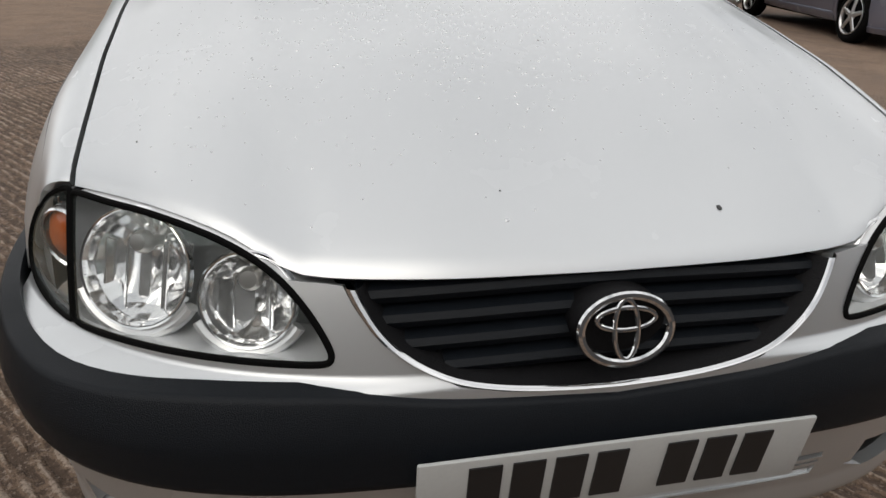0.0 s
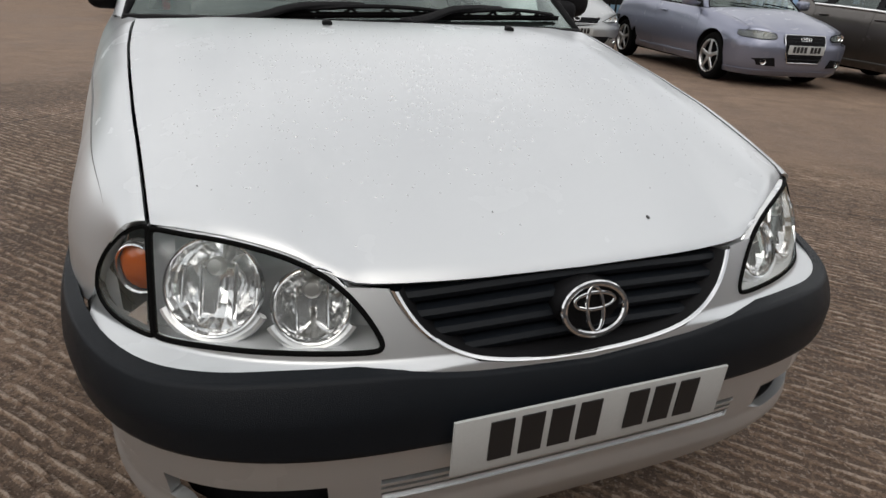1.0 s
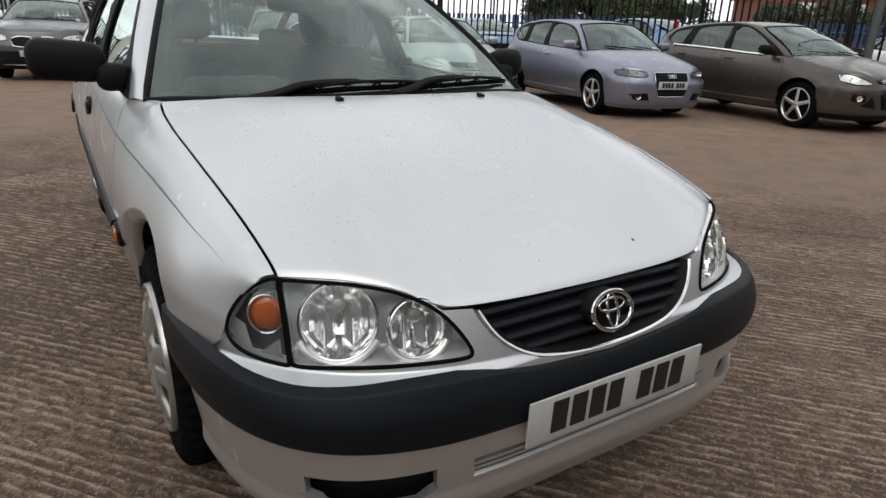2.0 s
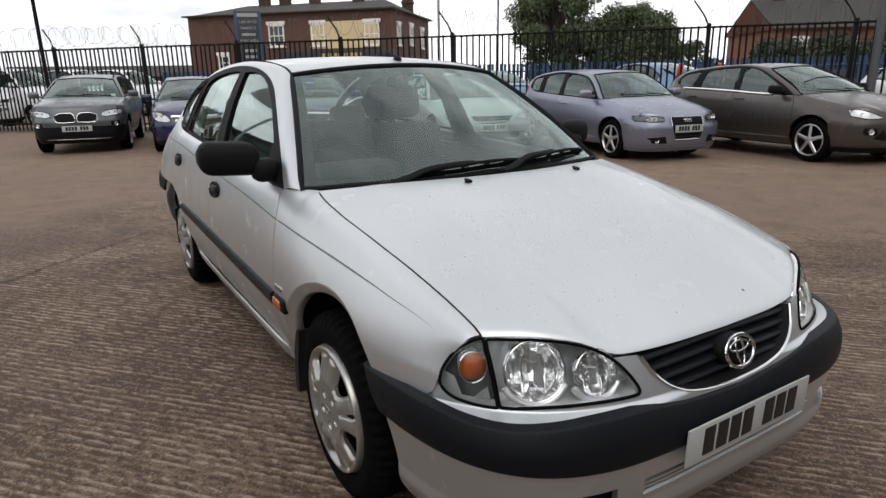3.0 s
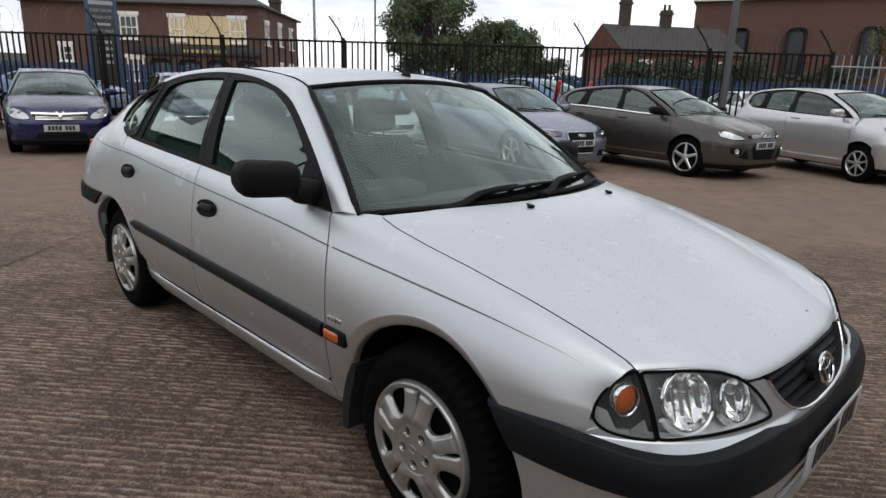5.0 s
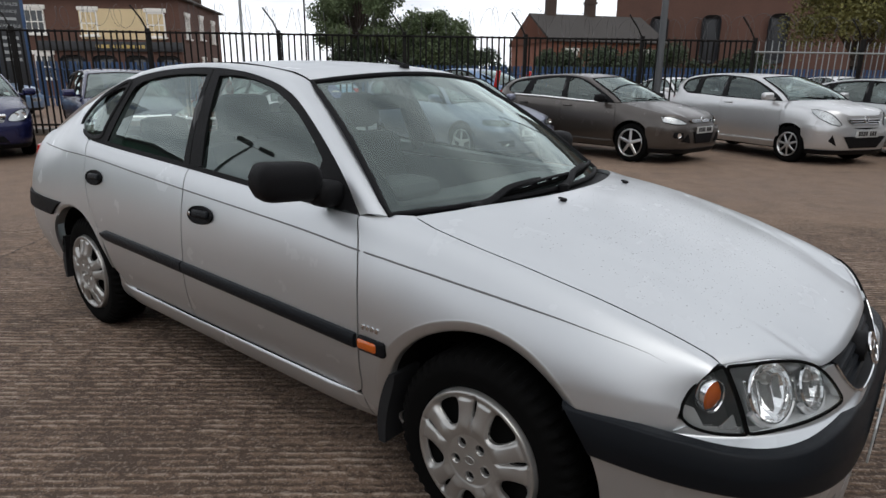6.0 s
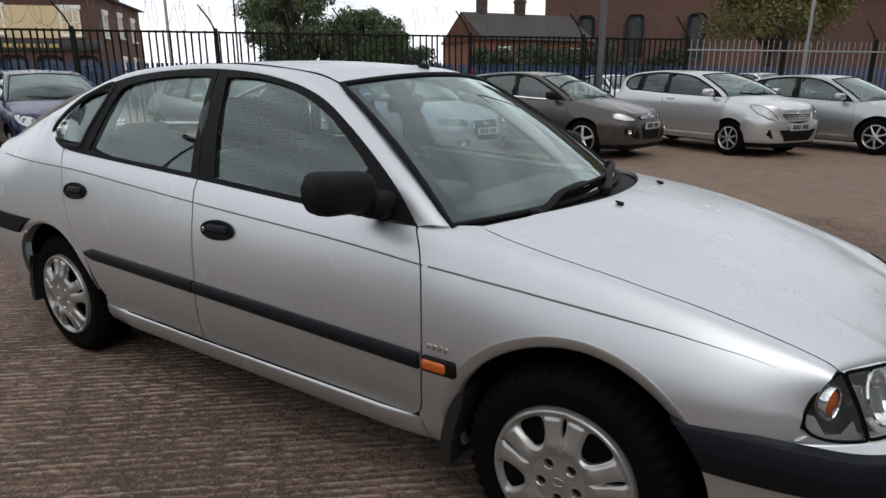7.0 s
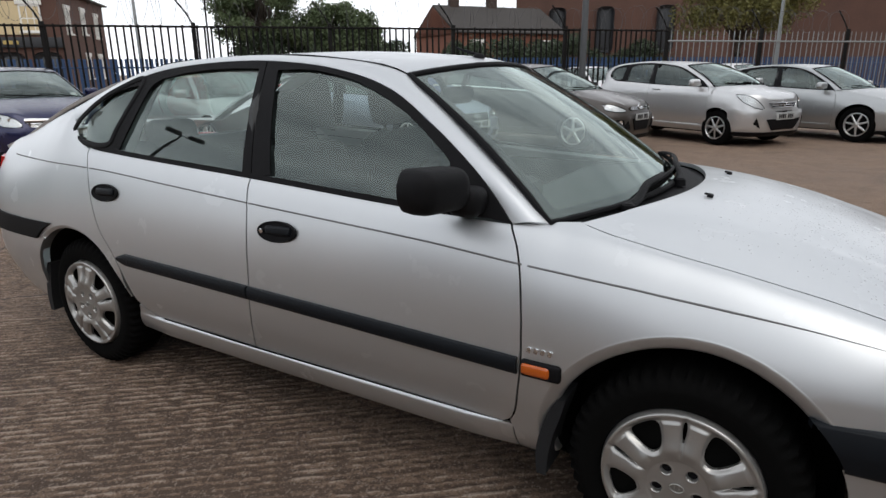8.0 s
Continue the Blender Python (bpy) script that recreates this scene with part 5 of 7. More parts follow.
# cowl, wipers, washer jets, aerial, roof gutters
cw = lambda a, t: tuple(np.array((0.70 * a, hood_rear(0.69 * a) - 0.012, rear_z(abs(0.69 * a)) - 0.022)) * (1 - t) + (screen_base(a) + np.array((0, 0.02, -0.012))) * t)
cowl = patch("cowl_panel", cw, [(-1 + i / 8, 0) for i in range(17)] + [(1 - i / 8, 1) for i in range(17)], 24, 4, BLACK, silver_car, (0, 1.2, 0.5), rim=0)
part("cowl_rim", tube([tuple(np.array(cw(a, 0.02)) + np.array((0, 0.004, 0.006))) for a in np.linspace(-0.97, 0.97, 30)], 0.007, 8), RUBBER, cowl)
for pa, pb in ((-0.61, -0.030), (0.03, -0.012)):
    w = base("wiper")
    w.parent = silver_car
    lift = np.array((0, -0.014, 0.022))
    on = lambda a, b, k: tuple(np.array(screen(a, b)) + lift * k)
    rise = pb + 0.03
    arm = [on(pa - 0.02, pb - 0.01, 0.9), on(pa + 0.08, pb + 0.012, 1.0), on(pa + 0.20, rise + 0.024, 1.2), on(pa + 0.34, rise + 0.040, 1.3), on(pa + 0.47, rise + 0.046, 1.25)]
    part("wiper_arm", tube([tuple(p) for p in spline(arm, 5)], 0.0155, 8, flat=0.55, up=(0, -0.55, 0.83), taper=lambda t: 1.15 - 0.62 * t), BLACK, w)
    ends = [(pa + 0.13 + 0.72 * k / 15, rise + 0.012 + 0.034 * k / 15) for k in range(16)]
    part("wiper_blade", tube([on(a, b, 0.45) for a, b in ends], 0.006, 6, flat=1.5), RUBBER, w)
    part("wiper_frame", tube([on(a, b + 0.006, 0.70 + 0.65 * math.sin(math.pi * (k + 0.5) / 14)) for k, (a, b) in enumerate(ends[1:15])], 0.0062, 6), BLACK, w)
    for k in (3, 6, 9, 12):
        a, b = ends[k]
        part("wiper_claw", tube([on(a - 0.03, b + 0.004, 0.5), on(a, b + 0.008, 1.05), on(a + 0.03, b + 0.004, 0.5)], 0.0045, 6), BLACK, w)
    part("wiper_pivot", lathe([(-0.01, 0.022), (0.012, 0.020), (0.018, 0.012), (0.018, 0)], 16, "z"), BLACK, w).matrix_basis = Matrix.Translation(on(pa - 0.015, pb - 0.008, 0.6))
for x in (-0.236, 0.262):
    t = (0.942 - hood_front(x)) / (hood_rear(x) - hood_front(x))
    part("washer_jet", join(box(0.024, 0.018, 0.012, 0.004), box(0.014, 0.024, 0.006, 0.002, pose(0, 0.006, 0.004))), BLACK, silver_car).matrix_basis = Matrix.Translation(hood_at(x, t)) @ pose(0, 0, 0.003, 8)
ar = np.array(roof(0.0, 0.06))
part("aerial", join(lathe([(-0.004, 0.020), (0.008, 0.017), (0.016, 0.010), (0.018, 0)], 16, "z"), tube([(0, 0.0, 0.010), (0, 0.05, 0.030), (0, 0.075, 0.042)], 0.0065, 8, taper=lambda t: 1 - 0.5 * t)), BLACK, silver_car).matrix_basis = Matrix.Translation(tuple(ar)) @ Matrix.Diagonal((1, 1.4, 1, 1))
for sg in (-1, 1):
    part("roof_gutter", tube([(sg * (roof_edge_x(y) + 0.001), y, roof_edge_z(y) + 0.001) for y in np.linspace(1.875, 3.3, 30)], 0.0035, 6), RUBBER, silver_car)
st = np.array(screen(-0.87, 0.915)) + np.array((0, 0.012, -0.012))
stk = lathe([(0.0, 0.030), (0.001, 0.0)], 24)
part("permit_disc", stk, mat("blue_sticker", (0.10, 0.11, 0.22), 0.5), silver_car).matrix_basis = Matrix.Translation(tuple(st)) @ Matrix.Rotation(radians(-90), 4, "Z") @ Matrix.Rotation(radians(-36), 4, "Y")
for k in range(3):
    part("sticker_mark", box(0.012, 0.001, 0.006, 0.0, Matrix.Translation(tuple(st + np.array((-0.012 + 0.012 * k, -0.005, 0.002 * (k % 2))))) @ pose(0, 0, 0, -36)), WHITE_PLATE, silver_car)

# rain drops and chips on the bonnet
WATER = mat("water_drop", (0.66, 0.675, 0.69), 0.12, 0.6)
rnd = random.Random(8)
V, Fc = [], []
for _ in range(1500):
    if rnd.random() < 0.7:
        x, y = rnd.gauss(-0.10, 0.26), rnd.gauss(0.55, 0.14)
    else:
        x, y = rnd.uniform(-0.58, 0.58), rnd.uniform(0.25, 0.95)
    if abs(x) > 0.6 or y > 0.95 or y < hood_front(x) + 0.03:
        continue
    t = (y - hood_front(x)) / (hood_rear(x) - hood_front(x))
    p = Vector(hood_at(x, t))
    n = (Vector(hood_at(x + 0.002, t)) - p).cross(Vector(hood_at(x, t + 0.002)) - p).normalized()
    a = n.orthogonal().normalized()
    b = n.cross(a)
    r = rnd.uniform(0.0009, 0.0021) * (1.6 if rnd.random() < 0.08 else 1)
    i0 = len(V)
    for lv, k in ((0.0, 1.0), (0.35, 0.85), (0.62, 0.45)):
        V += [p + n * r * lv * 0.45 + (a * math.cos(1.047 * j) + b * math.sin(1.047 * j)) * r * k for j in range(6)]
    V.append(p + n * r * 0.31)
    for lv in (0, 6):
        Fc += [(i0 + lv + j, i0 + lv + (j + 1) % 6, i0 + lv + 6 + (j + 1) % 6, i0 + lv + 6 + j) for j in range(6)]
    Fc += [(i0 + 12 + j, i0 + 12 + (j + 1) % 6, i0 + 18) for j in range(6)]
drops = tagged(obj("rain_drops", V, Fc, WATER), "small clear rain drops scattered over the bonnet", "water", kind="stuff")
for x, y, r in ((0.02, 0.50, 0.0015), (0.17, 0.165, 0.0040), (-0.565, 0.335, 0.0012), (0.28, 0.62, 0.0011), (-0.12, 0.20, 0.0012)):
    t = (y - hood_front(x)) / (hood_rear(x) - hood_front(x))
    part("paint_chip", lathe([(0.0, r), (0.0008, r * 0.8), (0.001, 0)], 7, "z"), INK, silver_car).matrix_basis = Matrix.Translation(hood_at(x, t)) @ pose(0, 0, 0, 16) @ Matrix.Diagonal((1, 1.5, 1, 1))


# ---- ground ----
def ground_material():
    """Tamped concrete: broken ridges along the fence's line, paler towards their tops and darker in the grooves, damp
    and dirty patches, grit.
    """
    m = bpy.data.materials.new("tamped_concrete")
    m.use_nodes = True
    n, l = m.node_tree.nodes, m.node_tree.links
    p = n["Principled BSDF"]
    co, mp = n.new("ShaderNodeTexCoord"), n.new("ShaderNodeMapping")
    mp.inputs["Rotation"].default_value = (0, 0, radians(-40.5))
    l.new(co.outputs["Object"], mp.inputs["Vector"])

    def noise_at(scale, detail, rough=0.55, stretch=None):
        t = n.new("ShaderNodeTexNoise")
        t.inputs["Scale"].default_value, t.inputs["Detail"].default_value, t.inputs["Roughness"].default_value = scale, detail, rough
        if stretch:
            k = n.new("ShaderNodeMapping")
            k.inputs["Scale"].default_value = stretch
            l.new(mp.outputs["Vector"], k.inputs["Vector"])
            l.new(k.outputs["Vector"], t.inputs["Vector"])
        else:
            l.new(co.outputs["Object"], t.inputs["Vector"])
        return t.outputs["Fac"]

    def remap(s, a, b, c=0.0, d=1.0):
        r = n.new("ShaderNodeMapRange")
        for key, v in (("From Min", a), ("From Max", b), ("To Min", c), ("To Max", d)):
            r.inputs[key].default_value = v
        l.new(s, r.inputs["Value"])
        return r.outputs["Result"]

    def math2(op, a, b):
        r = n.new("ShaderNodeMath")
        r.operation = op
        for i, v in enumerate((a, b)):
            if isinstance(v, (int, float)):
                r.inputs[i].default_value = v
            else:
                l.new(v, r.inputs[i])
        return r.outputs[0]

    def blend(f, a, b):
        r = n.new("ShaderNodeMix")
        r.data_type = "RGBA"
        l.new(f, r.inputs["Factor"])
        for key, v in (("A", a), ("B", b)):
            if isinstance(v, tuple):
                r.inputs[key].default_value = (*v, 1)
            else:
                l.new(v, r.inputs[key])
        return r.outputs["Result"]

    streak = noise_at(1.0, 4, 0.6, (30.0, 2.2, 1.0))
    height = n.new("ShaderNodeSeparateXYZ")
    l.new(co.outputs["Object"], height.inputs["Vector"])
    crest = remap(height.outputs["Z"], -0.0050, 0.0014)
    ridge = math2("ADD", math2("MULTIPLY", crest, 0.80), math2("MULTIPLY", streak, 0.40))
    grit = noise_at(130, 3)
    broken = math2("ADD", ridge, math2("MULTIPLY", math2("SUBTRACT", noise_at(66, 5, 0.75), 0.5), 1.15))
    stone = remap(noise_at(85, 2), 0.585, 0.65)
    wide = noise_at(0.33, 7, 0.62)
    mid = noise_at(3.0, 6, 0.65)
    c = blend(remap(wide, 0.35, 0.66), (0.238, 0.162, 0.116), (0.332, 0.233, 0.168))
    c = blend(remap(mid, 0.42, 0.7, 0.0, 0.55), c, (0.131, 0.095, 0.072))
    # paler on high crests, darker in low grooves, broken up by noise
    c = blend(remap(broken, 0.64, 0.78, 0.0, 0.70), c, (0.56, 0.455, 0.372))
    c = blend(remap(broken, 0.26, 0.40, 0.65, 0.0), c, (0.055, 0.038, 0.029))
    c = blend(remap(grit, 0.48, 0.68, 0.0, 0.65), c, (0.064, 0.046, 0.035))
    c = blend(math2("MULTIPLY", stone, 0.5), c, (0.45, 0.365, 0.305))
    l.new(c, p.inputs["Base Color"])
    h = math2("ADD", broken, math2("MULTIPLY", grit, 0.35))
    b = n.new("ShaderNodeBump")
    b.inputs["Strength"].default_value, b.inputs["Distance"].default_value = 1.0, 0.014
    l.new(h, b.inputs["Height"])
    l.new(b.outputs["Normal"], p.inputs["Normal"])
    l.new(remap(wide, 0.35, 0.65, 0.58, 0.85), p.inputs["Roughness"])
    p.inputs["Specular IOR Level"].default_value = 0.22
    return m


CONCRETE = ground_material()


def lattice_noise(a, b, seed):
    """Smooth noise of two arrays, from 0 to 1."""
    table = np.random.RandomState(seed).rand(256, 256)
    i, j = np.floor(a).astype(int), np.floor(b).astype(int)
    f, g = a - i, b - j
    f, g = f * f * (3 - 2 * f), g * g * (3 - 2 * g)
    at_cell = lambda p, q: table[p % 256, q % 256]
    return (at_cell(i, j) * (1 - f) + at_cell(i + 1, j) * f) * (1 - g) + (at_cell(i, j + 1) * (1 - f) + at_cell(i + 1, j + 1) * f) * g


def tamped_ground():
    """One sheet to the horizon; the yard round the car carries the ridges that the tamping beam left."""
    far = [0.5, 1.5, 4, 10, 25, 60, 150, 350, 700]
    A = np.concatenate([[-3.0 - d for d in far[::-1]], np.arange(-3.0, 4.6, 0.0066), [4.6 + d for d in far]])
    B = np.concatenate([[-3.4 - d for d in far[::-1]], np.arange(-3.4, 6.4, 0.030), [6.4 + d for d in far]])
    a, b = np.meshgrid(A, B, indexing="ij")
    warped = a + 0.04 * lattice_noise(a * 0.9, b * 0.3, 1) + 0.006 * lattice_noise(a * 9, b * 2.6, 2) + 0.007 * lattice_noise(a * 36, b * 19, 8)
    wave = (0.5 + 0.5 * np.cos(2 * math.pi * warped / 0.039)) ** 2.3
    clip = lambda v, lo, hi: np.clip((v - lo) / (hi - lo), 0, 1)
    kept = (0.5 + 0.5 * clip(lattice_noise(a * 19, b * 2.4, 3), 0.2, 0.7)) * (0.45 + 0.55 * clip(lattice_noise(a * 0.9, b * 0.7, 4), 0.25, 0.6))
    chipped = 0.1 + 0.9 * clip(lattice_noise(a * 60, b * 33, 5), 0.32, 0.60)
    pits = lattice_noise(a * 64, b * 31, 6) - 0.5
    z = -0.0048 + 0.0076 * wave * kept * chipped + 0.0034 * pits + 0.002 * (lattice_noise(a * 2.5, b * 2.5, 7) - 0.5)
    inside = np.clip(np.minimum(np.minimum(a + 3.0, 4.6 - a), np.minimum(b + 3.4, 6.4 - b)) / 0.8, 0, 1)
    z = -0.0028 + (np.minimum(z, 0.003) + 0.0028) * inside
    # a runs across the ridges, b along them
    ca, sa = math.cos(radians(40.5)), math.sin(radians(40.5))
    V = np.stack([a * ca - b * sa, a * sa + b * ca, z], axis=-1).reshape(-1, 3)
    na, nb = len(A), len(B)
    k = (np.arange(na - 1)[:, None] * nb + np.arange(nb - 1)[None, :]).reshape(-1)
    quads = np.stack([k, k + nb, k + nb + 1, k + 1], axis=-1).astype(np.int32)
    me = bpy.data.meshes.new("ground")
    me.vertices.add(len(V))
    me.vertices.foreach_set("co", V.astype(np.float32).reshape(-1))
    me.loops.add(quads.size)
    me.loops.foreach_set("vertex_index", quads.reshape(-1))
    me.polygons.add(len(quads))
    me.polygons.foreach_set("loop_start", np.arange(0, quads.size, 4, dtype=np.int32))
    me.update(calc_edges=True)
    me.polygons.foreach_set("use_smooth", [True] * len(quads))
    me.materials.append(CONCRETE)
    return new("ground", me)


ground = tagged(tamped_ground(), "brown damp tamped concrete yard with fine ridges", "ground", kind="structure")

# one slab joint, filled with dirt, and a crack that leaves it
TAR = mat("joint_dirt", (0.035, 0.029, 0.025), 0.85, grain=0.5, scale=30, spots=0.5, spot_scale=2.0, dark=(0.075, 0.06, 0.05))
rnd = random.Random(3)


def crack(a, b, w0, w1, step, jitter):
    """A dirt-filled joint from a to b, of uneven width."""
    a, b = Vector((*a, 0)), Vector((*b, 0))
    d = (b - a).normalized()
    n = Vector((-d.y, d.x, 0))
    bm = bmesh.new()
    rows, k = [], int((b - a).length / step)
    for i in range(k + 1):
        w = rnd.uniform(w0, w1)
        q = a + (b - a) * (i / k) + n * rnd.uniform(-jitter, jitter)
        rows.append([bm.verts.new((q.x - n.x * w, q.y - n.y * w, 0.004)), bm.verts.new((q.x + n.x * w, q.y + n.y * w, 0.004))])
    for A, B in zip(rows, rows[1:]):
        bm.faces.new((A[0], A[1], B[1], B[0]))
    return part("slab_joint", bm, TAR, ground)


crack((-7.0, -0.75), (-0.9, 5.22), 0.003, 0.010, 0.06, 0.012)
crack((-0.9, 5.22), (5.0, 11.3), 0.002, 0.006, 0.08, 0.01)
crack((-0.9, 5.22), (4.2, 0.10), 0.002, 0.006, 0.06, 0.015)
crack((4.4, 6.0), (9.4, 1.0), 0.003, 0.008, 0.08, 0.012)

# loose stones and bits of dead leaf
rnd = random.Random(12)
V, Fc = [], []
for _ in range(420):
    x, y = rnd.uniform(-6.5, -0.95), rnd.uniform(-1.2, 8.0)
    if rnd.random() < 0.35:
        x, y = rnd.uniform(-4.0, 9.0), rnd.uniform(-4.0, -0.2)
    r = rnd.uniform(0.002, 0.006) * (1.8 if rnd.random() < 0.06 else 1)
    i0, a0 = len(V), rnd.uniform(0, 3)
    for lv, q in ((0.0, 1.0), (0.5, 0.8)):
        V += [(x + r * q * math.cos(a0 + 1.2566 * j) * rnd.uniform(0.8, 1.2), y + r * q * math.sin(a0 + 1.2566 * j), 0.001 + r * lv) for j in range(5)]
    V.append((x, y, 0.001 + r * 0.7))
    Fc += [(i0 + j, i0 + (j + 1) % 5, i0 + 5 + (j + 1) % 5, i0 + 5 + j) for j in range(5)] + [(i0 + 5 + j, i0 + 5 + (j + 1) % 5, i0 + 10) for j in range(5)]
STONE = mat("loose_stone", (0.20, 0.17, 0.145), 0.9, grain=0.5, scale=30, spots=0.8, spot_scale=0.9, dark=(0.035, 0.028, 0.022))
tagged(obj("loose_stones", V, Fc, STONE, smooth=False), "small loose stones and dead leaf bits on concrete", "gravel", kind="stuff")


# ---- parked cars ----
def make_warp(ys, zs, wide, rise=0.0, push=0.0):
    """Other proportions for the shell. rise lifts the roof's rear end, push stands the tailgate steeper."""
    fy, fz = curve(*ys), curve(*zs)
    ease = lambda v: (lambda t: t * t * (3 - 2 * t))(min(1.0, max(0.0, v)))

    def W(p):
        up = ease((p[2] - 0.99) / 0.34)
        return (p[0] * wide, fy(p[1]) + push * up * ease((p[1] - 2.75) / 0.62), fz(p[2]) + rise * up * ease((p[1] - 2.3) / 0.9))
    return W


def parked_car(m, name, label, body, ys, zs, wide, r, spokes, rim, lamp, grille_poly, low_poly, fog=None, mirror=None, chrome_waist=False, chars="XXXX XXX", plate_z=0.45, track=0.79,
               grille_bars=4, res=0.42, wheel_metal=None, emblem="oval", strip_color=None, housing=None, lip=None, bowl=0.040, cladding=None, vbar=None, rise=0.0, push=0.0, doors=5, rails=False):
    """A parked car: the same kind of shell drawn to other proportions, with its own face and wheels."""
    car = tagged(base(name), label, "car", "parked cars")
    W = make_warp(ys, zs, wide, rise, push)
    ty, tz = np.linspace(-0.1, 4.6, 400), np.linspace(0.05, 1.0, 200)
    wy, wz = [W((0, v, 0))[1] for v in ty], [W((0, 0, v))[2] for v in tz]
    shell(car, body, W, res, BLACK, r, lambda p: (float(np.interp(p[0], wy, ty)), float(np.interp(p[1], wz, tz))), doors)
    F = lambda off: (lambda x, z: (x, front_y(x, z) - off, z))
    a, ins = s_nose(0.578, 0.5), (0, 0.9, 0.42)

    def FB(off):
        """The bumper's face."""
        def at_bumper(x, z):
            w = half_width(z) - 0.026
            return (x, nose_y(z) + NOSE_D - (NOSE_D + off) * (1 - min(0.999, abs(x) / w) ** BUMP_N) ** (1 / BUMP_N), z)
        return at_bumper
    full = [(-a + 2 * a * i / 26, 0.20) for i in range(27)] + [(a - 2 * a * i / 26, strip_top(abs(a - 2 * a * i / 26)) + 0.002) for i in range(27)]
    bump = patch("front_bumper", wrap, full, 32, 8, body, car, ins, rim=0.01, warp=W)
    patch("valance", lambda s, z: wrap(s, z, 0.014), [(-a + 2 * a * i / 20, 0.17) for i in range(21)] + [(a - 2 * a * i / 20, 0.235) for i in range(21)], 24, 3, lip or BLACK, bump, ins, rim=0.01, warp=W)
    # painted nose round the lamps and grille
    top = [(x, front_z(abs(x)) - 0.004) for x in np.linspace(-0.64, 0.64, 17)]
    patch("nose_panel", F(-0.006), [(-0.76, 0.55), (0.76, 0.55), (0.745, 0.60), (0.70, 0.68)] + top[::-1] + [(-0.70, 0.68), (-0.745, 0.60)], 26, 8, body, car, ins, rim=0, warp=W)
    for sg in (-1, 1):
        pl = [(sg * x, z) for x, z in lamp]
        part("lamp_edge", tube([W(F(0.004)(x, z)) for x, z in [tuple(q) for q in dense(pl + pl[:1], 0.05)[:-1]]], 0.006, 6, True), BLACK, car)
        h = patch("headlamp", F(0.012), pl, 10, 6, LENS, car, ins, rim=0, warp=W, label="clear headlamp")
        patch("lamp_housing", F(0.002), pl, 10, 6, housing or HOUSING, h, ins, rim=0.0, warp=W)
        cx, cz = sum(p[0] for p in lamp) / len(lamp), sum(p[1] for p in lamp) / len(lamp)
        for k, rr in ((0.055, bowl), (-0.045, bowl * 0.85)):
            b = lathe([(0.002, rr), (-0.006, rr * 0.8), (-0.010, rr * 0.3), (-0.010, 0)], 14)
            b.transform(Matrix.Translation(W((sg * (cx + k), front_y(cx + k, cz) - 0.008, cz))) @ Matrix.Rotation(radians(-90), 4, "Z"))
            part("reflector_bowl", b, MIRROR, h)
        if fog:
            b = lathe([(0.0, 0.0), (0.0, fog[2]), (0.008, fog[2] + 0.008), (-0.02, fog[2] + 0.01)], 16)
            b.transform(Matrix.Translation(W(FB(0.014)(sg * fog[0], fog[1]))) @ Matrix.Rotation(radians(-90 + sg * 25), 4, "Z"))
            part("fog_lamp", b, MIRROR, bump)
            patch("fog_recess", FB(0.006), [(sg * (fog[0] + dx), fog[1] + dz) for dx, dz in ((-0.085, -0.045), (0.075, -0.04), (0.06, 0.045), (-0.07, 0.04))], 4, 3, BLACK, bump, ins, rim=0, warp=W)
    for poly in grille_poly:
        g = patch("grille", F(0.012), poly, 12, 6, BLACK, car, ins, rim=0.01, warp=W, label="black grille with bright edge")
        part("grille_edge", tube([W(F(0.016)(x, z)) for x, z in [tuple(q) for q in dense(poly + poly[:1], 0.06)[:-1]]], 0.0065, 6, True), CHROME, g)
        zmin, zmax = min(p[1] for p in poly), max(p[1] for p in poly)
        xm = [p[0] for p in poly]
        for k in range(grille_bars):
            z = zmin + (zmax - zmin) * (k + 1) / (grille_bars + 1)
            x0, x1 = min(xm) * 0.94 + 0.06 * max(xm), max(xm) * 0.94 + 0.06 * min(xm)
            part("grille_bar", tube([W(F(0.016)(x0 + (x1 - x0) * i / 8, z)) for i in range(9)], 0.006, 6), CHROME if grille_bars < 3 else TRIM, g)
    zc = sum(p[1] for p in grille_poly[0]) / len(grille_poly[0])
    if emblem == "rings":
        for k in (-1.5, -0.5, 0.5, 1.5):
            part("emblem_ring", tube([W(F(0.024)(k * 0.034 + 0.022 * math.cos(t), zc + 0.092 + 0.022 * math.sin(t))) for t in np.linspace(0, 6.283, 17)[:-1]], 0.0035, 6, True), CHROME, car)
    elif emblem == "oval":
        part("emblem", tube([W(F(0.026)(0.045 * math.cos(t), zc + 0.02 + 0.028 * math.sin(t))) for t in np.linspace(0, 6.283, 21)[:-1]], 0.007, 6, True), CHROME, car)
    for poly in low_poly:
        patch("lower_intake", FB(0.016), poly, 10, 4, BLACK, bump, ins, rim=0.012, warp=W)
    if cladding:
        patch("lower_cladding", lambda s, z: wrap(s, z, 0.010), [(-a + 2 * a * i / 20, 0.19) for i in range(21)] + [(a - 2 * a * i / 20, cladding) for i in range(21)], 24, 4, TRIM, bump, ins, rim=0.01, warp=W)
    if vbar:
        part("grille_blade", tube([W(F(0.030)(x, vbar + 0.012 * abs(x) / 0.4)) for x in np.linspace(-0.40, 0.40, 17)], 0.026, 8, flat=1.0), BRIGHT, car)
        part("emblem", join(*[tube([W(F(0.045)(k * 0.055, vbar + 0.035)), W(F(0.045)(0, vbar - 0.035))], 0.016, 6) for k in (-1, 1)]), BRIGHT, car)
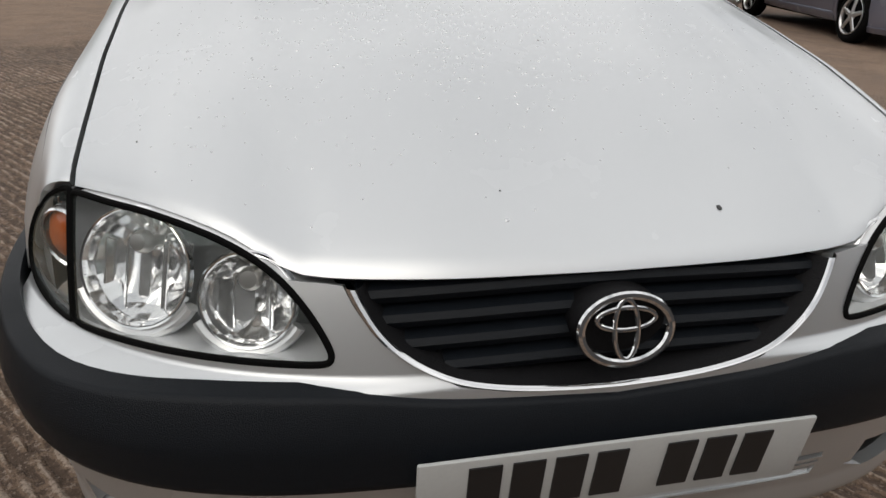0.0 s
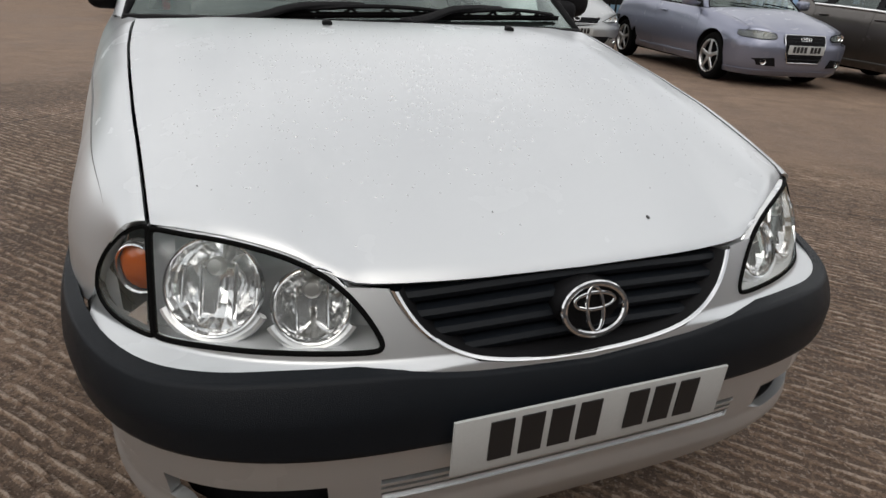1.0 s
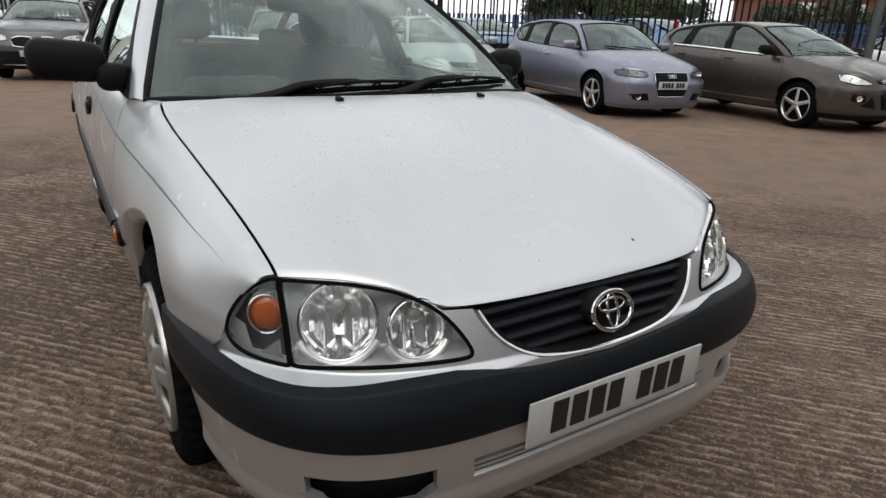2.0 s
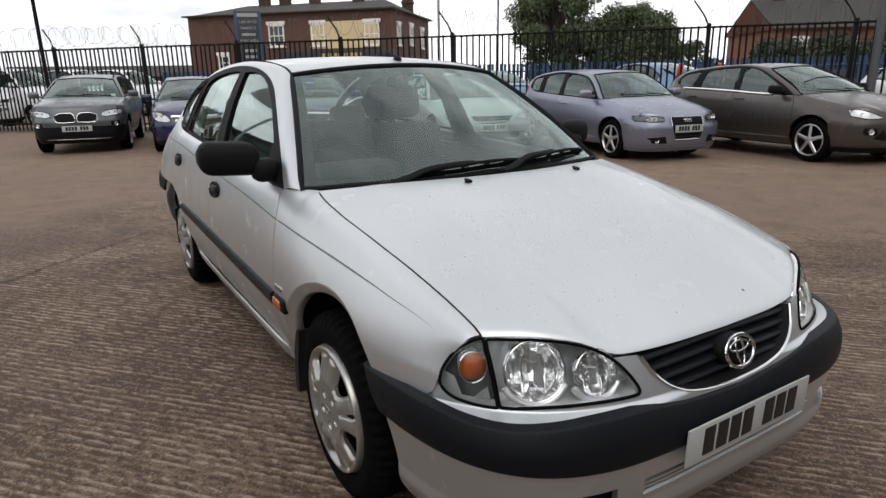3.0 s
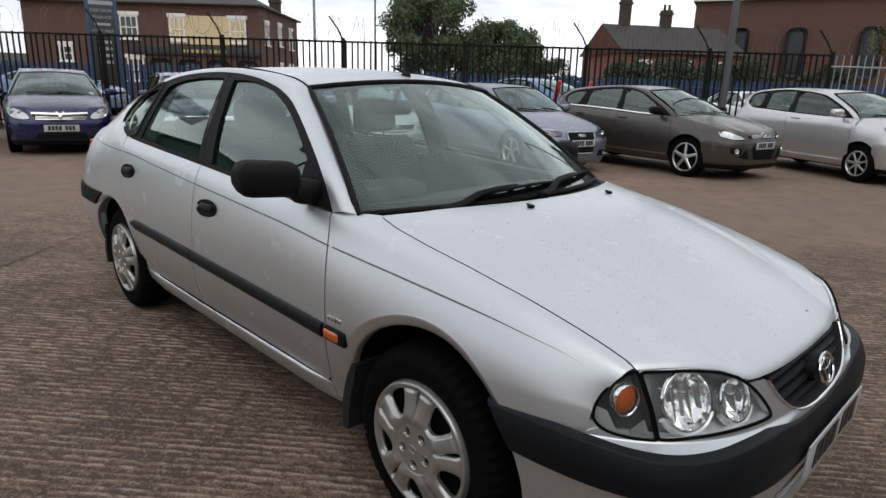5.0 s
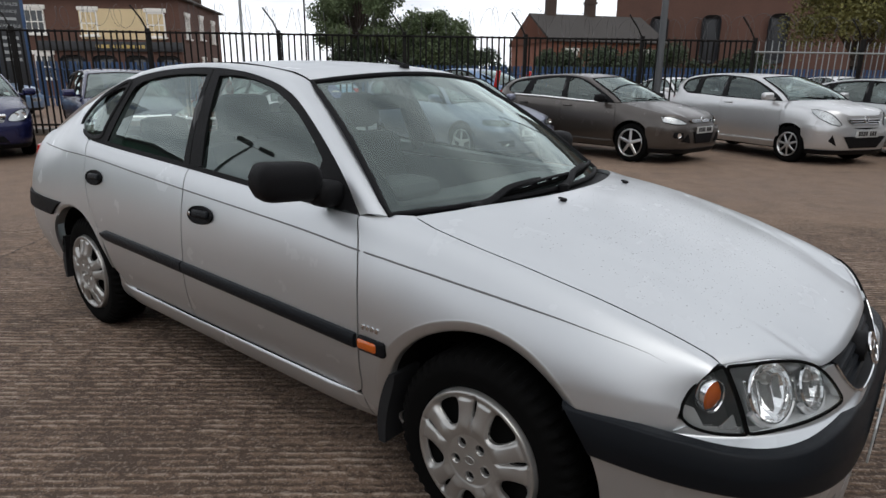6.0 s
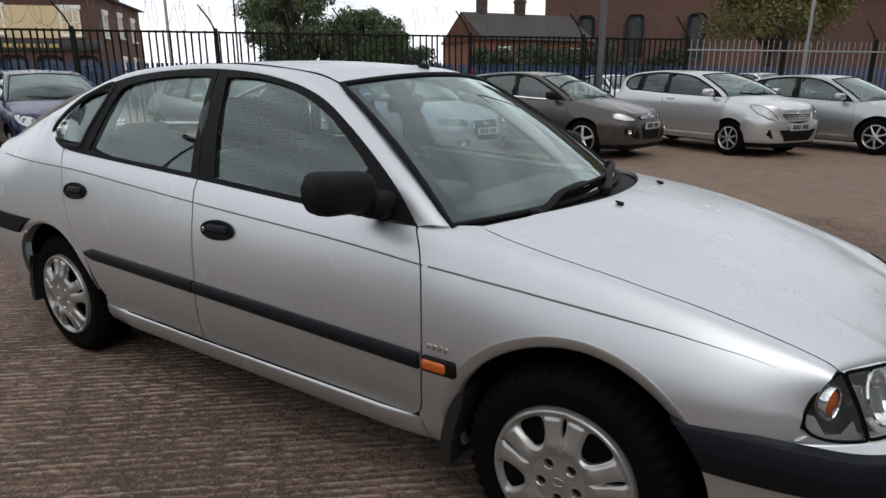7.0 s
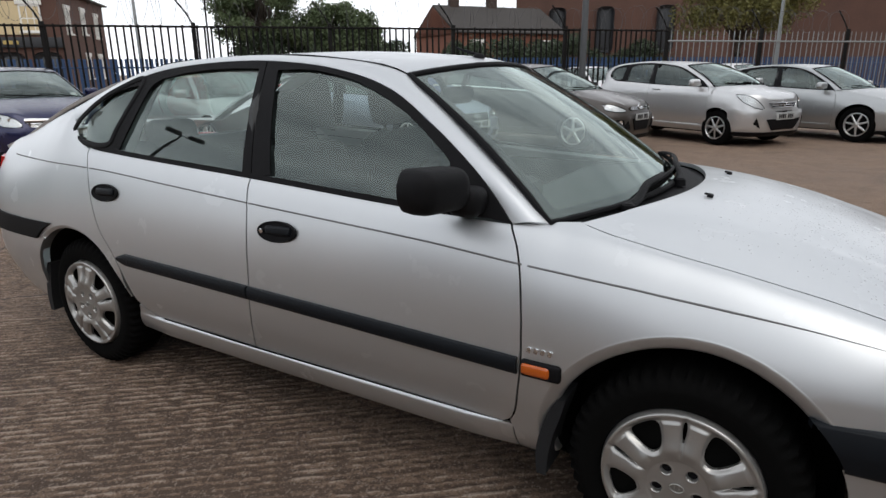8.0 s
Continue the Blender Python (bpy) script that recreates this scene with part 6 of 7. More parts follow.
    px = Vector(W((0, front_y(0, plate_z), plate_z)))
    plate(car, Matrix.Translation(px + Vector((0, -0.034, 0))), chars)
    if strip_color:
        part("bumper_blade", tube([W(FB(0.02)(x, 0.235)) for x in np.linspace(-0.6, 0.6, 15)], 0.018, 6, flat=0.6), strip_color, bump)
    yf, yr = W((0, AXLE_F, 0))[1], W((0, AXLE_R, 0))[1]
    for sg in (-1, 1):
        for y in (yf, yr):
            wheel(car, sg * track * wide * 1.005, y, r, sg, r, 0.2, rim, spokes, wheel_metal or ALLOY, tread=False)
        # mirrors, handles, waist line
        p = W((0.885, 1.53, 1.03))
        dm = part("door_mirror", join(box(0.20, 0.13, 0.13, 0.045, pose(sg * (p[0] + 0.01), p[1], p[2] - 0.01, 0, 0, sg * 12), 3), box(0.10, 0.05, 0.04, 0.01, pose(sg * (p[0] - 0.12), p[1], p[2] - 0.05))), mirror or body, car)
        S = side_surface(sg)
        for y, z in ((2.20, 0.84), (3.22, 0.87))[:2 if doors == 5 else 1]:
            q = W(S(y, q_of(y, z)))
            part("door_handle", box(0.03, 0.19, 0.028, 0.010, pose(q[0] + sg * 0.012, q[1], q[2]), 2), body, car)
        if chrome_waist:
            part("waist_chrome", tube([W((sg * (belt_x(min(y, 3.4)) + 0.012), y, belt_z(min(y, 3.4)) + 0.004)) for y in np.linspace(1.62, 3.42, 24)], 0.020, 6), BRIGHT, car)
    if rails:
        for sg in (-1, 1):
            line = [W((sg * (roof_edge_x(y) + 0.006), y, roof_edge_z(y))) for y in np.linspace(2.0, 3.3, 18)]
            part("roof_rail_bar", tube([(x, y, z + 0.05 * min(1.0, 6 * k / 17, 6 * (17 - k) / 17)) for k, (x, y, z) in enumerate(line)], 0.017, 8), BLACK, car, "black roof rail")
    for pa in (-0.10, 0.58):
        part("wiper", tube([W(tuple(np.array(screen(t, b)) + np.array((0, -0.01, 0.02)))) for t, b in zip(np.linspace(pa + 0.2, pa - 0.55, 8), np.linspace(0.02, 0.11, 8))], 0.009, 6), RUBBER, car)
    part("tax_disc", box(0.08, 0.003, 0.08, 0.0, Matrix.Translation(W(tuple(np.array(screen(0.80, 0.12)) + np.array((0, 0.02, -0.01))))) @ pose(0, 0, 0, -35)), WHITE_PLATE, car)
    car.matrix_basis = m
    return car


BRIGHT = mat("bright_polished_trim", (0.92, 0.92, 0.92), 0.3, 1.0)
ALLOY = mat("bright_alloy", (0.62, 0.62, 0.62), 0.3, 0.85, spots=0.15, spot_scale=12)
GREY_GREEN = paint("dark_grey_green_paint", (0.105, 0.115, 0.122), 0.55, 0.28)
BLUE = paint("deep_blue_paint", (0.010, 0.013, 0.065), 0.35, 0.25)
LILAC = paint("lilac_silver_paint", (0.24, 0.255, 0.33), 0.65, 0.3)
BROWN_GREY = paint("brown_grey_paint", (0.078, 0.067, 0.059), 0.55, 0.3)
PALE_SILVER = paint("pale_silver_paint", (0.64, 0.645, 0.65), 0.72, 0.32)
GREY_SILVER = paint("grey_silver_paint", (0.45, 0.465, 0.47), 0.7, 0.32)
WHITE_PAINT = paint("white_car_paint", (0.78, 0.79, 0.80), 0.0, 0.35)
LIGHT_BLUE = paint("light_blue_paint", (0.22, 0.36, 0.50), 0.5, 0.3)
STEEL_BLUE = paint("steel_blue_paint", (0.16, 0.26, 0.42), 0.5, 0.3)

HATCH_Y = [(0, 0), (0.875, 0.87), (1.29, 1.17), (1.87, 1.95), (2.4, 2.42), (3.1, 3.12), (3.34, 3.55), (3.8, 4.0), (4.5, 4.33)]
LONG_Y = [(0, 0), (0.875, 0.88), (1.29, 1.26), (1.87, 1.95), (2.4, 2.5), (3.34, 3.5), (3.8, 4.1), (4.5, 4.78)]
SUV_Z = [(0.16, 0.20), (0.57, 0.72), (0.72, 0.93), (0.94, 1.07), (1.33, 1.44), (1.43, 1.545)]
HATCH_Z = [(0.16, 0.17), (0.57, 0.62), (0.72, 0.80), (0.94, 0.98), (1.33, 1.37), (1.43, 1.47)]
LOW_Z = [(0.16, 0.15), (0.57, 0.58), (0.72, 0.73), (0.94, 0.94), (1.33, 1.33), (1.43, 1.43)]
L_SLIM = [(0.69, 0.69), (0.60, 0.690), (0.47, 0.665), (0.42, 0.63), (0.46, 0.605), (0.6, 0.60), (0.70, 0.625)]
L_SWEPT = [(0.71, 0.70), (0.62, 0.70), (0.50, 0.655), (0.40, 0.615), (0.46, 0.60), (0.60, 0.60), (0.71, 0.63)]
L_BIG = [(0.745, 0.72), (0.68, 0.725), (0.58, 0.70), (0.48, 0.65), (0.43, 0.60), (0.44, 0.572), (0.52, 0.562), (0.64, 0.575), (0.72, 0.62), (0.75, 0.67)]
L_TRI = [(0.745, 0.735), (0.70, 0.738), (0.60, 0.690), (0.50, 0.622), (0.46, 0.585), (0.50, 0.573), (0.60, 0.590), (0.71, 0.640), (0.745, 0.69)]
L_AUD = [(0.735, 0.685), (0.62, 0.697), (0.50, 0.685), (0.40, 0.672), (0.37, 0.63), (0.40, 0.605), (0.55, 0.60), (0.72, 0.615), (0.745, 0.64)]
L_SUV = [(0.74, 0.645), (0.66, 0.655), (0.52, 0.645), (0.43, 0.62), (0.42, 0.58), (0.50, 0.565), (0.64, 0.585), (0.74, 0.60)]
KIDNEY = [(0.03, 0.50), (0.20, 0.49), (0.32, 0.50), (0.36, 0.55), (0.34, 0.60), (0.24, 0.625), (0.07, 0.62), (0.025, 0.59), (0.015, 0.54)]
TRAP = lambda x0, x1, z0, z1: [(-x0, z0), (x0, z0), (x1, z1), (-x1, z1)]
YAW = -15


def at(x, y, yaw):
    return pose(x, y, 0, 0, 0, yaw)


parked_car(at(-1.05, 13.4, -11), "suv_car", "dark grey-green crossover with twin rounded grilles, parked by the fence", GREY_GREEN, [(0, 0), (0.875, 0.86), (1.29, 1.22), (1.87, 1.88), (2.4, 2.4), (3.1, 3.2), (3.34, 3.7), (3.8, 4.15), (4.5, 4.46)], SUV_Z, 1.06, 0.345, 5, 0.235,
           L_SUV, [KIDNEY, [(-x, z) for x, z in KIDNEY]],
           [TRAP(0.46, 0.52, 0.25, 0.31)], (0.64, 0.455, 0.03), plate_z=0.40, cladding=0.43, grille_bars=0, emblem="", strip_color=CHROME, mirror=GREY_GREEN, rise=0.05, push=0.40, rails=True)
parked_car(at(0.88, 11.9, -12), "hatchback_car", "deep blue hatchback with bright grille bar, parked facing out", BLUE, HATCH_Y, HATCH_Z, 1.03, 0.315, 7, 0.2,
           L_BIG, [TRAP(0.36, 0.40, 0.565, 0.625)], [TRAP(0.40, 0.34, 0.27, 0.36)], plate_z=0.435, grille_bars=2, emblem="", vbar=0.632, bowl=0.052, rise=0.03, push=0.30)
parked_car(at(2.8, 10.25, YAW), "hatchback_car", "deep blue hatchback parked in the angled row", BLUE, HATCH_Y, HATCH_Z, 1.02, 0.31, 7, 0.2,
           L_BIG, [TRAP(0.34, 0.38, 0.565, 0.625)], [TRAP(0.40, 0.34, 0.27, 0.36)], plate_z=0.45, grille_bars=2, emblem="", vbar=0.632, bowl=0.052, rise=0.03, push=0.30)
parked_car(at(5.05, 7.95, -14), "saloon_car", "grey silver saloon with wide chrome barred grille", GREY_SILVER, LONG_Y, LOW_Z, 1.07, 0.33, 7, 0.22,
           L_SWEPT, [TRAP(0.30, 0.37, 0.575, 0.665)], [TRAP(0.45, 0.52, 0.30, 0.40)], (0.60, 0.35, 0.03), plate_z=0.47, grille_bars=3)
parked_car(at(6.87, 5.37, -12), "hatchback_car", "lilac silver three-door hatchback with tall framed grille", LILAC, [(0, 0), (0.875, 0.87), (1.29, 1.25), (1.87, 1.86), (2.4, 2.60), (3.1, 3.16), (3.34, 3.5), (3.8, 3.95), (4.5, 4.21)], LOW_Z, 1.035, 0.315, 5, 0.222,
           L_AUD, [[(-0.22, 0.34), (0.22, 0.34), (0.27, 0.46), (0.285, 0.64), (0.27, 0.67), (-0.27, 0.67), (-0.285, 0.64), (-0.27, 0.46)]], [[(0.36, 0.29), (0.64, 0.30), (0.66, 0.37), (0.40, 0.39)], [(-0.36, 0.29), (-0.64, 0.30), (-0.66, 0.37), (-0.40, 0.39)]], (0.52, 0.335, 0.028), plate_z=0.495, grille_bars=7, emblem="rings", housing=DARK_HOUSING, lip=LILAC, rise=0.025, push=0.28, doors=3)
parked_car(at(8.80, 3.21, -11), "hatchback_car", "brown-grey five-door hatchback with bright waist line, star-spoke wheels", BROWN_GREY, HATCH_Y, HATCH_Z, 1.065, 0.325, 5, 0.235,
           L_SWEPT, [TRAP(0.28, 0.33, 0.625, 0.655)], [TRAP(0.22, 0.30, 0.32, 0.50), [(0.36, 0.33), (0.56, 0.36), (0.44, 0.47)], [(-0.36, 0.33), (-0.56, 0.36), (-0.44, 0.47)]], (0.60, 0.45, 0.03), BLACK, True, plate_z=0.52, grille_bars=1, rise=0.01, push=0.22)
parked_car(at(10.31, 1.09, -31), "hatchback_car", "pale silver small three-door hatchback with tall lamps", PALE_SILVER, [(0, 0), (0.875, 0.80), (1.29, 0.98), (1.87, 1.78), (2.4, 2.46), (3.1, 3.0), (3.34, 3.35), (3.8, 3.75), (4.5, 4.0)], [(0.16, 0.17), (0.57, 0.65), (0.72, 0.89), (0.94, 1.03), (1.33, 1.41), (1.43, 1.50)], 1.02, 0.31, 7, 0.205,
           L_TRI, [TRAP(0.30, 0.36, 0.595, 0.635)], [TRAP(0.30, 0.46, 0.27, 0.44), [(0.54, 0.30), (0.66, 0.36), (0.63, 0.46)], [(-0.54, 0.30), (-0.66, 0.36), (-0.63, 0.46)]], None, plate_z=0.475, grille_bars=1, rise=0.03, push=0.26, doors=3)
parked_car(at(11.94, -1.19, -26), "saloon_car", "grey silver saloon parked at the row's end", GREY_SILVER, LONG_Y, LOW_Z, 1.06, 0.325, 7, 0.215,
           L_SWEPT, [TRAP(0.30, 0.36, 0.58, 0.66)], [TRAP(0.45, 0.52, 0.30, 0.40)], plate_z=0.47, grille_bars=5)


# ---- fence along the yard ----
STEEL_DARK = mat("dark_painted_steel", (0.008, 0.0075, 0.007), 0.7, grain=0.3, scale=60, spots=0.3, spot_scale=3, dark=(0.020, 0.013, 0.010), spec=0.15)
STEEL_GALV = mat("galvanised_steel", (0.27, 0.285, 0.285), 0.45, 0.6, grain=0.2, scale=40, spots=0.3)
STEEL_POST = mat("weathered_post_steel", (0.10, 0.105, 0.11), 0.6, 0.3, grain=0.2, scale=40, spots=0.3)
WIRE = mat("razor_wire", (0.10, 0.10, 0.10), 0.5, 0.6)
LINE_C, FENCE_H = 13.75, 2.33


def on_line(u, off=0.0):
    """A place on the fence: u metres along it from the yard's far corner."""
    o = (LINE_C + off) * 0.70711
    return (-8.0 + u * 0.70711 + (o - (-8.0)) * 0 + off * 0.70711, 2 * LINE_C * 0.70711 + 8.0 - u * 0.70711 + off * 0.70711)


def palisade(fence, u0, u1, h, material, pitch, spike, width, shared):
    """One panel: pales between two rails. shared: the pale's mesh, made once."""
    f = base("panel")
    f.parent = fence
    for i in range(int((u1 - u0) / pitch)):
        x, y = on_line(u0 + pitch * (i + 0.5))
        if not shared:
            o = part("pale", tube([(0, 0, 0.05), (0, 0, h - 0.05), (0, 0, h)], width / 2, 6, taper=lambda t: 1 if t < 0.9 else (0.25 if spike else 1)), material, f)
            shared.append(o.data)
        else:
            o = new("pale", shared[0])
            o.parent = f
        o.matrix_basis = pose(x, y, random.uniform(-0.01, 0.01), random.uniform(-0.4, 0.4), random.uniform(-0.4, 0.4), -45)
    for z in (0.25, h - (0.28 if spike else 0.03)):
        part("rail", tube([(*on_line(u0), z), (*on_line(u1), z)], 0.025, 6), material, f)


yard_fence = tagged(base("fence"), "dark steel bar fence along the yard's edge", "fence")
shared = []
for k in range(11):
    palisade(yard_fence, 1.0 + k * 2.9, 3.9 + k * 2.9, FENCE_H, STEEL_DARK, 0.145, False, 0.044, shared)
pale_fence = tagged(base("palisade_fence"), "pale galvanised palisade fence with pointed pales", "fence")
shared = []
for k in range(3):
    palisade(pale_fence, 32.9 + k * 2.9, 35.8 + k * 2.9, FENCE_H, STEEL_GALV, 0.175, True, 0.027, shared)
for k in range(14):
    x, y = on_line(1.0 + k * 2.9, 0.05)
    p = tagged(base("fence_post", pose(x, y, 0, 0, 0, -45)), "dark steel fence post with leaning arm above", "fence post", "fence posts")
    part("post", box(0.088, 0.088, FENCE_H + 0.06, 0.008, pose(0, 0, FENCE_H / 2 + 0.03)), STEEL_DARK, p)
    part("arm", tube([(0, 0, FENCE_H), (-0.12, 0.05, FENCE_H + 0.25), (-0.34, 0.08, FENCE_H + 0.55)], 0.019, 6), STEEL_DARK, p)
# coiled razor wire
coil = []
random.seed(4)
for i in range(2300):
    u = 1.0 + 37.5 * i / 2300
    a = i * 0.36
    r = 0.27 + 0.05 * math.sin(i * 0.017) + 0.03 * math.sin(i * 0.11)
    x, y = on_line(u + 0.10 * math.sin(a * 0.5), 0.05 + r * math.cos(a))
    coil.append((x, y, FENCE_H + 0.27 + r * math.sin(a) + 0.05 * math.sin(i * 0.013)))
razor = tagged(part("razor_wire", tube(coil, 0.0042, 4), WIRE, None), "loose coils of razor wire along the fence top", "wire")
kerb = tagged(part("kerb", box(42, 0.35, 0.16, 0.02, pose(*on_line(20, 0.28), 0.07, 0, 0, -45)), mat("kerb_concrete", (0.25, 0.23, 0.21), 0.85, grain=0.4, spots=0.4), None), "worn concrete kerb under the fence", "kerb", kind="structure")


# ---- poles ----
def pole(name, label, x, y, h, r, material, head=None):
    p = tagged(base(name, pose(x, y, 0)), label, "pole")
    part("shaft", tube([(0, 0, 0), (0, 0, h * 0.5), (0, 0, h)], r, 12, taper=lambda t: 1 - 0.25 * t), material, p)
    part("foot", lathe([(0, r * 2.2), (0.03, r * 2.2), (0.04, r * 1.2)], 14, "z"), material, p)
    if head == "cctv":
        for a in (-1, 1):
            part("camera_box", box(0.14, 0.34, 0.14, 0.02, pose(a * 0.28, -0.1, h - 0.4, -12, 0, a * 20)), STEEL_GALV, p)
        part("cross_arm", tube([(-0.3, 0, h - 0.35), (0.3, 0, h - 0.35)], 0.03, 8), STEEL_DARK, p)
        part("control_cabinet", box(0.36, 0.25, 0.5, 0.02, pose(0, -0.15, h - 1.0)), STEEL_GALV, p)
    if head == "flood":
        part("cross_arm", tube([(-0.42, 0, h), (0.42, 0, h)], 0.03, 8), STEEL_DARK, p)
        for a in (-1, 1):
            fl = part("floodlight", box(0.50, 0.40, 0.12, 0.02, pose(a * 0.42, -0.12, h + 0.06, 55)), STEEL_DARK, p)
    if head == "lamp":
        part("lantern", box(0.22, 0.6, 0.12, 0.04, pose(0, -0.35, h + 0.02, 6)), STEEL_GALV, p)
    return p


pole("lamp_post", "grey steel lamp post by the fence", 13.18, 5.76, 7.5, 0.085, STEEL_POST, "lamp")
pole("camera_pole", "steel security camera pole with cabinet", -1.4, 20.2, 4.9, 0.06, STEEL_DARK, "cctv")
pole("floodlight_pole", "dark pole with two floodlights", -7.7, 13.8, 6.0, 0.06, STEEL_DARK, "flood")
pole("street_lamp", "tall thin street lamp beyond the fence", 15.0, 25.9, 9.0, 0.07, STEEL_GALV, "lamp")
pole("street_lamp", "tall thin street lamp beyond the fence", 17.5, 24.5, 8.0, 0.045, STEEL_DARK, None)
pole("street_lamp", "tall thin street lamp beyond the fence", 26.0, 2.2, 9.0, 0.07, STEEL_GALV, "lamp")

# ---- beyond the fence: blue railings, buildings, trees ----
BLUE_STEEL = mat("blue_painted_steel", (0.011, 0.044, 0.120), 0.55, grain=0.2, spots=0.3)
BRICK = mat("red_brick", (0.20, 0.078, 0.046), 0.85, grain=0.5, scale=9, spots=0.5, spot_scale=0.6, dark=(0.075, 0.034, 0.024))
DARK_BRICK = mat("dark_brick", (0.10, 0.050, 0.036), 0.85, grain=0.5, scale=9, spots=0.5, spot_scale=0.6, dark=(0.05, 0.028, 0.021))
SLATE = mat("roof_slate", (0.046, 0.040, 0.036), 0.8, grain=0.5, scale=5, spots=0.4, spot_scale=0.5)
CREAM = mat("cream_render", (0.62, 0.50, 0.30), 0.8, grain=0.2, spots=0.3, spot_scale=0.8)
WHITE_WOOD = mat("white_paintwork", (0.75, 0.74, 0.70), 0.5, spots=0.2)
SIGN_BLACK = mat("sign_board", (0.018, 0.02, 0.024), 0.5)
PANE = mat("window_glass_far", (0.03, 0.035, 0.04), 0.08, spots=0.2)
GOLD = mat("gold_letters", (0.45, 0.33, 0.10), 0.5)


def facade_window(parent, m, w, h):
    """A sash window: white frame, glazing bars, lintel and sill, set into the wall."""
    win = base("window", m)
    win.parent = parent
    part("pane", box(w, 0.04, h, 0, pose(0, 0.03, 0)), PANE, win, smooth=False)
    fr = join(box(0.10, 0.10, h, 0, pose(-w / 2, 0, 0)), box(0.10, 0.10, h, 0, pose(w / 2, 0, 0)), box(w, 0.10, 0.10, 0, pose(0, 0, h / 2)), box(w, 0.10, 0.10, 0, pose(0, 0, -h / 2)), box(w, 0.09, 0.07, 0, pose(0, 0, 0)), box(0.05, 0.08, h, 0, pose(-w / 6, 0, 0)), box(0.05, 0.08, h, 0, pose(w / 6, 0, 0)))
    part("window_frame", fr, WHITE_WOOD, win, smooth=False)
    part("window_sill", box(w + 0.3, 0.22, 0.10, 0.01, pose(0, -0.06, -h / 2 - 0.08)), WHITE_WOOD, win)
    part("lintel", box(w + 0.35, 0.12, 0.26, 0.01, pose(0, -0.03, h / 2 + 0.18)), WHITE_WOOD, win)


def house(name, label, m, length, depth, eave, ridge, wall, windows=(), chimneys=(), gable=True, hip=0.0, gutter=None):
    """A pitched-roof building; its front is local y = 0, facing -y."""
    h = tagged(base(name, m), label, "building")
    part("wall", box(length, depth, eave, 0, pose(0, depth / 2, eave / 2)), wall, h, smooth=False)
    bm = bmesh.new()
    L, o = length / 2 + 0.25, 0.35
    a = [bm.verts.new(p) for p in ((-L, -o, eave - 0.05), (L, -o, eave - 0.05), (L, depth + o, eave - 0.05), (-L, depth + o, eave - 0.05), (-L + hip, depth / 2, ridge), (L - hip, depth / 2, ridge))]
    for f in ((0, 1, 5, 4), (2, 3, 4, 5), (1, 2, 5), (3, 0, 4), (0, 3, 2, 1)):
        bm.faces.new([a[i] for i in f])
    part("roof", bm, SLATE, h, smooth=False)
    if gable and not hip:
        for s in (-1, 1):
            bm = bmesh.new()
            bm.faces.new([bm.verts.new(p) for p in ((s * length / 2 + s * 0.27, 0, eave - 0.05), (s * length / 2 + s * 0.27, depth, eave - 0.05), (s * length / 2 + s * 0.27, depth / 2, ridge - 0.15))])
            bmesh.ops.solidify(bm, geom=bm.faces[:], thickness=0.2)
            part("gable", bm, wall, h, smooth=False)
    part("gutter", tube([(-L, -o - 0.04, eave), (L, -o - 0.04, eave)], 0.07, 6), gutter or WHITE_WOOD, h)
    for cx, cy, top in chimneys:
        c = part("chimney", join(box(0.85, 0.6, top - eave + 0.6, 0, pose(cx, cy, (top + eave - 0.6) / 2)), box(1.0, 0.75, 0.18, 0, pose(cx, cy, top - 0.3))), SOOT, h, smooth=False)
        for k in (-0.22, 0.22):
            part("chimney_pot", lathe([(0, 0.12), (0.4, 0.10), (0.42, 0.13), (0.46, 0.13)], 10, "z"), CLAY, c).matrix_basis = pose(cx + k, cy, top)
    for x, z, w, hh in windows:
        facade_window(h, pose(x, -0.03, z), w, hh)
    return h


SOOT = mat("sooty_brick", (0.055, 0.036, 0.028), 0.9, grain=0.5, scale=9, spots=0.5, spot_scale=0.8)
CLAY = mat("clay_pot", (0.07, 0.045, 0.035), 0.8, grain=0.3)
pub_m = pose(14.9, 48.2, 0, 0, 0, -45)
pub = house("public_house", "two-storey dark brick public house with cream panel and black fascia", pub_m, 17.0, 11, 6.45, 7.75, DARK_BRICK,
            [(-0.85, 4.8, 1.2, 1.5), (2.62, 4.75, 1.0, 1.5), (6.95, 4.7, 1.1, 1.5), (-0.6, 1.9, 1.1, 1.5), (-5.6, 2.9, 0.9, 1.0)], [(-4.3, 5, 8.5), (-2.4, 5, 8.4), (0.3, 5, 8.5), (4.15, 5, 8.45), (7.2, 9, 8.1)], hip=2.5, gutter=SLATE)
for k, (v, z) in enumerate(((1.7, 4.65), (5.2, 4.8), (8.6, 4.7), (5.2, 1.8), (8.4, 1.8))):
    facade_window(pub, pose(8.53, v, z, 0, 0, 90), 0.8, 1.4)
part("side_gutter", tube([(8.8, -0.3, 6.45), (8.8, 11.3, 6.45)], 0.07, 6), SLATE, pub)
part("cream_panel", box(5.5, 0.05, 1.95, 0, pose(4.75, -0.03, 4.72)), CREAM, pub)
part("fascia_board", box(9.4, 0.25, 0.62, 0.02, pose(3.9, -0.12, 3.28)), SIGN_BLACK, pub)
for k in range(10):
    part("fascia_letter_bar", box(0.20, 0.02, 0.22, 0, pose(3.05 + 0.33 * k, -0.26, 3.27)), GOLD, pub, smooth=False)
for k in range(4):
    part("arched_opening", box(1.5, 0.08, 1.9, 0.4, pose(1.3 + 2.1 * k, -0.03, 1.75), 4), PANE, pub)
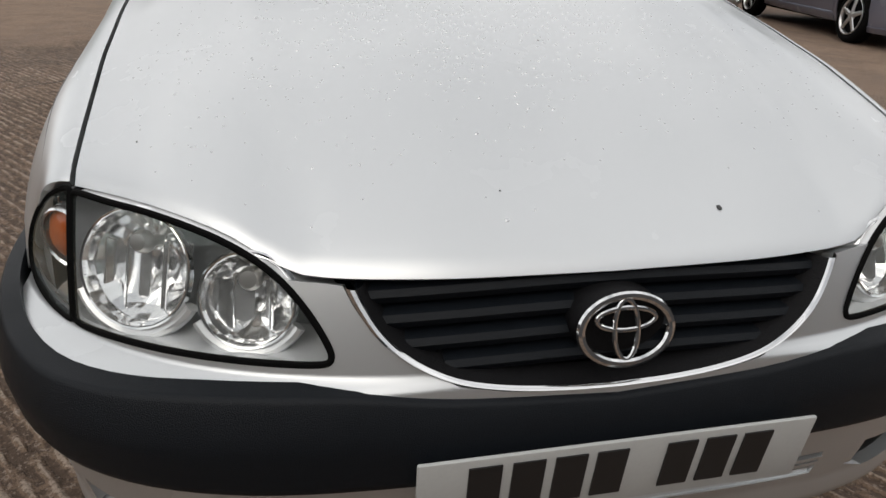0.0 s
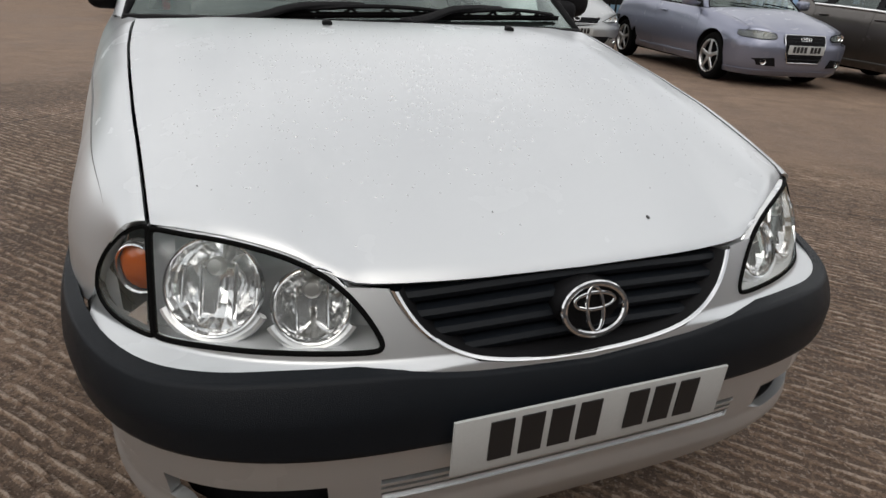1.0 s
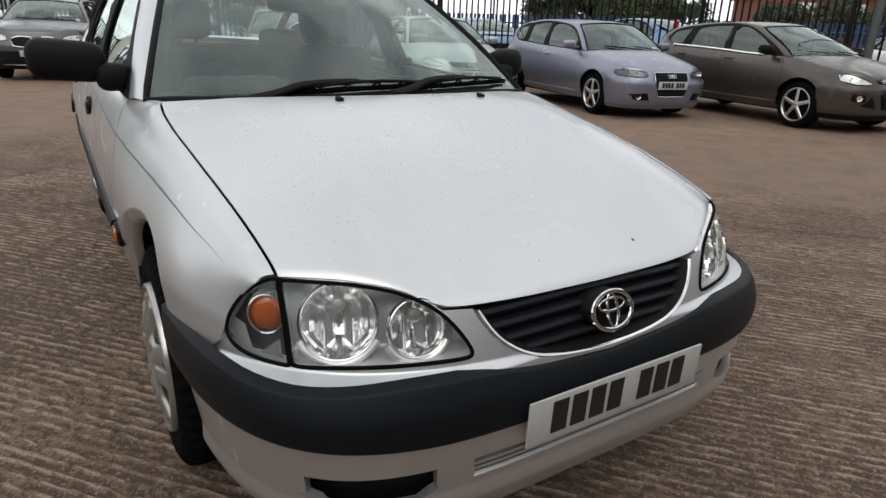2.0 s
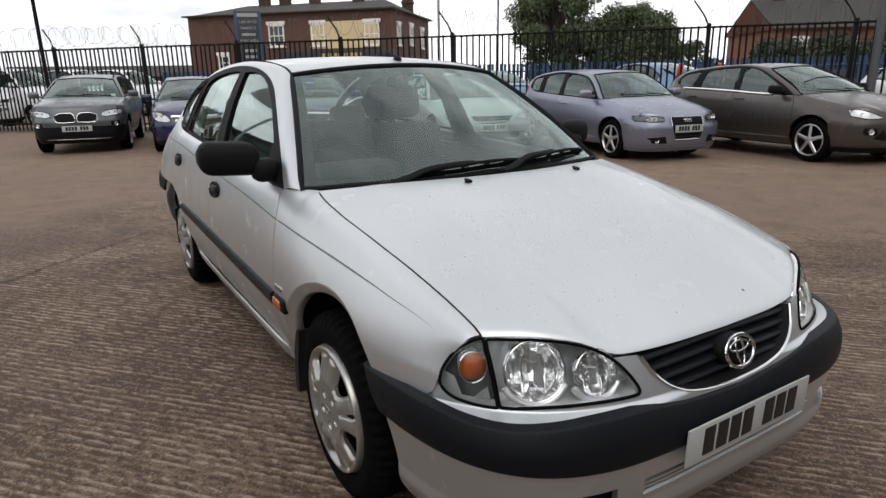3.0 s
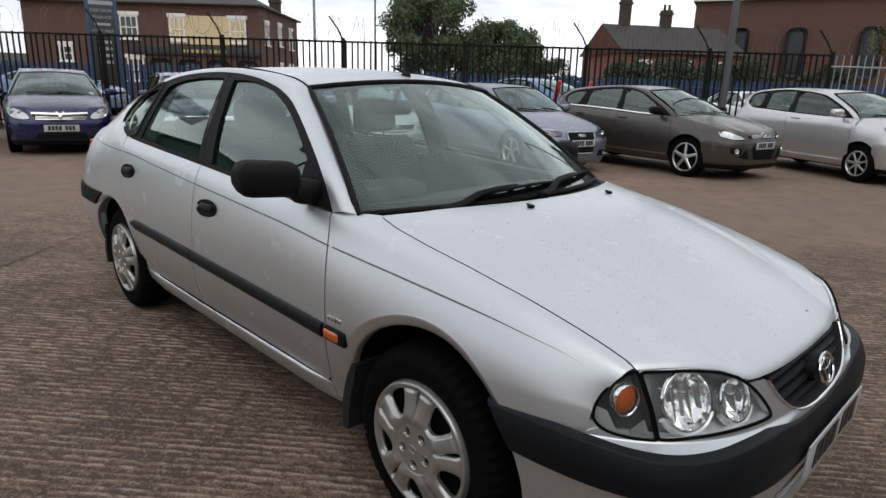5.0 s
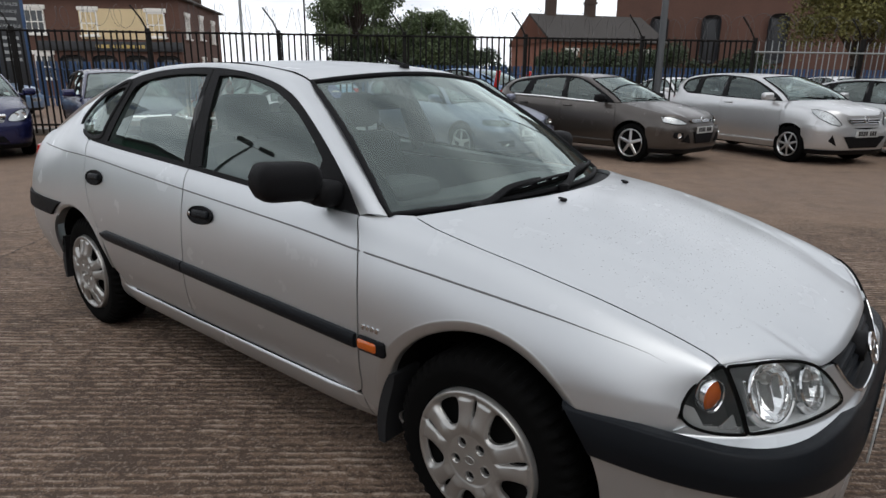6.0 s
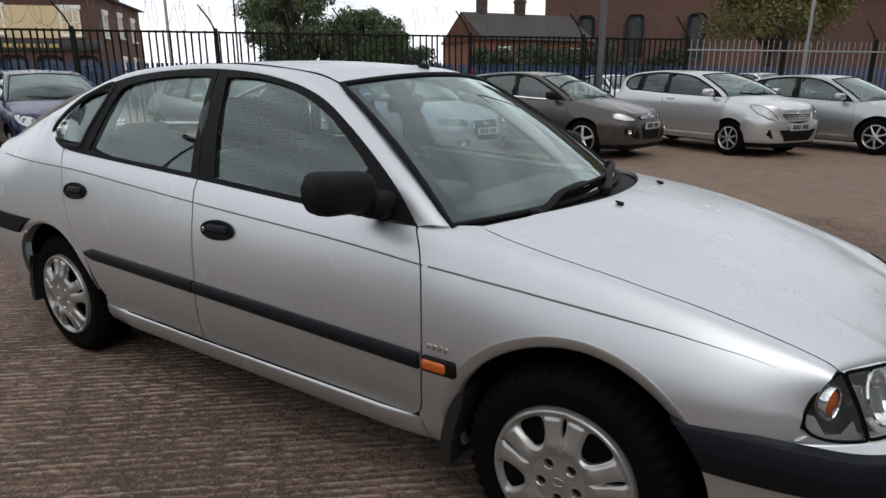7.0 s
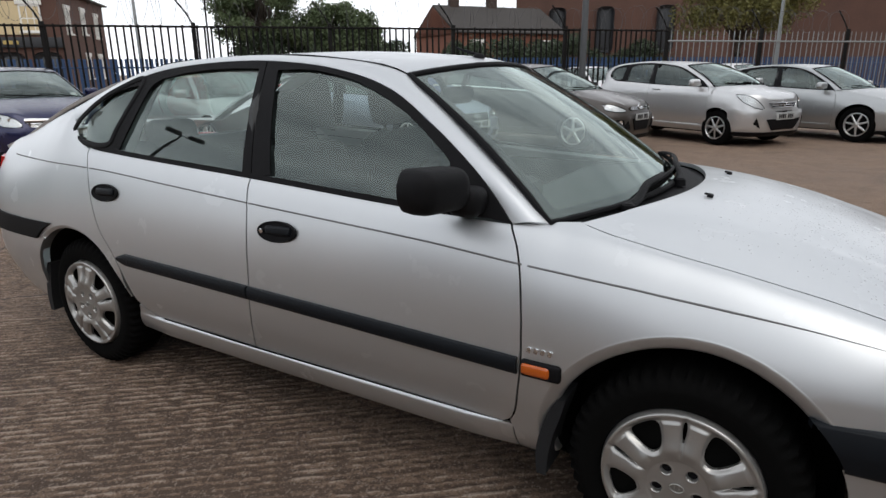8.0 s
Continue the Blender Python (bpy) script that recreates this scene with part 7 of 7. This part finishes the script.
brick_house = house("brick_house", "red brick house with slate roof and tall chimneys", pose(48.5, 23.5, 0, 0, 0, -35), 10.5, 9, 4.4, 6.9, BRICK, [(-3.5, 2.9, 0.9, 1.3), (0, 2.9, 0.9, 1.3), (3.5, 2.9, 0.9, 1.3)], [(-3.5, 4.5, 8.9), (0.3, 4.5, 8.2)], gutter=SLATE)
church = house("brick_church", "tall red brick church with steep slate roof", pose(60.0, 17.5, 0, 0, 0, -70), 20, 14, 9.5, 16.0, DARK_BRICK, (), [(-8.5, 6, 17)])
for k in (-6, -1.5, 4):
    part("arched_window", box(1.6, 0.10, 4.2, 0.5, pose(k, -0.02, 5.0), 4), SIGN_BLACK, church)
block = house("brick_building", "plain brick building beyond the trees", pose(68.5, -2.5, 0, 0, 0, -88), 24, 10, 8.6, 9.6, DARK_BRICK, (), ())

house("terrace_row", "low dark terrace with slate roofs far beyond the yard", pose(6.0, 70.0, 0, 0, 0, -8), 22, 8, 2.1, 3.3, DARK_BRICK, (), (), gutter=SLATE)

# sign board on blue posts
def lettering(text, size, m, material, parent):
    cu = bpy.data.curves.new("lettering", "FONT")
    cu.body, cu.size, cu.align_x, cu.align_y, cu.extrude = text, size, "CENTER", "CENTER", 0.004
    cu.materials.append(material)
    o = new("lettering", cu)
    o.parent, o.matrix_basis = parent, m @ pose(0, 0, 0, 90)
    return o


FADED = mat("faded_white_letters", (0.30, 0.31, 0.31), 0.6)
sign = tagged(base("sign_board", pose(6.82, 29.3, 0, 0, 0, -18)), "black sign board with faded lettering on blue posts", "sign")
part("board", box(0.95, 0.08, 3.5, 0.02, pose(0, 0, 2.72)), SIGN_BLACK, sign)
for s in (-1, 1):
    part("post", box(0.12, 0.12, 4.5, 0.01, pose(s * 0.53, 0.02, 2.25)), BLUE_STEEL, sign)
part("header_bar", box(0.9, 0.02, 0.16, 0.0, pose(0, -0.05, 4.30)), FADED, sign, smooth=False)
for k, word in enumerate(("CAR SALES", "FINANCE", "", "AVAILABLE")):
    if word:
        lettering(word, 0.17, pose(0, -0.055, 4.00 - 0.27 * k), FADED, sign)
    else:
        part("lettering_bar", box(0.6, 0.02, 0.10, 0, pose(0, -0.05, 4.00 - 0.27 * k)), FADED, sign, smooth=False)
for k in range(4):
    part("lettering_bar", box(0.55, 0.02, 0.12, 0, pose(0, -0.05, 2.75 - 0.27 * k)), FADED, sign, smooth=False)

# blue railings across the road
railing = tagged(base("railing"), "blue steel railings across the road", "fence")
off = 15.0
for k in range(13):
    f = base("panel")
    f.parent = railing
    for i in range(25):
        x, y = on_line(2 + k * 5 + i * 0.20, off)
        if k == 0 and i == 0:
            o = part("pale", box(0.115, 0.03, 1.95, 0.0, pose(0, 0, 0.98)), BLUE_STEEL, f, smooth=False)
            blue_me = o.data
        else:
            o = new("pale", blue_me)
            o.parent = f
        o.matrix_basis = pose(x, y, 0, 0, 0, -45)
    for z in (0.4, 1.6):
        part("rail", tube([(*on_line(2 + k * 5, off), z), (*on_line(7 + k * 5, off), z)], 0.04, 6), BLUE_STEEL, f)


# ---- trees ----
def leaf_material(name, a, b):
    m = mat(name, a, 0.65, grain=0.6, scale=3.0, spots=0.4, spot_scale=0.5, dark=b)
    return m


BARK = mat("bark", (0.06, 0.045, 0.035), 0.9, grain=0.5, scale=20, bump=0.3)


def tree(name, label, x, y, h, rad, leaf, seed, lumps=26, leaves=150, clump=1.0):
    rnd = random.Random(seed)
    t = tagged(base(name, pose(x, y, 0)), label, "tree")
    limbs = tube([(0, 0, 0), (0.1, 0, h * 0.25), (-0.1, 0.1, h * 0.55), (0, 0, h * 0.85)], 0.28, 8, taper=lambda s: 1 - 0.85 * s)
    V, Fc = [], []
    for k in range(lumps):
        a, e = rnd.uniform(0, 6.283), rnd.uniform(-0.5, 1.0)
        rr = rad * rnd.uniform(0.45, 1.0) * math.sqrt(max(0.1, 1 - max(0, e) ** 2 * 0.75))
        c = Vector((rr * math.cos(a), rr * math.sin(a), h * 0.62 + e * h * 0.34))
        limbs = join(limbs, tube([(0, 0, h * rnd.uniform(0.25, 0.5)), tuple(c * 0.55 + Vector((0, 0, h * 0.22))), tuple(c)], 0.07, 5, taper=lambda s: 1 - 0.8 * s))
        sz = rad * rnd.uniform(0.20, 0.40) * clump
        for _ in range(leaves):
            d = Vector((rnd.gauss(0, 1), rnd.gauss(0, 1), rnd.gauss(0, 0.8)))
            p = c + d.normalized() * sz * (rnd.uniform(0.2, 1.0) ** 0.5) * (1.35 if rnd.random() < 0.08 else 1.0)
            w = rnd.uniform(0.05, 0.12)
            n1 = Vector((rnd.gauss(0, 1), rnd.gauss(0, 1), rnd.gauss(0, 1))).normalized()
            n2 = n1.orthogonal().normalized()
            n3 = n1.cross(n2)
            i0 = len(V)
            V += [p - n2 * w, p + n3 * w * 0.6, p + n2 * w, p - n3 * w * 0.6]
            Fc.append((i0, i0 + 1, i0 + 2, i0 + 3))
    part("trunk", limbs, BARK, t)
    obj("crown", V, Fc, leaf, t, smooth=False)["kind"] = "stuff"
    return t


GREEN = leaf_material("green_leaves", (0.078, 0.108, 0.044), (0.034, 0.054, 0.022))
HEDGE = leaf_material("dark_hedge_leaves", (0.036, 0.056, 0.026), (0.016, 0.028, 0.012))
YELLOW = leaf_material("yellowing_leaves", (0.14, 0.13, 0.03), (0.05, 0.06, 0.02))
tree("tree", "broad dark green tree beyond the fence", 26.3, 30.0, 7.2, 3.0, GREEN, 1, 100, 330, 0.65)
tree("tree", "broad dark green tree beyond the fence", 30.4, 27.8, 5.3, 2.6, GREEN, 2, 70, 480, 0.85)
tree("tree", "yellowing tree in front of the church", 41.5, 5.2, 9.0, 3.6, YELLOW, 4, 60, 600)
tree("tree", "dark green tree far at the yard's end", -10.5, 46.0, 7.5, 3.2, GREEN, 5, 30, 300)
for i, (x, y, s) in enumerate(((34, 18, 3.0), (38, 15, 3.2), (43, 12, 3.0), (47, 20, 3.4), (25.5, 29.5, 3.2), (27.8, 28.6, 3.3), (30.2, 27.2, 3.2), (32.6, 25.6, 3.0), (36, 21.5, 3.0))):
    tree("bush", "dark green bush by the buildings", x, y, s, s * 0.7, HEDGE, 10 + i, 24, 300)

# ---- cars across the road ----
parked_car(at(10.6, 17.6, 165), "estate_car", "light blue estate car beyond the fence", LIGHT_BLUE, LONG_Y, SUV_Z, 1.04, 0.31, 7, 0.2, L_SLIM, [TRAP(0.3, 0.35, 0.59, 0.65)], [], res=0.3)
carrier = parked_car(at(13.5, 14.3, 175), "people_carrier", "steel grey people carrier with tall red tail lamps", STEEL_BLUE, LONG_Y, [(0.16, 0.2), (0.57, 0.7), (0.72, 0.9), (0.94, 1.06), (1.33, 1.55), (1.43, 1.66)], 1.04, 0.31, 7, 0.2, L_SLIM, [TRAP(0.3, 0.35, 0.59, 0.65)], [], res=0.3)
for sg in (-1, 1):
    part("tall_tail_lamp", box(0.13, 0.10, 0.62, 0.03, pose(sg * 0.70, 4.42, 1.28, -12)), RED_LENS, carrier)
parked_car(at(19.0, 6.0, -40), "hatchback_car", "white hatchback beyond the fence", WHITE_PAINT, HATCH_Y, HATCH_Z, 1.04, 0.31, 7, 0.2, L_SLIM, [TRAP(0.3, 0.35, 0.59, 0.65)], [], res=0.3)
parked_car(at(22.0, 1.5, -40), "hatchback_car", "white hatchback beyond the fence", WHITE_PAINT, HATCH_Y, SUV_Z, 1.04, 0.31, 7, 0.2, L_SLIM, [TRAP(0.3, 0.35, 0.59, 0.65)], [], res=0.3)
parked_car(at(1.2, 27.5, 40), "van", "white van beyond the fence", WHITE_PAINT, LONG_Y, [(0.16, 0.2), (0.57, 0.8), (0.72, 1.05), (0.94, 1.3), (1.33, 1.85), (1.43, 1.98)], 1.1, 0.33, 7, 0.2, L_SLIM, [TRAP(0.3, 0.35, 0.59, 0.65)], [], res=0.3)
for x, y in ((-0.8, 25.9), (-2.8, 24.3), (3.2, 29.1)):
    parked_car(at(x, y, 40), "van", "white van beyond the fence", WHITE_PAINT, LONG_Y, [(0.16, 0.2), (0.57, 0.8), (0.72, 1.05), (0.94, 1.3), (1.33, 1.85), (1.43, 1.98)], 1.1, 0.33, 7, 0.2, L_SLIM, [TRAP(0.3, 0.35, 0.59, 0.65)], [], res=0.3, rise=0.05, push=0.4)
parked_car(at(5.6, 23.8, 40), "hatchback_car", "steel blue car beyond the fence", STEEL_BLUE, HATCH_Y, SUV_Z, 1.04, 0.31, 7, 0.2, L_SLIM, [TRAP(0.3, 0.35, 0.59, 0.65)], [], res=0.3)
gate_post = tagged(part("gate_post", box(0.17, 0.17, 3.4, 0.015, pose(-3.0, 20.6, 1.7, 0, -2, 0)), WHITE_WOOD, None), "white painted gate post at the yard's corner", "post")


# plain unseen walls behind and beside the walk, added to darken the car's reflections
WALL_BRICK = mat("plain_grey_wall", (0.115, 0.112, 0.112), 0.85, grain=0.4, scale=14, spots=0.4, spot_scale=0.6)
tagged(part("unseen_wall_south", box(60, 0.35, 6.0, 0.01, pose(6, -9.0, 3.0)), WALL_BRICK, None), "plain dark grey wall out of view, added to darken reflections", "wall", kind="structure")
tagged(part("unseen_wall_west", box(0.35, 18.0, 3.2, 0.01, pose(-11.5, 0.1, 1.6)), WALL_BRICK, None), "plain dark grey wall out of view, added to darken reflections", "wall", kind="structure")

# the sales cabin and the banner beside the yard, mirrored in the side windows
CABIN_GREEN = mat("green_cladding", (0.012, 0.085, 0.045), 0.55, grain=0.2, scale=20, spots=0.3, spot_scale=1.2)
FELT = mat("dark_roofing_felt", (0.020, 0.020, 0.021), 0.9, grain=0.4, scale=30, spots=0.4)
BANNER = mat("grey_banner", (0.33, 0.34, 0.34), 0.6, spots=0.2, spot_scale=2)
BANNER_BLUE = mat("banner_blue", (0.03, 0.05, 0.13), 0.6)
cabin = tagged(base("sales_building", pose(-11.4, 26.4, 0, 0, 0, 22)), "green clad sales building with dark felt gable roof", "building")
part("wall", box(8.6, 7.0, 4.4, 0.02, pose(0, 3.5, 2.2)), CABIN_GREEN, cabin)
bm = bmesh.new()
ring = [(-4.8, 4.25), (0.0, 6.05), (4.8, 4.25), (4.8, 4.45), (0.0, 6.3), (-4.8, 4.45)]
rows = [[bm.verts.new((x, y, z)) for x, z in ring] for y in (-0.6, 7.4)]
for k in range(6):
    bm.faces.new((rows[0][k], rows[0][(k + 1) % 6], rows[1][(k + 1) % 6], rows[1][k]))
bm.faces.new(rows[0])
bm.faces.new(rows[1])
part("roof", bm, FELT, cabin, smooth=False)
bm = bmesh.new()
rows = [[bm.verts.new((x, y, z)) for x, z in ((-4.3, 4.38), (4.3, 4.38), (0.0, 5.95))] for y in (0.0, 0.2)]
bm.faces.new(rows[0])
bm.faces.new(rows[1])
for k in range(3):
    bm.faces.new((rows[0][k], rows[0][(k + 1) % 3], rows[1][(k + 1) % 3], rows[1][k]))
part("gable", bm, CABIN_GREEN, cabin, smooth=False)
part("eaves_band", box(8.7, 0.08, 0.30, 0.01, pose(0, -0.06, 4.15)), FELT, cabin)
banner = tagged(base("banner_sign", pose(-7.2, 26.6, 0, 0, 0, 10)), "grey banner with dark lettering high on a pole", "sign")
part("pole", tube([(0, 0.10, 0), (0, 0.10, 9.6)], 0.07, 10), STEEL_GALV, banner)
part("banner_sheet", box(3.8, 0.05, 2.1, 0.01, pose(0, 0, 8.4)), BANNER, banner)
for k in range(6):
    part("lettering_bar", box(0.34, 0.02, 0.45, 0, pose(-1.4 + 0.56 * k, -0.035, 8.95)), BANNER_BLUE, banner, smooth=False)
part("oval_mark", tube([(0.9 * math.cos(t), -0.04, 7.95 + 0.34 * math.sin(t)) for t in np.linspace(0, 6.283, 25)[:-1]], 0.08, 6, True, flat=0.3, up=(0, 1, 0)), BANNER_BLUE, banner)
